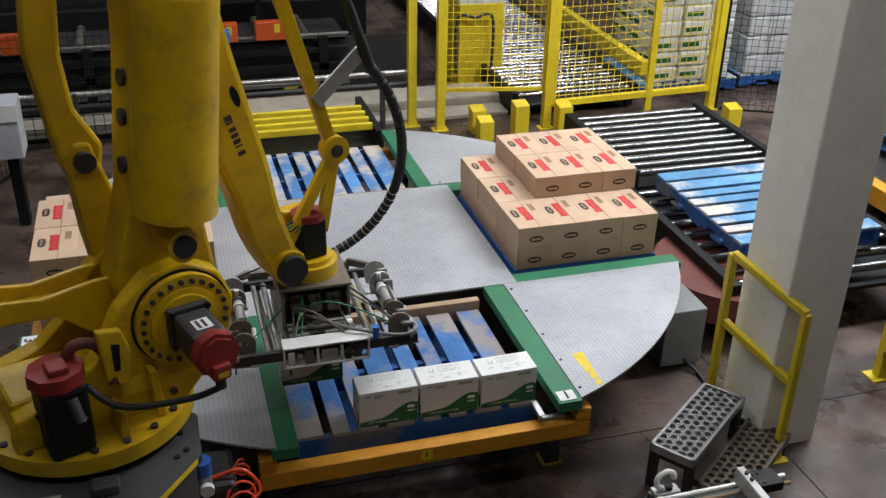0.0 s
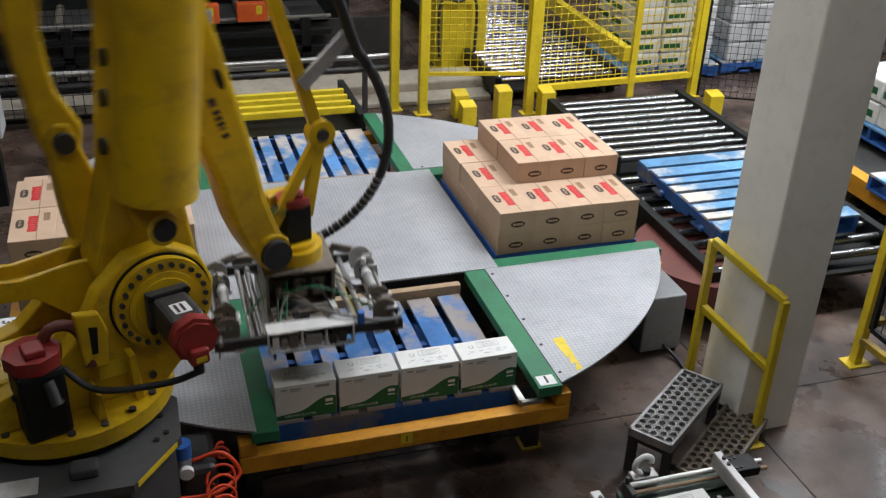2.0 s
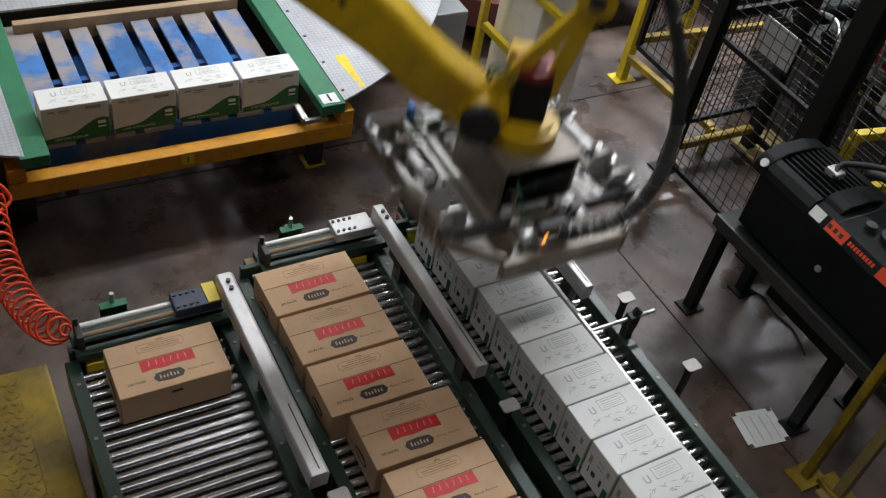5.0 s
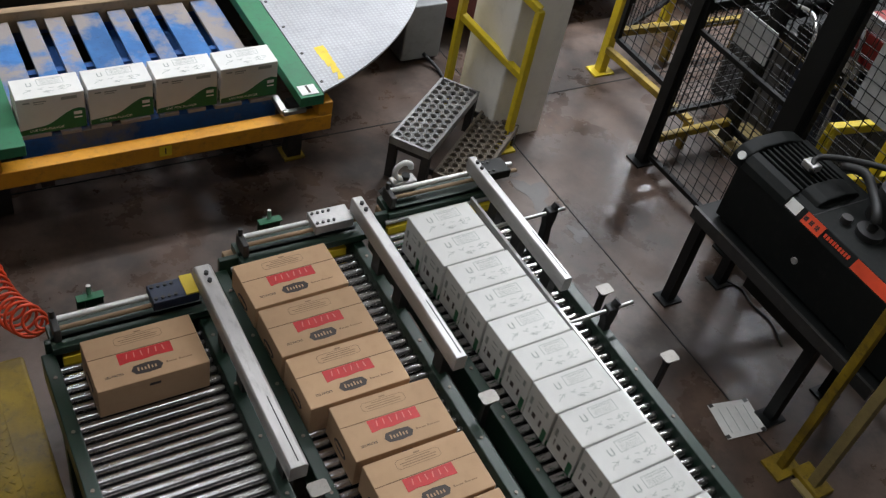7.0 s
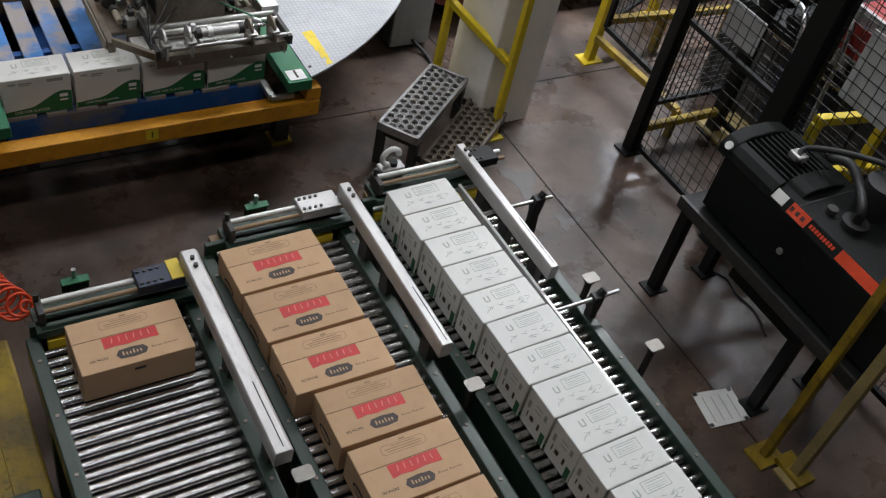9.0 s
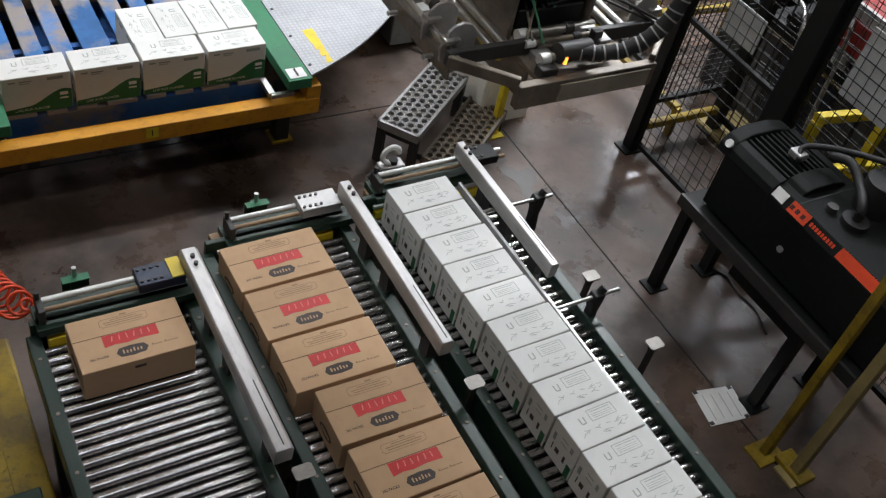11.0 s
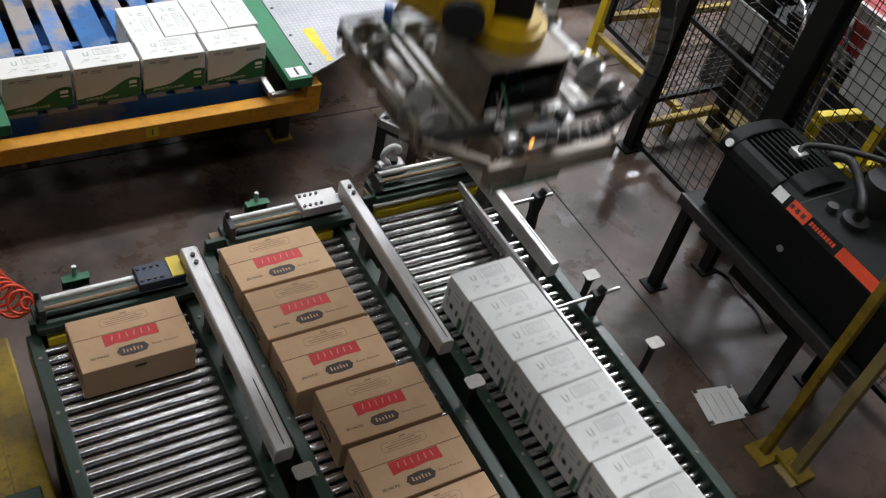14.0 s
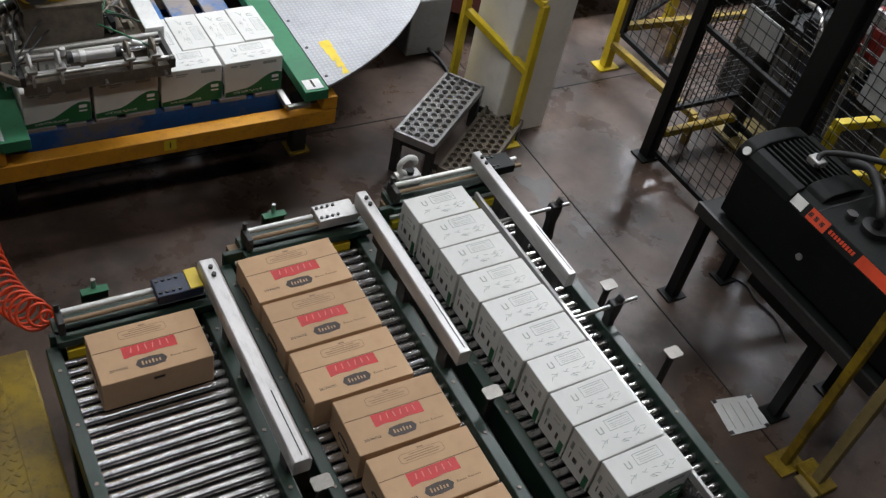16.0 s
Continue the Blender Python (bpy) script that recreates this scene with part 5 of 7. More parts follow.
    bm_plate(bm, [(-0.06, -0.06), (0.02, -0.085), (0.10, -0.10), (0.10, 0.03), (0.02, 0.07), (-0.06, 0.05)], -0.09, 0.09, 0.012)
    bm_cyl(bm, (WOFF, 0, -0.115), (WOFF, 0, -0.045), 0.135, n=36)
    bm_cyl(bm, (WOFF, 0, -0.045), (WOFF, 0, -0.02), 0.11, n=36)
    wr = part("wrist", bm, YELLOW, robot, "yellow wrist with a round flange")
    bm = bmesh.new()
    bm_bar(bm, (0.0, -0.04, 0.03), (W2[0], -0.04, W2[1]), 0.035, 0.055, 0.006)
    bm_bar(bm, (W2[0], -0.04, W2[1]), (WOFF + 0.05, -0.04, 0.10), 0.035, 0.06, 0.006)
    bm_wheel(bm, W2, 0.068, -0.065, -0.015, 24)
    part("bell_crank", bm, YELLOW, wr, "yellow triangular bell crank")
    part("pin", bm_wheel(bmesh.new(), W2, 0.03, -0.075, -0.005, 14), CASTING, wr)
    part("wrist_motor", B(WOFF - 0.065, -0.07, -0.02, WOFF + 0.065, 0.06, 0.17, bevel=0.012), BLACK, wr, "black wrist motor")
    part("motor_cap", bm_cyl(bmesh.new(), (WOFF, -0.005, 0.17), (WOFF, -0.005, 0.205), 0.083, n=8), RED, wr, "red motor cap")
    part("motor_plug", B(WOFF - 0.03, -0.05, 0.205, WOFF + 0.03, 0.03, 0.225, bevel=0.006), RED, wr)
    bm = bmesh.new()
    bm_box(bm, WOFF - 0.10, 0.05, -0.02, WOFF + 0.04, 0.13, 0.20, 0.012)
    part("gear_case", bm, YELLOW, wr)
    for i in range(4):
        a = i * 0.05
        part("cable", tube_mesh([(WOFF - 0.02, -0.06 + a * .3, 0.19), (WOFF - 0.10 - a * .4, -0.05, 0.13 + a * .3), (WOFF - 0.14, 0.02, 0.04 + a * .2), (WOFF - 0.05, 0.09, -0.03)], 0.006, "cable", 6), RUBBER if i % 2 else GREEN, wr)
    parts["wrist"] = wr
    # gripper, origin on the flange axis; its long rods along y, hose end towards +y
    g = part("gripper", B(-0.149, -0.05, -0.166, 0.149, 0.06, 0.036, bevel=0.003), GRIMY, robot, "grimy open steel clamp gripper with rods, cylinders and valves")
    part("base_plate", B(-0.17, -0.42, -0.187, 0.17, 0.415, -0.167, bevel=0.004), GRIMY, g)
    part("top_plate", B(-0.172, -0.172, 0.037, 0.172, 0.182, 0.052, bevel=0.003), GRIMY, g)
    for x in (-0.165, 0.150):
        part("side_wall", B(x, -0.165, -0.166, x + 0.015, 0.175, 0.036, bevel=0.003), GRIMY, g)
    # open valve box at the front
    box = part("front_lid", B(-0.20, -0.435, -0.112, 0.20, -0.345, -0.102, bevel=0.003), BRIGHT, g, "bright sheet metal lid")
    part("front_sill", B(-0.20, -0.435, -0.215, 0.20, -0.40, -0.206, bevel=0.002), BRIGHT, g, "bright sheet metal sill")
    part("box_back", B(-0.195, -0.352, -0.206, 0.195, -0.345, -0.112), GRIMY, g)
    for x in (-0.20, 0.192):
        part("box_side", B(x, -0.435, -0.206, x + 0.008, -0.345, -0.112), BRIGHT, g)
    rnd = random.Random(11)
    x = -0.178
    for w, h, mt in ((0.030, 0.07, BRIGHT), (0.026, 0.055, CREAM), (0.04, 0.075, GRIMY), (0.012, 0.08, BRIGHT), (0.075, 0.062, ALU), (0.012, 0.082, BRIGHT), (0.03, 0.05, CASTING), (0.035, 0.072, CASTING)):
        part("solenoid", B(x, -0.431 + rnd.uniform(0, 0.012), -0.205, x + w, -0.354, -0.205 + h, bevel=0.003), mt, g)
        x += w + rnd.uniform(0.006, 0.016)
    for s in (-1, 1):
        def SB(x0, y0, z0, x1, y1, z1, bevel=0.0):
            a, b = sorted((s * x0, s * x1))
            return B(a, y0, z0, b, y1, z1, bevel=bevel)
        # long slide rods with daylight between them
        for x, z, r, mt in ((0.212, -0.135, 0.015, STEEL), (0.262, -0.135, 0.013, STEEL)):
            part("slide_rod", bm_cyl(bmesh.new(), (s * x, -0.40, z), (s * x, 0.255, z), r, n=14), mt, g, "long steel slide rod")
        part("tie_bar", SB(0.228, -0.40, -0.178, 0.246, 0.255, -0.166, 0.002), SAFETY if s > 0 else GRIMY, g, "flat tie bar")
        # cross arms at both ends
        for y, z0 in ((0.25, -0.165), (-0.405, -0.175)):
            part("cross_arm", SB(0.10, y - 0.012, z0, 0.435, y + 0.012, z0 + 0.05, 0.003), CASTING, g, "dark flat steel cross arm")
        # outer clamp shaft with cut cam plates and its air cylinder
        part("clamp_shaft", bm_cyl(bmesh.new(), (s * 0.405, -0.42, -0.135), (s * 0.405, 0.27, -0.135), 0.011, n=12), STEEL, g, "steel clamp shaft")
        part("outer_rail", SB(0.345, -0.40, -0.195, 0.415, 0.25, -0.181, 0.003), GRIMY, g, "thin grimy outer rail")
        part("outer_angle", SB(0.410, -0.40, -0.225, 0.418, 0.25, -0.165, 0.002), GRIMY, g)
        part("air_cylinder", bm_cyl(bmesh.new(), (s * 0.355, -0.17, -0.098), (s * 0.355, 0.03, -0.098), 0.023, n=18), ALU, g, "dull air cylinder")
        part("piston_rod", bm_cyl(bmesh.new(), (s * 0.355, -0.30, -0.098), (s * 0.355, -0.17, -0.098), 0.009, n=10), CHROME, g)
        for y in (-0.175, -0.02, 0.035):
            part("cylinder_cap", bm_cyl(bmesh.new(), (s * 0.355, y - 0.012, -0.098), (s * 0.355, y + 0.012, -0.098), 0.028, n=14), CASTING if y != -0.02 else BRIGHT, g)
        for y in (-0.33, -0.215, 0.085, 0.205):
            pts = [(s * 0.32, -0.18), (s * 0.43, -0.18), (s * 0.435, -0.13)]
            for k in range(7):
                a = math.radians(0 + 30 * k)
                pts.append((s * (0.365 + 0.055 * math.cos(a)), -0.105 + 0.055 * math.sin(a)))
            pts.append((s * 0.312, -0.15))
            part("cam_plate", bm_plate(bmesh.new(), pts, y - 0.006, y + 0.006, 0.002), ALU if y > 0 else GRIMY, g, "rounded steel cam plate")
            part("clevis", SB(0.375, y - 0.022, -0.112, 0.43, y + 0.022, -0.096, 0.004), STEEL, g)
        for y in (-0.37, -0.10, 0.15):
            part("stud", bm_cyl(bmesh.new(), (s * 0.415, y, -0.20), (s * 0.452, y, -0.20), 0.009, n=8), STEEL, g)
            part("finger", SB(0.30, y - 0.025, -0.205, 0.35, y + 0.025, -0.19, 0.003), BRIGHT, g, "bare metal finger")
        part("side_pad", SB(0.155, -0.36, -0.30, 0.168, 0.32, -0.188, 0.004), GRIMY, g, "clamp side pad")
        part("corner_arm", bm_bar(bmesh.new(), (s * 0.26, 0.41, -0.15), (s * 0.435, 0.26, -0.14), 0.022, 0.04, 0.004), GRIMY, g)
        part("flow_valve", bm_cyl(bmesh.new(), (s * 0.355, 0.06, -0.075), (s * 0.355, 0.06, -0.045), 0.012, n=10), BRIGHT, g)
        part("flow_valve", bm_cyl(bmesh.new(), (s * 0.31, -0.30, -0.11), (s * 0.31, -0.25, -0.085), 0.011, n=10), BRIGHT, g)
    part("end_beam", B(-0.27, 0.40, -0.235, 0.27, 0.432, -0.15, bevel=0.004), GRIMY, g, "grimy rear end beam")
    part("rear_panel", B(-0.24, 0.434, -0.225, 0.12, 0.441, -0.16, bevel=0.002), CREAM, g, "dusty tan rear panel")
    # valve islands on the base plate, ahead of and behind the box
    for i in range(22):
        x, y = rnd.uniform(-0.14, 0.14), (-0.26 if i % 2 else 0.29) + rnd.uniform(-0.075, 0.085)
        w, d, h = rnd.uniform(0.012, 0.035), rnd.uniform(0.01, 0.026), rnd.uniform(0.02, 0.075)
        part("valve_block", B(x - w, y - d, -0.168, x + w, y + d, -0.168 + h, bevel=0.003), (CASTING, GRIMY, ALU, BLACK)[i % 4], g)
    for k, y in enumerate((-0.10, -0.13)):
        for x in (-0.085, 0.0, 0.09):
            part("manifold", B(x - 0.032, y - 0.012, -0.06 - 0.045 * k, x + 0.032, y + 0.05, -0.02 - 0.045 * k, bevel=0.004), GRIMY, g, "tan manifold block")
    part("blue_box", B(-0.03, 0.07, -0.12, 0.06, 0.12, -0.06, bevel=0.006), BLUEVALVE, g, "blue valve box")
    part("dark_manifold", B(-0.13, 0.075, -0.14, 0.13, 0.165, -0.07, bevel=0.006), BLACK, g)
    for i, y in enumerate((-0.20, -0.245, -0.30, 0.21, 0.26, 0.345)):
        r = 0.015 if i % 2 else 0.01
        part("cross_cylinder", bm_cyl(bmesh.new(), (-0.15, y, -0.125), (0.12, y, -0.125), r, n=12), (STEEL, GRIMY, CREAM)[i % 3], g)
        part("cylinder_cap", bm_cyl(bmesh.new(), (0.12, y, -0.125), (0.155, y, -0.125), r * 1.35, n=12), BRIGHT, g)
        part("cylinder_cap", bm_cyl(bmesh.new(), (-0.06, y, -0.125), (-0.03, y, -0.125), r * 1.4, n=12), CASTING, g)
    part("blue_knob", bm_cyl(bmesh.new(), (0.235, -0.41, -0.12), (0.235, -0.41, -0.06), 0.017, n=12), BLUEVALVE, g, "blue knob")
    part("indicator", B(0.085, 0.385, -0.12, 0.095, 0.395, -0.095), INDICATOR, g, "small glowing orange indicator")
    for i in range(16):
        x0, y0 = rnd.uniform(-0.12, 0.12), rnd.choice((-0.16, 0.16)) + rnd.uniform(-0.04, 0.04)
        x1, y1 = rnd.choice((-0.36, 0.36, 0.12, -0.12)) + rnd.uniform(-0.04, 0.04), rnd.choice((-0.30, 0.30)) + rnd.uniform(-0.07, 0.0)
        part("air_line", tube_mesh([(x0, y0, -0.06), (x0 * 0.6 + x1 * 0.4, (y0 + y1) / 2, rnd.uniform(-0.07, 0.0)), (x1, y1, -0.11)], 0.0045, "air_line", 6), (RUBBER, GRIMY, GREEN)[i % 3], g)
    part("trunk_line", tube_mesh([(-0.06, -0.16, -0.10), (0.12, -0.36, -0.08), (0.34, -0.43, -0.11), (0.43, -0.40, -0.10), (0.43, -0.25, -0.13)], 0.009, "trunk_line", 8), GREYBOX, g, "grey air line looped round the corner")
    part("hose_socket", bm_cyl(bmesh.new(), (-0.02, 0.36, -0.10), (0.10, 0.36, -0.10), 0.034, n=16), CASTING, g)
    parts["gripper"] = g
    # the loose loop of hose, in short stiff pieces
    me = tube_mesh([(-0.045, 0, 0), (0.0, 0, 0), (0.045, 0, 0)], 0.0235, "hose_piece", 12, 0.003)
    me.materials.append(RUBBER)
    ring = bm_cyl(bmesh.new(), (-0.0025, 0, 0), (0.0025, 0, 0), 0.0275, n=16)
    rm = mesh_of("hose_ring", ring, ALU)
    for i in range(NHOSE):
        hp = part("hose_piece", me, RUBBER, robot, "black corrugated hose piece")
        parts["hose%d" % i] = hp
        if i > NHOSE * 0.45:
            part("hose_ring", rm, ALU, hp, m=pose(-0.02, 0, 0))
            part("hose_ring", rm, ALU, hp, m=pose(0.02, 0, 0))
    return parts


ROBOT = build_robot()

# tool centre: seconds, x, y, height of the wrist pivot, gripper's turn
TOOL = [
    (0, -1.135, -0.675, 1.36, 360), (0.3, -1.110, -0.750, 1.24, 360), (0.6, -1.100, -0.800, 1.14, 360), (1.6, -1.100, -0.800, 1.13, 360),
    (1.8, -1.100, -0.760, 1.20, 360), (2, -1.120, -0.690, 1.36, 360), (2.2, -1.110, -0.760, 1.68, 360), (2.4, -1.110, -0.930, 2.04, 360), (2.7, -0.990, -1.100, 2.33, 350), (2.85, -0.680, -1.240, 2.40, 305),
    (3, -0.300, -1.440, 2.44, 258), (3.2, -0.080, -1.980, 2.46, 230), (3.4, 0.110, -2.380, 2.35, 206), (3.6, 0.200, -2.580, 2.23, 191), (3.9, 0.200, -2.565, 2.20, 182), (4.2, 0.200, -2.560, 2.19, 180),
    (4.7, 0.200, -2.560, 2.19, 180), (5.2, 0.175, -2.545, 1.15, 180), (5.8, 0.175, -2.545, 1.13, 180), (6.1, 0.190, -2.530, 1.62, 180), (6.3, 0.170, -2.480, 2.05, 178), (6.5, 0.000, -2.260, 2.30, 168), (6.9, -0.320, -1.650, 2.46, 135),
    (7.4, -0.450, -1.050, 1.95, 90), (7.9, -0.370, -0.690, 1.19, 90), (8.2, -0.360, -0.660, 1.10, 90), (9.2, -0.360, -0.660, 1.10, 90), (9.6, -0.400, -0.800, 1.75, 95), (10.1, -0.300, -1.600, 2.42, 140),
    (10.7, 0.170, -2.560, 2.22, 180), (11.2, 0.200, -2.560, 2.19, 180), (12.1, 0.200, -2.560, 2.19, 180), (12.4, 0.195, -2.580, 2.03, 180), (12.7, 0.190, -2.545, 1.48, 180), (13, 0.175, -2.545, 1.14, 180), (13.6, 0.175, -2.545, 1.13, 180),
    (13.8, 0.190, -2.530, 1.42, 180), (14, 0.180, -2.540, 1.85, 180), (14.2, 0.030, -2.400, 2.25, 172), (14.7, -0.350, -1.600, 2.42, 130), (15.2, -0.800, -1.000, 1.95, 90), (15.7, -1.010, -0.720, 1.26, 90), (16, -1.030, -0.670, 1.14, 90)]


def tool_at(t):
    """Smooth in time between the rows of TOOL, with no overshoot."""
    k = 0
    while k < len(TOOL) - 2 and TOOL[k + 1][0] <= t:
        k += 1
    a, b = TOOL[k], TOOL[k + 1]
    h = b[0] - a[0]
    u = min(max((t - a[0]) / h, 0), 1)
    out = []
    for c in range(1, 5):
        def slope(i):
            if i <= 0 or i >= len(TOOL) - 1:
                return 0.0
            p, q, r = TOOL[i - 1], TOOL[i], TOOL[i + 1]
            s0, s1 = (q[c] - p[c]) / (q[0] - p[0]), (r[c] - q[c]) / (r[0] - q[0])
            return 0.0 if s0 * s1 <= 0 else 2 * s0 * s1 / (s0 + s1)
        m0, m1 = slope(k) * h, slope(k + 1) * h
        out.append((2 * u ** 3 - 3 * u ** 2 + 1) * a[c] + (u ** 3 - 2 * u ** 2 + u) * m0 + (-2 * u ** 3 + 3 * u ** 2) * b[c] + (u ** 3 - u ** 2) * m1)
    return out


def robot_poses(t):
    """Poses of the moving parts in the robot's space at t seconds."""
    x, y, z, turn = tool_at(t)
    z -= LIFT
    dx, dy = x - BASE[0], y - BASE[1]
    head = math.degrees(math.atan2(dy, dx))
    r = math.hypot(dx, dy) - WOFF
    d = Vector((r - A1, z - HJ2))
    D = min(d.length, L2 + L3 - 0.003)
    th2 = math.atan2(d.y, d.x) + math.acos(max(-1, min(1, (L2 * L2 + D * D - L3 * L3) / (2 * L2 * D))))
    j3 = Vector((A1 + L2 * math.cos(th2), HJ2 + L2 * math.sin(th2)))
    w = Vector((r, z))
    th3 = math.atan2(w.y - j3.y, w.x - j3.x)
    spin = pose(0, 0, 0, 0, 0, head)

    def at(px, pz, ang=0.0):
        return spin @ pose(px, 0, pz, 0, -math.degrees(ang), 0)

    back = Vector((-math.cos(th3), -math.sin(th3))) * KB
    rod = at(j3.x + W2[0], j3.y + W2[1], th3)
    grip = pose(dx, dy, z - 0.165, 0, 0, turn)
    out = Vector((math.cos(math.radians(head)), math.sin(math.radians(head)), 0))
    p0 = rod @ Vector((1.2, -0.07, 0.285))
    p3 = grip @ Vector((0.04, 0.36, -0.10))
    p1 = p0 + (rod.to_3x3() @ Vector((1, 0, 0))) * 0.25 + out * 0.30 + Vector((0, 0, -0.22))
    p2 = p3 + out * 0.52 + Vector((0, 0, 0.0))
    hose = {}
    for i in range(NHOSE):
        u = (i + 0.5) / NHOSE
        c = p0 * (1 - u) ** 3 + 3 * p1 * u * (1 - u) ** 2 + 3 * p2 * u * u * (1 - u) + p3 * u ** 3
        d = 3 * (p1 - p0) * (1 - u) ** 2 + 6 * (p2 - p1) * u * (1 - u) + 3 * (p3 - p2) * u * u
        hose["hose%d" % i] = Matrix.Translation(c) @ d.to_track_quat("X", "Z").to_matrix().to_4x4()
    return {**hose, "turret": spin, "upper_arm": at(A1, HJ2, th2), "forearm": at(j3.x, j3.y, th3),
            "crank": at(A1, HJ2, th3 + math.pi), "drive_link": at(A1 + back.x, HJ2 + back.y, th2),
            "levelling_rod": at(j3.x + W2[0], j3.y + W2[1], th3), "rear_rod": at(A1 + REAR[0], HJ2 + REAR[1], th2), "elbow_link": at(j3.x, j3.y),
            "wrist": at(r, z), "gripper": pose(dx, dy, z - 0.165, 0, 0, turn)}


# ---- white cartons: a queue on the third lane, and those set on the pallet ----
QX, QY = 0.178, -2.212
PITCH = 0.1602
QZ = RZ
proto3 = white_carton(pose(QX, QY - WW / 2, QZ))
CARTONS = [proto3]
NQ = 18
for i in range(1, NQ):
    CARTONS.append(copy_thing(proto3, pose(QX, QY - WW / 2 - PITCH * i, QZ)))
ROWX = [-0.205, -0.518, -0.832, -1.145]
RY = -1.04 + WW / 2
for i, x in enumerate(ROWX[:3]):
    copy_thing(proto3, pose(x, RY, DECK, 0, 0, (0.8, -0.5, 0.4)[i]))
PLACED = copy_thing(proto3, pose(ROWX[3], RY, DECK))


def motions():
    steps = [i / 10 for i in range(161)]
    table_rows = {k: [] for k in ROBOT}
    grip = {}
    for t in steps:
        ps = robot_poses(t)
        grip[t] = pose(BASE[0], BASE[1], LIFT) @ ps["gripper"]
        for k in ROBOT:
            table_rows[k].append((t, ps[k]))
    for k, ob in ROBOT.items():
        walk(ob, table_rows[k])
    # the last carton of the first row comes down in the gripper
    rest = pose(ROWX[3], RY, DECK, 0, 0, 0)
    off = grip[1.0].inverted() @ rest
    walk(PLACED, [(t, grip[t] @ off if t < 1.0 else rest) for t in steps])
    # two picks of four
    for i, ob in enumerate(CARTONS):
        lane = lambda s: pose(QX + 0.007 * s + 0.003 * math.sin(i * 2.3), QY - WW / 2 - PITCH * s, QZ, 0, 0, 1.1 + 0.5 * math.sin(i * 1.7))
        group = i // 4
        rows = []
        for t in steps:
            # how far the queue has run on, in cartons
            run = 0.0
            for t0, t1 in ((6.05, 7.35), (13.85, 15.25)):
                u = min(max((t - t0) / (t1 - t0), 0), 1)
                run += 4 * (1 - (1 - u) ** 1.6)
            slot = i - run
            m = lane(slot)
            if group == 0:
                pick, drop, cx = 5.5, 8.3, -0.37
                if t < pick:
                    m = lane(i)
                else:
                    j = i
                    m = None
            elif group == 1:
                pick, drop, cx = 13.3, 99, -1.0
                if t < pick:
                    u = min(max((t - 6.05) / 1.3, 0), 1)
                    m = lane(i - 4 * (1 - (1 - u) ** 1.6))
                else:
                    j = i - 4
                    m = None
            if m is None:
                held = grip[pick].inverted() @ lane(j)
                if drop < 20:
                    # the clamp closes up on the way, so the cartons settle a little in it
                    rest4 = pose(-0.355, -0.727, DECK - QZ, 0, 0, -90) @ pose(QX + 0.0075, QY - WW / 2 - 1.5 * PITCH, 0).inverted() @ lane(j)
                    end = grip[drop].inverted() @ rest4
                    u = min(max((t - 6.2) / 1.4, 0), 1)
                    held = Matrix.Translation((end.translation - held.translation) * u) @ held
                m = grip[min(t, drop)] @ held
            rows.append((t, m))
        walk(ob, rows)


# ---- guarding beside the column ----
fence_post(2.444, -0.696, 1.92, SAFETY, "yellow fence post on a foot plate", 0.06)
fence_post(3.26, -0.34, 1.9, SAFETY, "yellow fence post on a foot plate", 0.06)
fence_post(2.14, -1.59, 2.06, BLACK, "black steel fence post on a foot plate", 0.075)
fence_post(2.81, -1.595, 2.5, BLACK, "black steel fence post on a foot plate", 0.075)
fence_post(2.15, -2.42, 3.2, BLACK, "thick black steel fence post", 0.13)
wire_panel("wire_panel", (2.14, -1.06), (2.14, -1.553), 0.535, 2.04, BLACK, BLACK, "black wire mesh guard panel between posts", 0.062)
wire_panel("wire_panel", (2.14, -1.63), (2.15, -2.355), 0.07, 2.04, BLACK, BLACK, "black wire mesh guard panel between posts", 0.062)
wire_panel("wire_panel", (2.18, -1.57), (2.79, -1.57), 0.33, 1.05, BLACK, BLACK, "black wire mesh gate panel with a middle bar", 0.04)
wire_panel("wire_panel", (2.18, -1.572), (2.79, -1.572), 1.07, 2.4, BLACK, BLACK, "black wire mesh gate panel", 0.06)
wire_panel("wire_panel", (2.83, -1.62), (2.86, -3.4), 0.1, 2.4, BLACK, BLACK, "black wire mesh guard panel behind the pump", 0.062)
wire_panel("wire_panel", (2.15, -2.49), (2.15, -4.2), 0.1, 2.4, BLACK, BLACK, "black wire mesh guard panel behind the pump", 0.062)
wire_panel("wire_panel", (2.48, -0.68), (3.23, -0.35), 0.25, 1.90, BLACK, BLACK, "black wire mesh guard panel between yellow posts", 0.062)

gate_bar = thing("guard_bar", pose(2.145, -1.99, 0.955), "black steel cross bar on the wire guard", "bar")
part("bar", bm_bar(bmesh.new(), (0, 0.36, 0), (0, -0.36, 0), 0.03, 0.03, 0.003), BLACK, gate_bar)


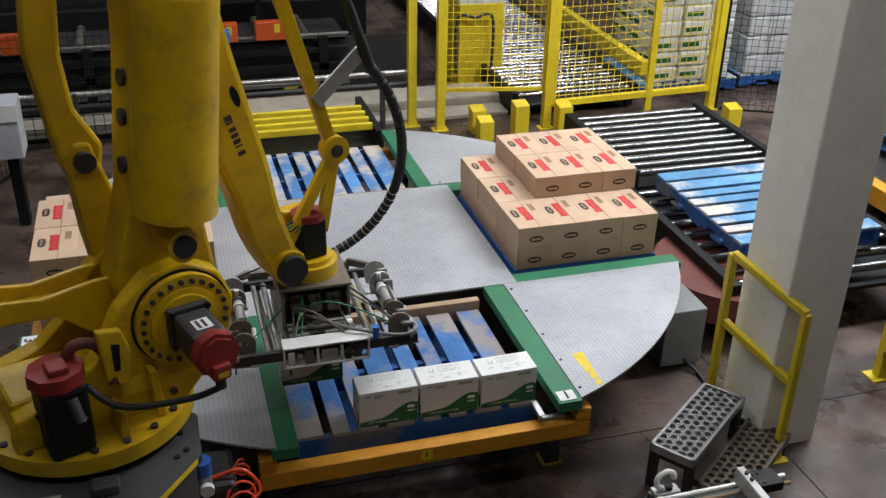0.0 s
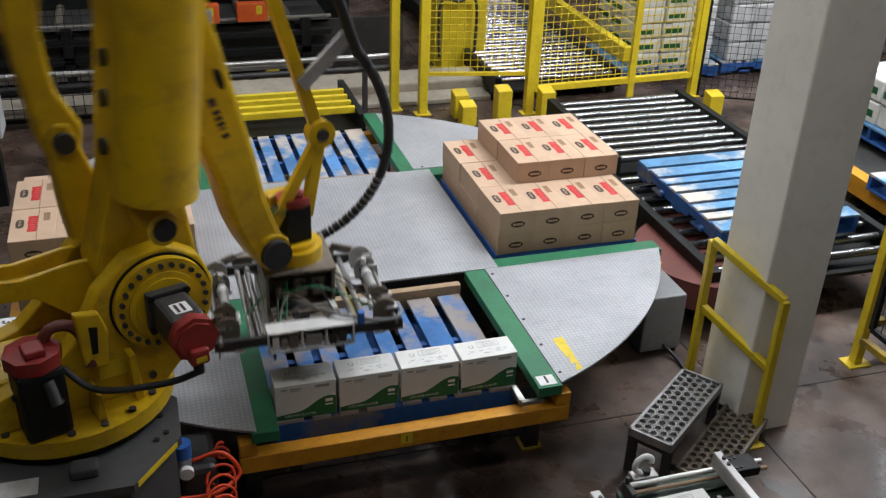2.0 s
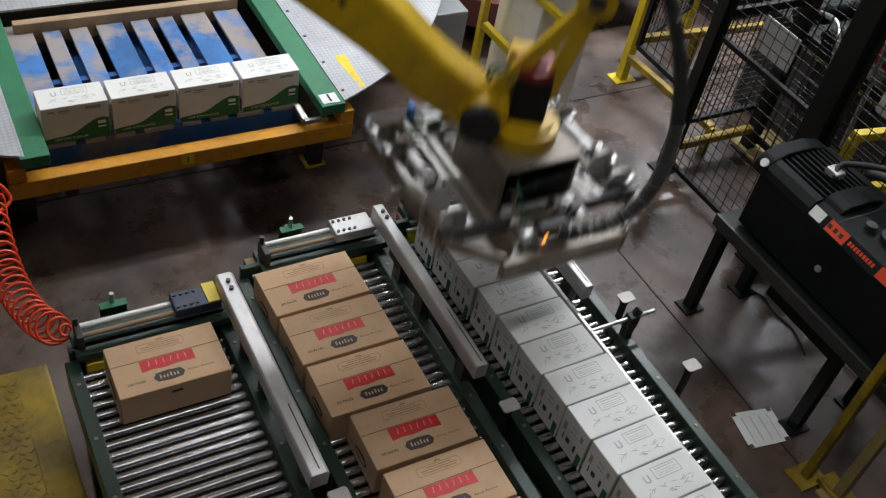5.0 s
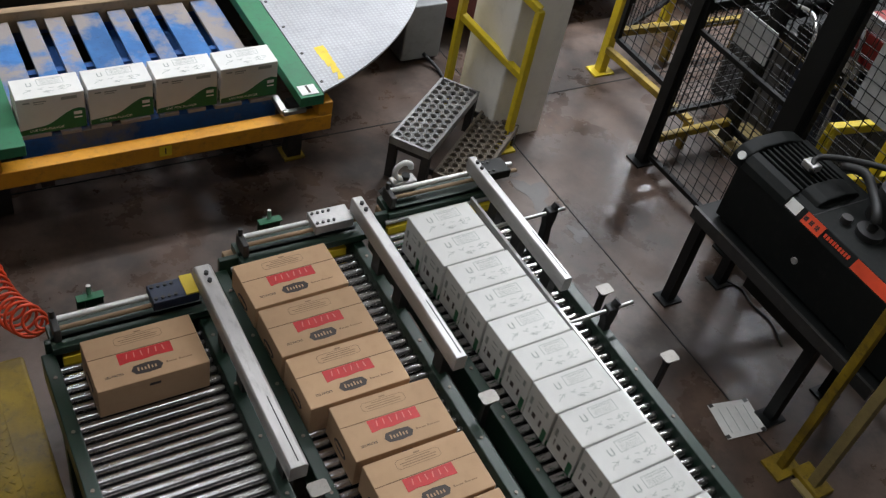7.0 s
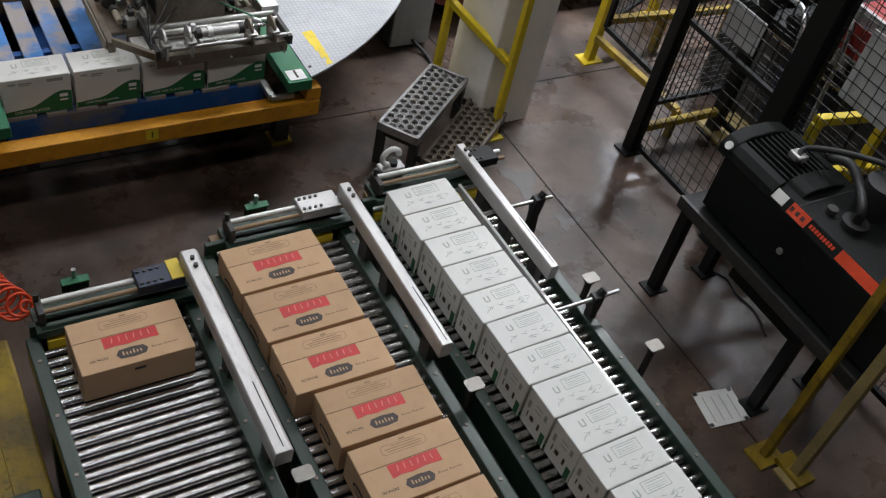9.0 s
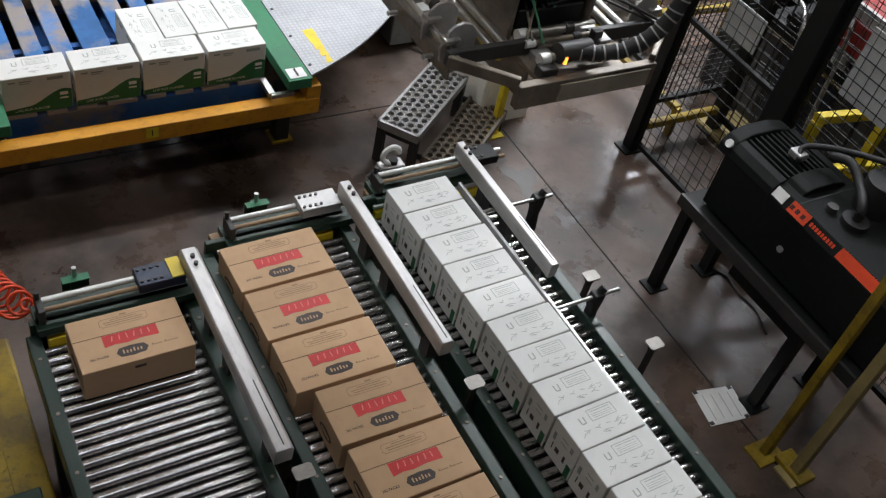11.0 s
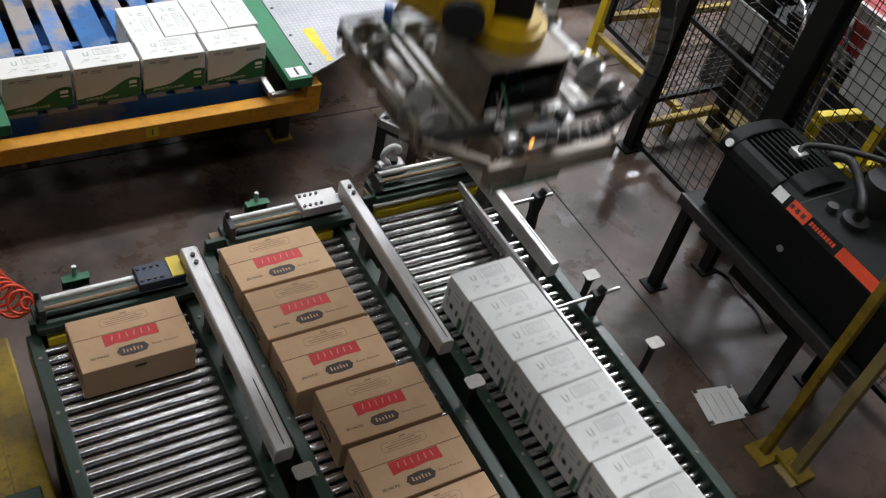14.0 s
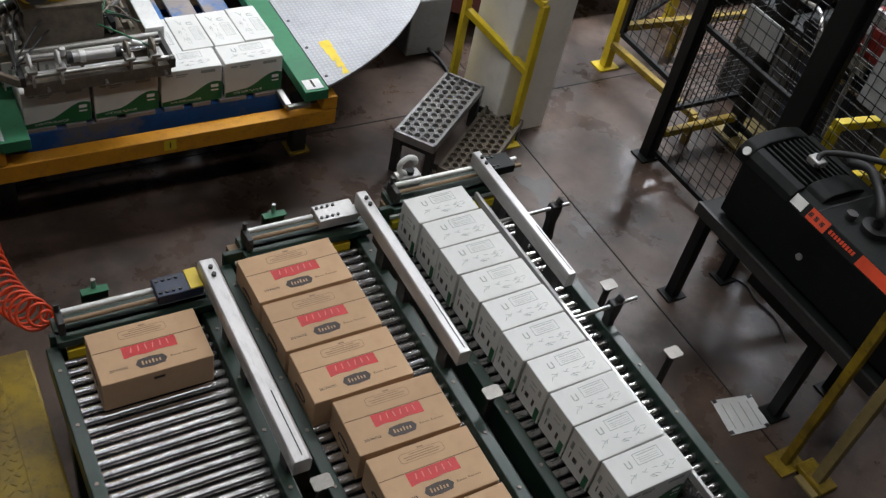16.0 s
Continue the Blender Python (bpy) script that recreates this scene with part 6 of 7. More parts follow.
def low_rail():
    ob = thing("floor_rail", pose(0, 0, 0), "low yellow rail behind the wire guard", "rail")
    for a, b in (((2.42, -0.73, 0.20), (2.47, -1.55, 0.20)), ((2.20, -1.60, 0.17), (2.77, -1.60, 0.17))):
        part("tube", bm_bar(bmesh.new(), a, b, 0.045, 0.045, 0.005), MUSTARD, ob)
    part("foot", bm_bar(bmesh.new(), (2.47, -1.55, 0), (2.47, -1.55, 0.21), 0.04, 0.04), MUSTARD, ob)
    ob = thing("floor_rail", pose(0, 0, 0), "low yellow rail on the floor behind the fence", "rail")
    part("tube", bm_bar(bmesh.new(), (2.46, -0.66, 0.28), (3.6, -0.75, 0.28), 0.05, 0.05, 0.005), MUSTARD, ob)
    for x, y in ((3.0, -0.705), (3.6, -0.75)):
        part("foot", bm_bar(bmesh.new(), (x, y, 0), (x, y, 0.28), 0.05, 0.05), MUSTARD, ob)


low_rail()


def sign(m, w, h, label):
    ob = thing("sign_panel", m, label, "sign", "wire guard signs")
    part("plate", B(-w / 2, -0.004, -h / 2, w / 2, 0.004, h / 2, bevel=0.002), SIGNGREY, ob)


sign(pose(2.168, -1.972, 1.12, 0, 0, 90), 0.25, 0.195, "plain white notice panel on the wire guard")
sign(pose(2.168, -2.78, 1.36, 0, 0, 90), 0.29, 0.37, "plain white notice panel on the wire guard")


def yellow_stair_rail():
    """Yellow rails and a control box behind the guard."""
    ob = thing("machine_rail", pose(2.33, -2.52, 0), "yellow tube rail round the machine behind the guard", "rail")
    for x, y in ((0, 0), (0.46, -0.08), (0.95, -0.16)):
        part("post", bm_bar(bmesh.new(), (x, y, 0), (x, y, 0.88), 0.05, 0.05, 0.006), SAFETY, ob)
    for z in (0.52, 0.90):
        part("tube", bm_bar(bmesh.new(), (-0.02, 0.0035, z), (0.97, -0.163, z), 0.05, 0.05, 0.006), SAFETY, ob)
    m = thing("packing_machine", pose(3.5, -1.9, 0), "dark machine frame with grey and red parts behind the guard", "machine")
    part("body", B(-0.4, -1.2, 0.0, 0.6, 0.8, 0.7, bevel=0.02), CASTING, m)
    part("bed", B(-0.5, -1.1, 0.7, 0.5, 0.7, 0.78, bevel=0.01), BLACK, m)
    for i in range(7):
        part("roller", bm_cyl(bmesh.new(), (-0.5, -1.0 + 0.25 * i, 0.83), (0.4, -1.0 + 0.25 * i, 0.83), 0.045, n=14), BLACK, m)
    part("drive_box", B(-0.45, -0.35, 0.83, -0.15, 0.0, 1.1, bevel=0.02), RED, m, "red drive box")
    part("cover", B(-0.48, -0.9, 0.83, -0.2, -0.5, 1.05, bevel=0.02), GREYBOX, m)
    part("drive_plate", B(-0.50, -0.42, 0.78, -0.46, 0.06, 1.16, bevel=0.006), ALU, m, "bare metal drive plate")
    part("red_cover", B(-0.52, -0.28, 0.90, -0.50, -0.06, 1.08, bevel=0.006), RED, m, "red motor cover")
    for k in range(5):
        y0, z0 = -0.75 + 0.28 * k, 0.80 + 0.09 * (k % 3)
        part("pipe", tube_mesh([(-0.52, y0, 0.35), (-0.54, y0 + 0.03, z0), (-0.46, y0 + 0.16, z0 + 0.12), (-0.40, y0 + 0.34, z0 + 0.08)], 0.014, "pipe", 8), (STEEL, RUBBER, GALV)[k % 3], m, "bent machine pipe")
    for k in range(4):
        part("side_door", B(-0.415, -1.15 + 0.48 * k, 0.08, -0.401, -0.72 + 0.48 * k, 0.62, bevel=0.004), PEDESTAL if k % 2 else NAVY, m, "dark side door")
    part("yellow_strip", B(-0.425, -1.15, 0.63, -0.401, 0.75, 0.69), MUSTARD, m, "yellow edge strip")
    y = solid("walkway_plate", B(2.75, -2.6, 0.0, 3.25, -1.5, 0.03, bevel=0.008), PALEPOST, "worn yellowish walkway plate on the floor", "plate")


yellow_stair_rail()


# ---- vacuum pump on its stand ----
def pump():
    st = thing("pump_stand", pose(0, 0, 0), "black steel stand with splayed legs", "stand")
    part("top", B(1.48, -3.76, 0.625, 2.02, -2.575, 0.66, bevel=0.004), BLACK, st)
    part("lip", B(1.462, -3.76, 0.60, 1.479, -2.575, 0.665), CASTING, st)
    for x, y in ((1.55, -2.60), (1.916, -2.60), (1.55, -3.42), (1.93, -3.42)):
        part("leg", bm_bar(bmesh.new(), (x, y, 0), (x, y, 0.625), 0.055, 0.055), BLACK, st)
        part("foot", B(x - 0.06, y - 0.05, 0, x + 0.06, y + 0.05, 0.012), BLACK, st)
    part("gusset", bm_plate(bmesh.new(), [(1.6, 0.625), (1.92, 0.625), (1.92, 0.55), (1.6, 0.55)], -2.64, -2.62), BLACK, st)
    part("gusset", B(1.56, -3.42, 0.45, 1.58, -2.95, 0.625), BLACK, st)
    p = thing("vacuum_pump", pose(0, 0, 0.66), "black vacuum pump with an orange stripe and ribbed motor hood", "pump")
    part("body", bm_plate(bmesh.new(), [(1.52, 0.02), (1.52, 0.32), (1.555, 0.372), (1.93, 0.372), (1.96, 0.345), (1.96, 0.02)], -3.75, -2.66, 0.004), PUMPGREY, p, "black pump body with a sloping shoulder")
    for y in (-2.72, -3.55):
        part("rubber_foot", bm_cyl(bmesh.new(), (1.56, y, 0), (1.56, y, 0.021), 0.03, n=12), RUBBER, p)
    hood = [(1.518, 0.30), (1.525, 0.35), (1.56, 0.388), (1.63, 0.412), (1.78, 0.412), (1.88, 0.388), (1.94, 0.35), (1.962, 0.30)]
    part("hood", bm_plate(bmesh.new(), hood, -2.68, -2.60, 0.008), PUMPGREY, p, "rounded grey end hood")
    part("bezel", bm_plate(bmesh.new(), [(1.516, 0.315), (1.525, 0.352), (1.556, 0.382), (1.59, 0.392), (1.59, 0.36)], -2.96, -2.679, 0.002), PUMPGREY, p, "grey shoulder strip")
    for i in range(9):
        x = 1.608 + 0.033 * i
        top = 0.398 - 0.5 * (x - 1.72) ** 2
        part("cooling_fin", B(x, -2.95, 0.36, x + 0.012, -2.679, top, bevel=0.002), PUMPGREY, p, "dark lengthwise cooling fin")
    part("hump", bm_plate(bmesh.new(), [(1.60, 0.365), (1.62, 0.392), (1.66, 0.406), (1.78, 0.406), (1.86, 0.39), (1.89, 0.365)], -3.06, -2.951, 0.006), PUMPGREY, p, "rounded motor end")
    part("seam", B(1.556, -3.092, 0.3722, 1.93, -3.088, 0.3734), RUBBER, p)
    P0, P1 = Vector((1.52, 0.32)), Vector((1.555, 0.372))
    nrm = Vector((-(P1 - P0).y, (P1 - P0).x)).normalized() * 0.0025

    def chip(name, y0, y1, u0, u1, mat, label="", owner=p):
        a, b = P0.lerp(P1, u0) + nrm * 0.3, P0.lerp(P1, u1) + nrm * 0.3
        return part(name, bm_plate(bmesh.new(), [tuple(a), tuple(b), tuple(b + nrm), tuple(a + nrm)], y0, y1), mat, owner, label)

    chip("badge", -3.035, -2.965, 0.15, 0.95, WHITEPAINT, "small white label")
    chip("logo_patch", -3.175, -3.065, 0.1, 0.98, REDHOSE, "orange logo patch")
    for i in range(3):
        chip("logo_bar", -3.155 + 0.033 * i, -3.135 + 0.033 * i, 0.35, 0.7, RUBBER)
    for i in range(9):
        chip("lettering_bar", -3.20 - 0.017 * i, -3.189 - 0.017 * i, 0.4, 0.7, REDHOSE)
    chip("stripe", -3.60, -3.365, 0.12, 0.95, REDHOSE, "orange stripe")
    part("maker_badge", bm_cyl(bmesh.new(), (1.5262, -2.655, 0.365), (1.518, -2.655, 0.371), 0.02, n=16), WHITEPAINT, p, "small white oval badge")
    part("sight_glass", bm_cyl(bmesh.new(), (1.521, -3.14, 0.155), (1.511, -3.14, 0.155), 0.016, n=14), ALU, p)
    part("lifting_eye", bm_cyl(bmesh.new(), (1.67, -3.17, 0.37), (1.67, -3.17, 0.40), 0.025, n=14), CASTING, p)
    part("port", bm_cyl(bmesh.new(), (1.71, -3.27, 0.37), (1.71, -3.27, 0.40), 0.06, n=20), RUBBER, p)
    part("elbow", tube_mesh([(1.71, -3.27, 0.40), (1.71, -3.27, 0.44), (1.73, -3.24, 0.47), (1.80, -3.16, 0.47), (1.84, -3.05, 0.50), (1.82, -2.95, 0.47)], 0.022, "elbow"), RUBBER, p)
    part("filter", bm_cyl(bmesh.new(), (1.87, -3.22, 0.37), (1.87, -3.22, 0.53), 0.085, n=24), RUBBER, p, "black filter pot")
    part("hose", tube_mesh([(1.70, -2.9, 0.42), (1.76, -2.86, 0.46), (1.86, -3.0, 0.52), (1.93, -3.2, 0.57), (1.87, -3.30, 0.53)], 0.014, "hose"), RUBBER, p)
    part("terminal", B(1.70, -2.90, 0.41, 1.76, -2.83, 0.445, bevel=0.006), ALU, p)
    solid("cable", tube_mesh([(1.95, -2.62, 0.012), (2.0, -2.70, 0.008), (1.98, -2.80, 0.008), (1.99, -2.95, 0.008), (1.93, -3.1, 0.008)], 0.006, "cable"), RUBBER, "black cable lying on the floor", "cable")


pump()
bm = bmesh.new()
bm_slab(bm, [(1.293, -3.247), (1.514, -3.292), (1.478, -3.477), (1.255, -3.445)], 0.003, 0.006)
paper = thing("floor_sheet", pose(0, 0, 0), "white printed sheet taped to the floor", "sheet")
part("sheet", bm, WHITEPAINT, paper)
for i in range(4):
    u = (i + 0.9) / 4.8
    a = Vector((1.293, -3.247, 0.0063)).lerp(Vector((1.514, -3.292, 0.0063)), u)
    part("text_bar", bm_bar(bmesh.new(), a + Vector((-0.006, -0.03, 0)), a + Vector((-0.032, -0.17, 0)), 0.004, 0.001), BOXGREY, paper)
for x, y in ((1.305, -3.258), (1.495, -3.297), (1.466, -3.466), (1.268, -3.434)):
    part("corner_tape", B(x - 0.012, y - 0.01, 0.006, x + 0.012, y + 0.01, 0.0072), CASTING, paper)
fence_post(1.405, -3.66, 3.0, MUSTARD, "tall yellow post on the floor", 0.042)
fence_post(1.468, -3.80, 3.0, PALEPOST, "tall pale worn post on a yellow foot", 0.05)
solid("post_foot", B(1.425, -3.87, 0, 1.53, -3.70, 0.035, bevel=0.006), MUSTARD, "scuffed yellow post foot", "foot")

# ---- lower left: yellow cover and red coil hose ----
cov = thing("yellow_cover", pose(0, 0, 0), "worn yellow cover plates beside the conveyor", "cover")
part("plate", B(-2.05, -3.3, 0.0, -1.535, -2.06, 0.24, bevel=0.012), MUSTARD, cov)
part("tread_strip", B(-2.0, -3.3, 0.24, -1.66, -2.1, 0.252, bevel=0.003), MUSTARD, cov, "mustard tread strip")
part("box", B(-1.70, -3.3, 0.24, -1.58, -2.86, 0.36, bevel=0.006), DARKGREEN, cov)
bm = bmesh.new()
for i in range(34):
    for j in range(9):
        x, y = -1.98 + 0.036 * j + 0.018 * (i % 2), -3.26 + 0.034 * i
        bm_box(bm, x - 0.011, y - 0.004, 0.252, x + 0.011, y + 0.004, 0.2555, 0, Matrix.Translation((x, y, 0)) @ Matrix.Rotation(math.radians(45 if (i + j) % 2 else -45), 4, "Z") @ Matrix.Translation((-x, -y, 0)))
part("tread_lug", bm, MUSTARD, cov, "raised tread lugs")["kind"] = "stuff"
coil = []
A0, A1_, A2, A3 = Vector((-1.57, -1.17, 0.56)), Vector((-1.63, -1.60, 0.44)), Vector((-1.61, -2.02, 0.42)), Vector((-1.45, -2.26, 0.61))
for i in range(330):
    u = i / 329
    c = A0 * (1 - u) ** 3 + 3 * A1_ * u * (1 - u) ** 2 + 3 * A2 * u * u * (1 - u) + A3 * u ** 3
    a = 2 * math.pi * 22 * u
    r = 0.062 * min(1, 8 * (1 - u) + 0.15, 10 * u + 0.15)
    coil.append(c + Vector((math.cos(a) * r, math.sin(a) * r * 0.5, math.sin(a) * r * 0.85)))
solid("coil_hose", tube_mesh(coil, 0.0065, "coil_hose", 7), REDHOSE, "bright red coiled air hose hanging by the pedestal", "hose")


def regulator():
    ob = thing("air_regulator", pose(-1.775, -1.30, -0.17), "blue air regulator with filter bowls and a gauge", "regulator")
    part("bracket", B(-0.02, 0.03, 0.17, 0.02, 0.06, 0.82), CASTING, ob)
    for x in (-0.05, 0.03):
        part("knob", bm_cyl(bmesh.new(), (x, 0, 0.80), (x, 0, 0.87), 0.042, n=18), BLUEVALVE, ob, "blue knob")
        part("body", bm_cyl(bmesh.new(), (x, 0, 0.72), (x, 0, 0.80), 0.038, n=18), ALU, ob)
        part("bowl", bm_cyl(bmesh.new(), (x, 0, 0.58), (x, 0, 0.72), 0.034, n=18), STEEL, ob)
    part("gauge", bm_cyl(bmesh.new(), (0.04, -0.05, 0.75), (0.04, -0.075, 0.75), 0.032, n=18), WHITEPAINT, ob, "round white gauge")
    part("hose", tube_mesh([(0.07, 0, 0.76), (0.2, 0.0, 0.78), (0.27, -0.04, 0.68), (0.15, -0.1, 0.64), (0.0, -0.12, 0.66)], 0.01, "hose"), REDHOSE, ob, "red air hose")


regulator()

# ---- pallet conveyor and pallets to the right of the turntable ----
def pallet_conveyor(x0, x1, y0, y1, z, n, name, label, mat=ROLLDARK, r=0.032):
    ob = thing(name, pose(0, 0, 0), label, "conveyor", "pallet conveyors")
    for x in (x0 - 0.07, x1):
        part("side_frame", B(x, y0, z - 0.16, x + 0.07, y1, z + 0.02, bevel=0.005), BLACK, ob)
        for y in (y0 + 0.1, y1 - 0.2):
            part("leg", B(x, y, 0, x + 0.07, y + 0.08, z - 0.16), BLACK, ob)
    part("pan", B(x0, y0, z - 0.15, x1, y1, z - 0.12), BLACK, ob)
    me = mesh_of("roller", bm_cyl(bmesh.new(), (x0, 0, 0), (x1, 0, 0), r, n=14), mat)
    for i in range(n):
        part("roller", me, mat, ob, m=pose(0, y0 + (i + 0.5) * (y1 - y0) / n, z - r))
    return ob


pallet_conveyor(1.86, 3.10, 1.62, 3.02, 0.5, 10, "pallet_conveyor", "dark pallet conveyor with worn steel rollers")
pallet_conveyor(1.75, 3.2, -0.1, 1.55, 0.42, 9, "pallet_conveyor", "dark pallet conveyor under the blue pallets")
PP = pallet("pallet", pose(2.42, 0.76, 0.60, 0, 0, 90), "pale blue wooden pallet with clean deck boards on the conveyor", PALLETPALE, PALLETDEEP, 1.22, 1.1)
hubm = bm_cyl(bmesh.new(), (1.95, 0.32, 0.16), (1.95, 0.32, 0.36), 0.55, n=48)
solid("turn_disc", hubm, MAROON, "maroon round conveyor turning disc", "disc")
cb = thing("junction_box", pose(1.28, -0.12, 0), "grey electrical box under the turntable rim", "box")
part("body", B(-0.16, -0.16, 0.02, 0.12, 0.2, 0.42, bevel=0.01), GREYBOX, cb)
part("cable", tube_mesh([(0.0, -0.16, 0.06), (0.05, -0.3, 0.012), (0.0, -0.5, 0.012), (-0.1, -0.62, 0.012)], 0.012, "cable"), RUBBER, cb)
solid("timber_block", B(1.2, -0.02, 0.06, 1.42, 0.12, 0.14, bevel=0.006), WOOD, "rough timber block on the floor", "block")

# ---- infeed behind the turntable ----
ch = thing("chain_conveyor", pose(0, 0, 0), "yellow chain rails of the rear pallet infeed", "conveyor")
for i in range(4):
    part("chain_rail", B(-1.24, 3.22 + 0.155 * i, 0.44, 0.04, 3.27 + 0.155 * i, 0.5, bevel=0.005), SAFETY, ch, "yellow chain rail")
for x in (-1.3, 0.04):
    part("side_frame", B(x, 3.05, 0.28, x + 0.06, 4.0, 0.49, bevel=0.004), BLACK, ch)
    for y in (3.15, 3.85):
        part("leg", B(x, y, 0, x + 0.06, y + 0.07, 0.28), BLACK, ch)
part("pan", B(-1.24, 3.1, 0.30, 0.04, 3.95, 0.33), BLACK, ch)
solid("ledge", B(-5.2, 4.75, 0, 2.5, 5.2, 0.14, bevel=0.02), CREAM, "dusty cream concrete ledge", "ledge", "structure")
solid("ledge_pad", B(0.24, 4.45, 0, 1.78, 4.746, 0.05, bevel=0.01), CREAM, "dusty cream concrete pad", "ledge", "structure")
for k, z in enumerate((0.44, 0.56)):
    pr = solid("pipe_rail", bm_cyl(bmesh.new(), (-4.4, 4.42, z), (0.66, 4.42, z), 0.028, n=12), STEEL if k else CASTING, "long grey pipe rail behind the ledge", "pipe", group="pipe rails")
    if k == 0:
        for x in (-4.0, -2.5, -1.0, 0.4):
            part("bracket", B(x - 0.02, 4.36, 0, x + 0.02, 4.44, 0.58), CASTING, pr)


def bollard(x, y, h, w=0.075):
    ob = thing("bollard", pose(x, y, 0), "short square yellow bollard with a cut top", "bollard", "yellow bollards")
    bm = bm_box(bmesh.new(), -w, -w, 0, w, w, h, 0.008)
    for v in bm.verts:
        if v.co.z > h * 0.8:
            v.co.z -= 0.025 * (1 if v.co.y < 0 else 0)
    part("post", bm, SAFETY, ob)


for x, y, h in ((1.30, 4.06, 0.27), (1.31, 3.84, 0.23), (1.69, 3.88, 0.35), (2.15, 3.86, 0.31), (3.79, 3.39, 0.32), (-2.52, 3.66, 0.5)):
    bollard(x, y, h)
for x, y in ((0.70, 4.38), (0.95, 4.2), (2.02, 4.0), (4.0, 4.15), (-1.58, 4.38), (-1.37, 4.38), (-3.6, 4.38)):
    fence_post(x, y, 3.2, SAFETY, "tall yellow steel cage post", 0.085)
wire_panel("wire_panel", (0.99, 4.2), (1.98, 4.02), 0.42, 3.1, SAFETY, SAFETY, "yellow wire mesh cage panel", 0.07, 0.004, 0.035)
wire_panel("wire_panel", (2.10, 4.06), (3.95, 4.16), 0.24, 3.1, SAFETY, SAFETY, "yellow wire mesh cage panel with a low bar", 0.075, 0.004, 0.06)
wire_panel("wire_panel", (3.2, 4.10), (3.24, 4.11), 0.0, 3.1, SAFETY, SAFETY, "yellow steel mullion of the cage", 0.075, 0.004, 0.035)
wire_panel("wire_panel", (-3.55, 4.38), (-1.63, 4.38), 0.4, 3.1, BLACK, BLACK, "black wire mesh panel behind the ledge", 0.07)
wire_panel("wire_panel", (-4.6, 0.6), (-3.1, 4.0), 0.0, 2.2, BLACK, BLACK, "black wire mesh panel at the robot's side", 0.07)
wire_panel("wire_panel", (4.05, 4.12), (5.6, 3.4), 0.0, 3.0, BLACK, BLACK, "black wire mesh panel beyond the cage", 0.07)

# far roller conveyor, column, stacks
fr = pallet_conveyor(1.85, 3.15, 4.35, 10.5, 0.25, 52, "pallet_conveyor", "long roller conveyor beyond the yellow cage", CHROME, 0.024)
solid("conveyor_beam", bm_bar(bmesh.new(), (3.30, 4.4, 0.42), (3.42, 10.5, 0.42), 0.1, 0.16, 0.01), SAFETY, "yellow beam beside the far rollers", "beam")
fc = thing("painted_column", pose(1.78, 5.70, 0), "square column painted yellow below and white above", "column", kind="structure")
part("lower", B(-0.26, -0.26, 0, 0.26, 0.26, 0.95, bevel=0.01), SAFETY, fc, "yellow painted foot")
part("upper", B(-0.257, -0.257, 0.95, 0.257, 0.257, ROOFZ), WHITEPAINT, fc)
part("pipe", tube_mesh([(-0.3, -0.32, 0.2), (-0.3, -0.32, 0.8), (-0.1, -0.34, 0.82), (0.1, -0.34, 0.8), (0.1, -0.34, 0.1)], 0.018, "pipe"), CASTING, fc)


def goods_stack(x, y, nx, ny, nz, dx, dy, dz, mat, label, z0=0.32, green=False, turn=0.0):
    pl = pallet("pallet", pose(x, y, z0 + 0.002, 0, 0, turn), "blue wooden pallet under wrapped goods", PALLETPALE, PALLETDEEP)
    ob = thing("wrapped_goods", pose(x, y, z0 + 0.003, 0, 0, turn), label, "goods", "wrapped goods")
    rnd = random.Random(int(x * 100))
    me = mesh_of("pack", bm_box(bmesh.new(), -dx / 2 + .006, -dy / 2 + .006, 0, dx / 2 - .006, dy / 2 - .006, dz - 0.006, 0.02), mat)
    mg = mesh_of("print_band", B(-dx / 2 + .03, -dy / 2 + .003, dz * 0.3, dx / 2 - .1, -dy / 2 + .0075, dz * 0.6), BOXGREEN)
    mh = mesh_of("print_band", B(-dx / 2 + .003, -dy / 2 + .05, dz * 0.3, -dx / 2 + .0075, dy / 2 - .03, dz * 0.6), BOXGREEN)
    for k in range(nz):
        for i in range(nx):
            for j in range(ny):
                if 0 < i < nx - 1 and 0 < j < ny - 1 and k < nz - 1:
                    continue
                m = pose((i - (nx - 1) / 2) * dx + rnd.uniform(-.01, .01), (j - (ny - 1) / 2) * dy + rnd.uniform(-.01, .01), k * dz, 0, 0, rnd.uniform(-2, 2))
                pk = part("pack", me, mat, ob, m=m)
                if green:
                    if j == 0 and rnd.random() < 0.7:
                        part("print_band", mg, BOXGREEN, pk)
                    if i == 0 and rnd.random() < 0.7:
                        part("print_band", mh, BOXGREEN, pk)
    for sx in (-0.4, 0.4):
        part("skid", B(sx - 0.05, -0.45, -z0 - 0.003, sx + 0.05, 0.45, -0.137), CASTING, ob)
    return ob


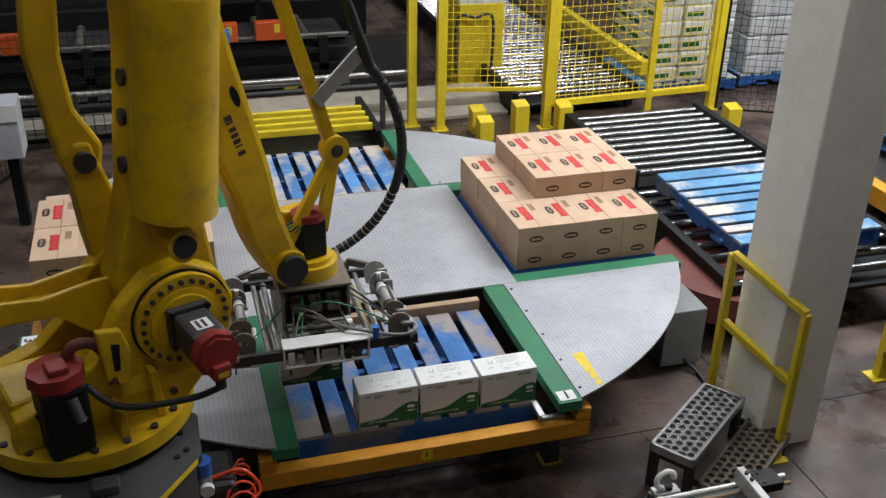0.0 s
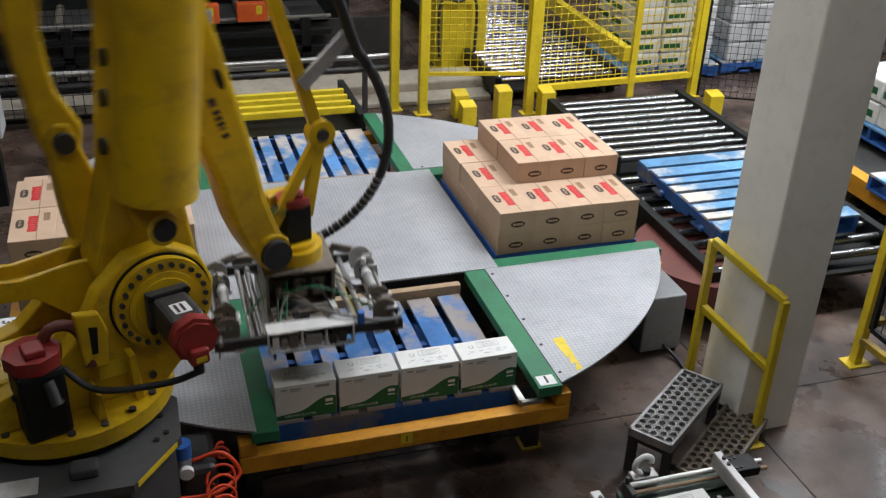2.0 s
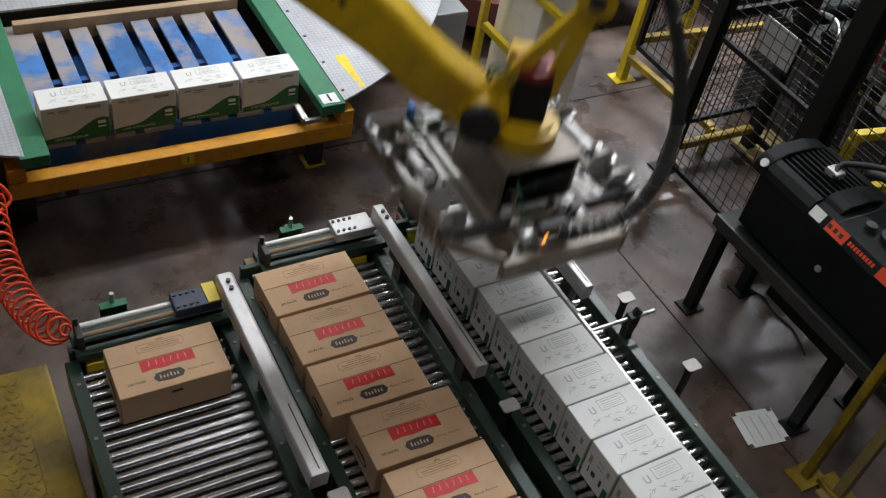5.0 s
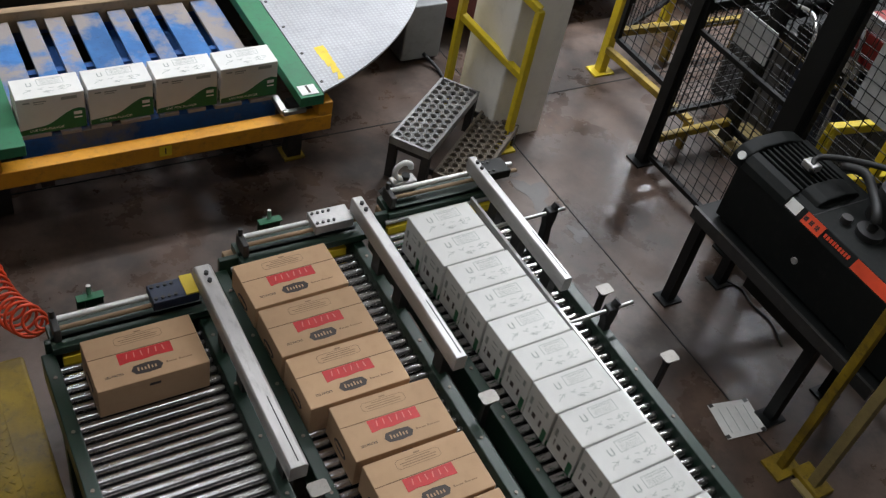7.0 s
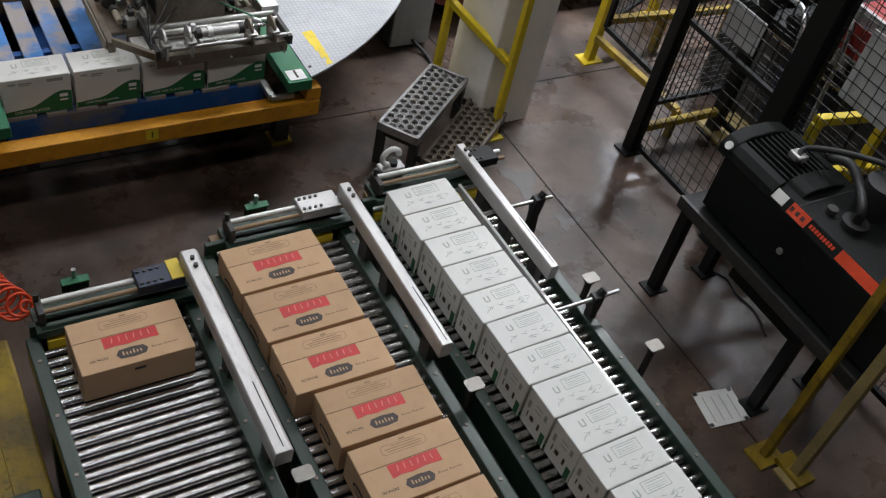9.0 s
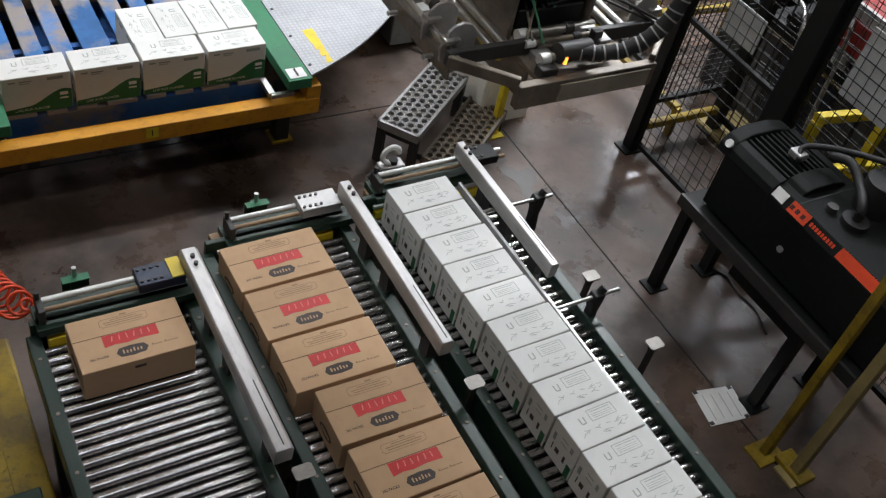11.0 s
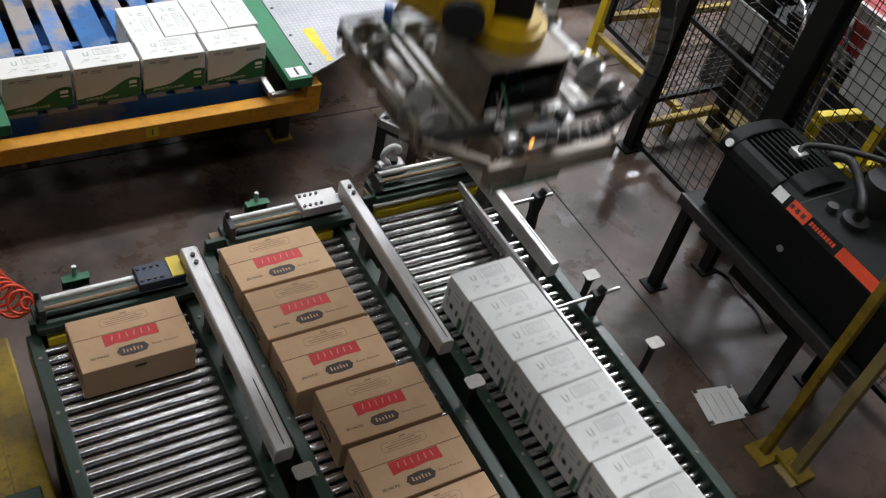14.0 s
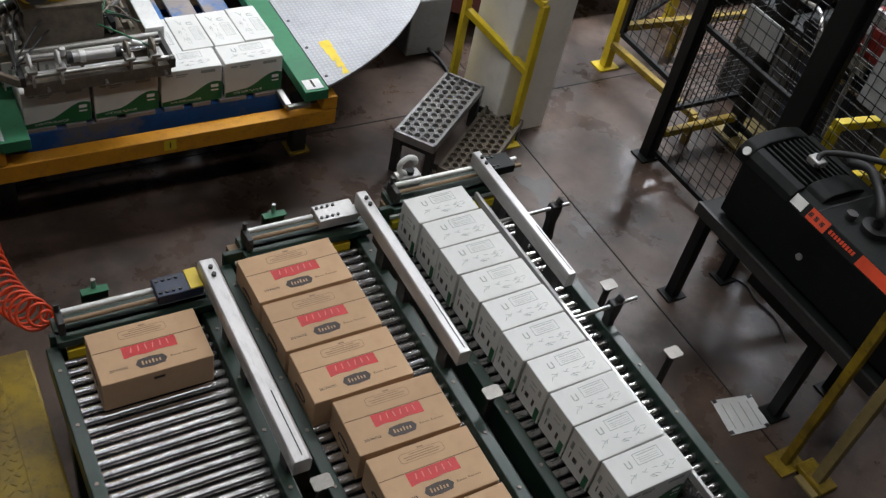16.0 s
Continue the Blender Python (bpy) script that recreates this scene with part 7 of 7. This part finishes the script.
goods_stack(4.0, 5.15, 3, 3, 10, 0.33, 0.34, 0.17, WHITEBOX, "stretch-wrapped stack of white and green packs on a pallet", 0.16, True)
goods_stack(5.3, 5.2, 4, 3, 9, 0.29, 0.34, 0.22, FILM, "stretch-wrapped stack of clear bottle packs on a pallet", 0.16)
goods_stack(4.75, 1.55, 4, 4, 2, 0.29, 0.25, 0.2, WHITEBOX, "white cartons with green bands on a pallet beyond the column", 0.62, True)
goods_stack(5.35, 0.25, 4, 4, 1, 0.29, 0.25, 0.2, WHITEBOX, "white cartons on a pallet beyond the column", 0.62, True)
pallet("pallet", pose(4.2, 0.32, 0.56), "empty blue wooden pallet beyond the fence", PALLETPALE, PALLETDEEP)
of = thing("pallet_table", pose(0, 0, 0), "orange and dark pallet table beyond the fence", "table")
part("beam", B(3.65, -0.22, 0.28, 3.77, 1.9, 0.44, bevel=0.006), ORANGE, of)
part("deck", B(3.77, -0.22, 0.30, 5.8, 1.9, 0.42), CASTING, of)
for x, y in ((3.68, -0.18), (3.68, 1.7), (5.6, -0.18), (5.6, 1.7)):
    part("leg", B(x, y, 0, x + 0.08, y + 0.08, 0.28), CASTING, of)

# low mesh, rails and parts behind the ledge at the back left
wire_panel("wire_panel", (-5.2, 4.64), (-1.65, 4.64), 0.06, 0.50, BLACK, BLACK, "low black wire mesh panel before the cream ledge", 0.09, 0.005, 0.04)


def transfer_line():
    """A dark transfer conveyor with pale edge rails, seen through the back guard."""
    ob = thing("transfer_conveyor", pose(0, 0, 0), "dark transfer conveyor with pale steel edge rails", "conveyor")
    for z, mt, w in ((0.13, STEEL, 0.05), (0.32, BLACK, 0.08), (0.50, BLACK, 0.06), (0.67, STEEL, 0.03)):
        part("edge_rail", bm_bar(bmesh.new(), (-7.5, 5.6, z), (0.3, 5.6, z), w, w, 0.006), mt, ob, "long edge rail")
    for k in range(7):
        x = -7.3 + 1.22 * k
        part("post", B(x - 0.05, 5.56, 0, x + 0.05, 5.66, 0.66), BLACK, ob)
        part("panel", B(x + 0.06, 5.70, 0.10, x + 1.12, 5.73, 0.60), CASTING, ob)
    part("bed", B(-7.5, 5.7, 0.56, 0.3, 6.9, 0.61, bevel=0.01), CASTING, ob)
    for k in range(16):
        part("roller", bm_cyl(bmesh.new(), (-7.2 + 0.47 * k, 5.72, 0.63), (-7.2 + 0.47 * k, 6.88, 0.63), 0.045, n=12), GRIMY, ob)
    for x in (-3.05, -1.05, -0.55):
        br = part("drive_bracket", B(x - 0.16, 5.50, 0.66, x + 0.16, 5.60, 0.86, bevel=0.012), HOTORANGE, ob, "bright orange drive bracket")
        part("tag", B(x + 0.04, 5.494, 0.74, x + 0.10, 5.499, 0.83), SAFETY, br)
    part("motor", B(-1.26, 5.38, 0.68, -0.98, 5.50, 0.82, bevel=0.02), BLUEVALVE, ob, "blue drive motor")
    sw = thing("switch_post", pose(-1.74, 4.72, 0), "short yellow post with a grey switch box", "post")
    part("post", B(-0.05, 0, 0.14, 0.05, 0.08, 0.80, bevel=0.006), SAFETY, sw)
    part("switch_box", B(-0.09, -0.08, 0.55, 0.09, 0, 0.80, bevel=0.012), GREYBOX, sw, "grey switch box")
    cab = thing("control_cabinet", pose(-2.94, 3.0, 0), "grey steel control cabinet with a white lid", "cabinet")
    part("body", B(-0.5, -0.2, 0.60, 0.14, 0.10, 1.04, bevel=0.012), PALEGREY, cab)
    part("stand", B(-0.42, -0.12, 0, -0.34, 0.02, 0.60), BLACK, cab)
    part("stand", B(0.0, -0.12, 0, 0.08, 0.02, 0.60), BLACK, cab)
    part("lid", B(-0.5, -0.21, 0.91, 0.145, -0.2, 1.04), WHITEPAINT, cab, "white cover strip")


transfer_line()

# dark machines at the back left, added to fill the dark background
def dark_machine(x, y, w, d, h, label):
    ob = thing("conveyor_machine", pose(x, y, 0), label, "machine", "dark machines")
    part("base", B(-w / 2, -d / 2, 0, w / 2, d / 2, h * 0.35, bevel=0.02), BLACK, ob)
    for sx in (-1, 1):
        for sy in (-1, 1):
            part("upright", bm_bar(bmesh.new(), (sx * w * 0.46, sy * d * 0.45, 0), (sx * w * 0.46, sy * d * 0.45, h), 0.1, 0.1), BLACK, ob)
    for z in (0.55, 0.8, 1.0):
        part("cross_beam", bm_bar(bmesh.new(), (-w * 0.46, -d * 0.45, h * z), (w * 0.46, -d * 0.45, h * z), 0.08, 0.08), CASTING if z < 1 else ORANGE, ob)
    part("back_panel", B(-w / 2, d * 0.4, 0, w / 2, d * 0.45, h), BLACK, ob)
    return ob


dark_machine(-1.6, 7.6, 4.6, 2.2, 2.4, "dark machine frame with an orange top beam")
dark_machine(-6.2, 6.6, 3.6, 2.4, 2.4, "dark machine frame with an orange top beam")
dark_machine(-5.6, 1.4, 1.6, 2.2, 1.9, "dark machine frame beside the robot")
dark_machine(7.6, 7.2, 3.6, 2.4, 2.6, "dark machine frame with an orange top beam")
dark_machine(8.2, 1.6, 2.6, 3.6, 2.4, "dark machine frame with an orange top beam")
ul = thing("utility_cart", pose(-0.6, 6.1, 1.25), "orange and blue parts rack under the machine beam", "rack")
part("tray", B(-0.5, -0.3, 0.0, 0.5, 0.2, 0.06, bevel=0.01), ORANGE, ul)
part("bin", B(-0.1, -0.32, 0.06, 0.35, -0.05, 0.2, bevel=0.01), BLUEVALVE, ul)
part("post", B(-0.03, 0.0, -1.25, 0.03, 0.06, 0.0), BLACK, ul)
bollard(-0.34, 5.79, 0.75)


motions()
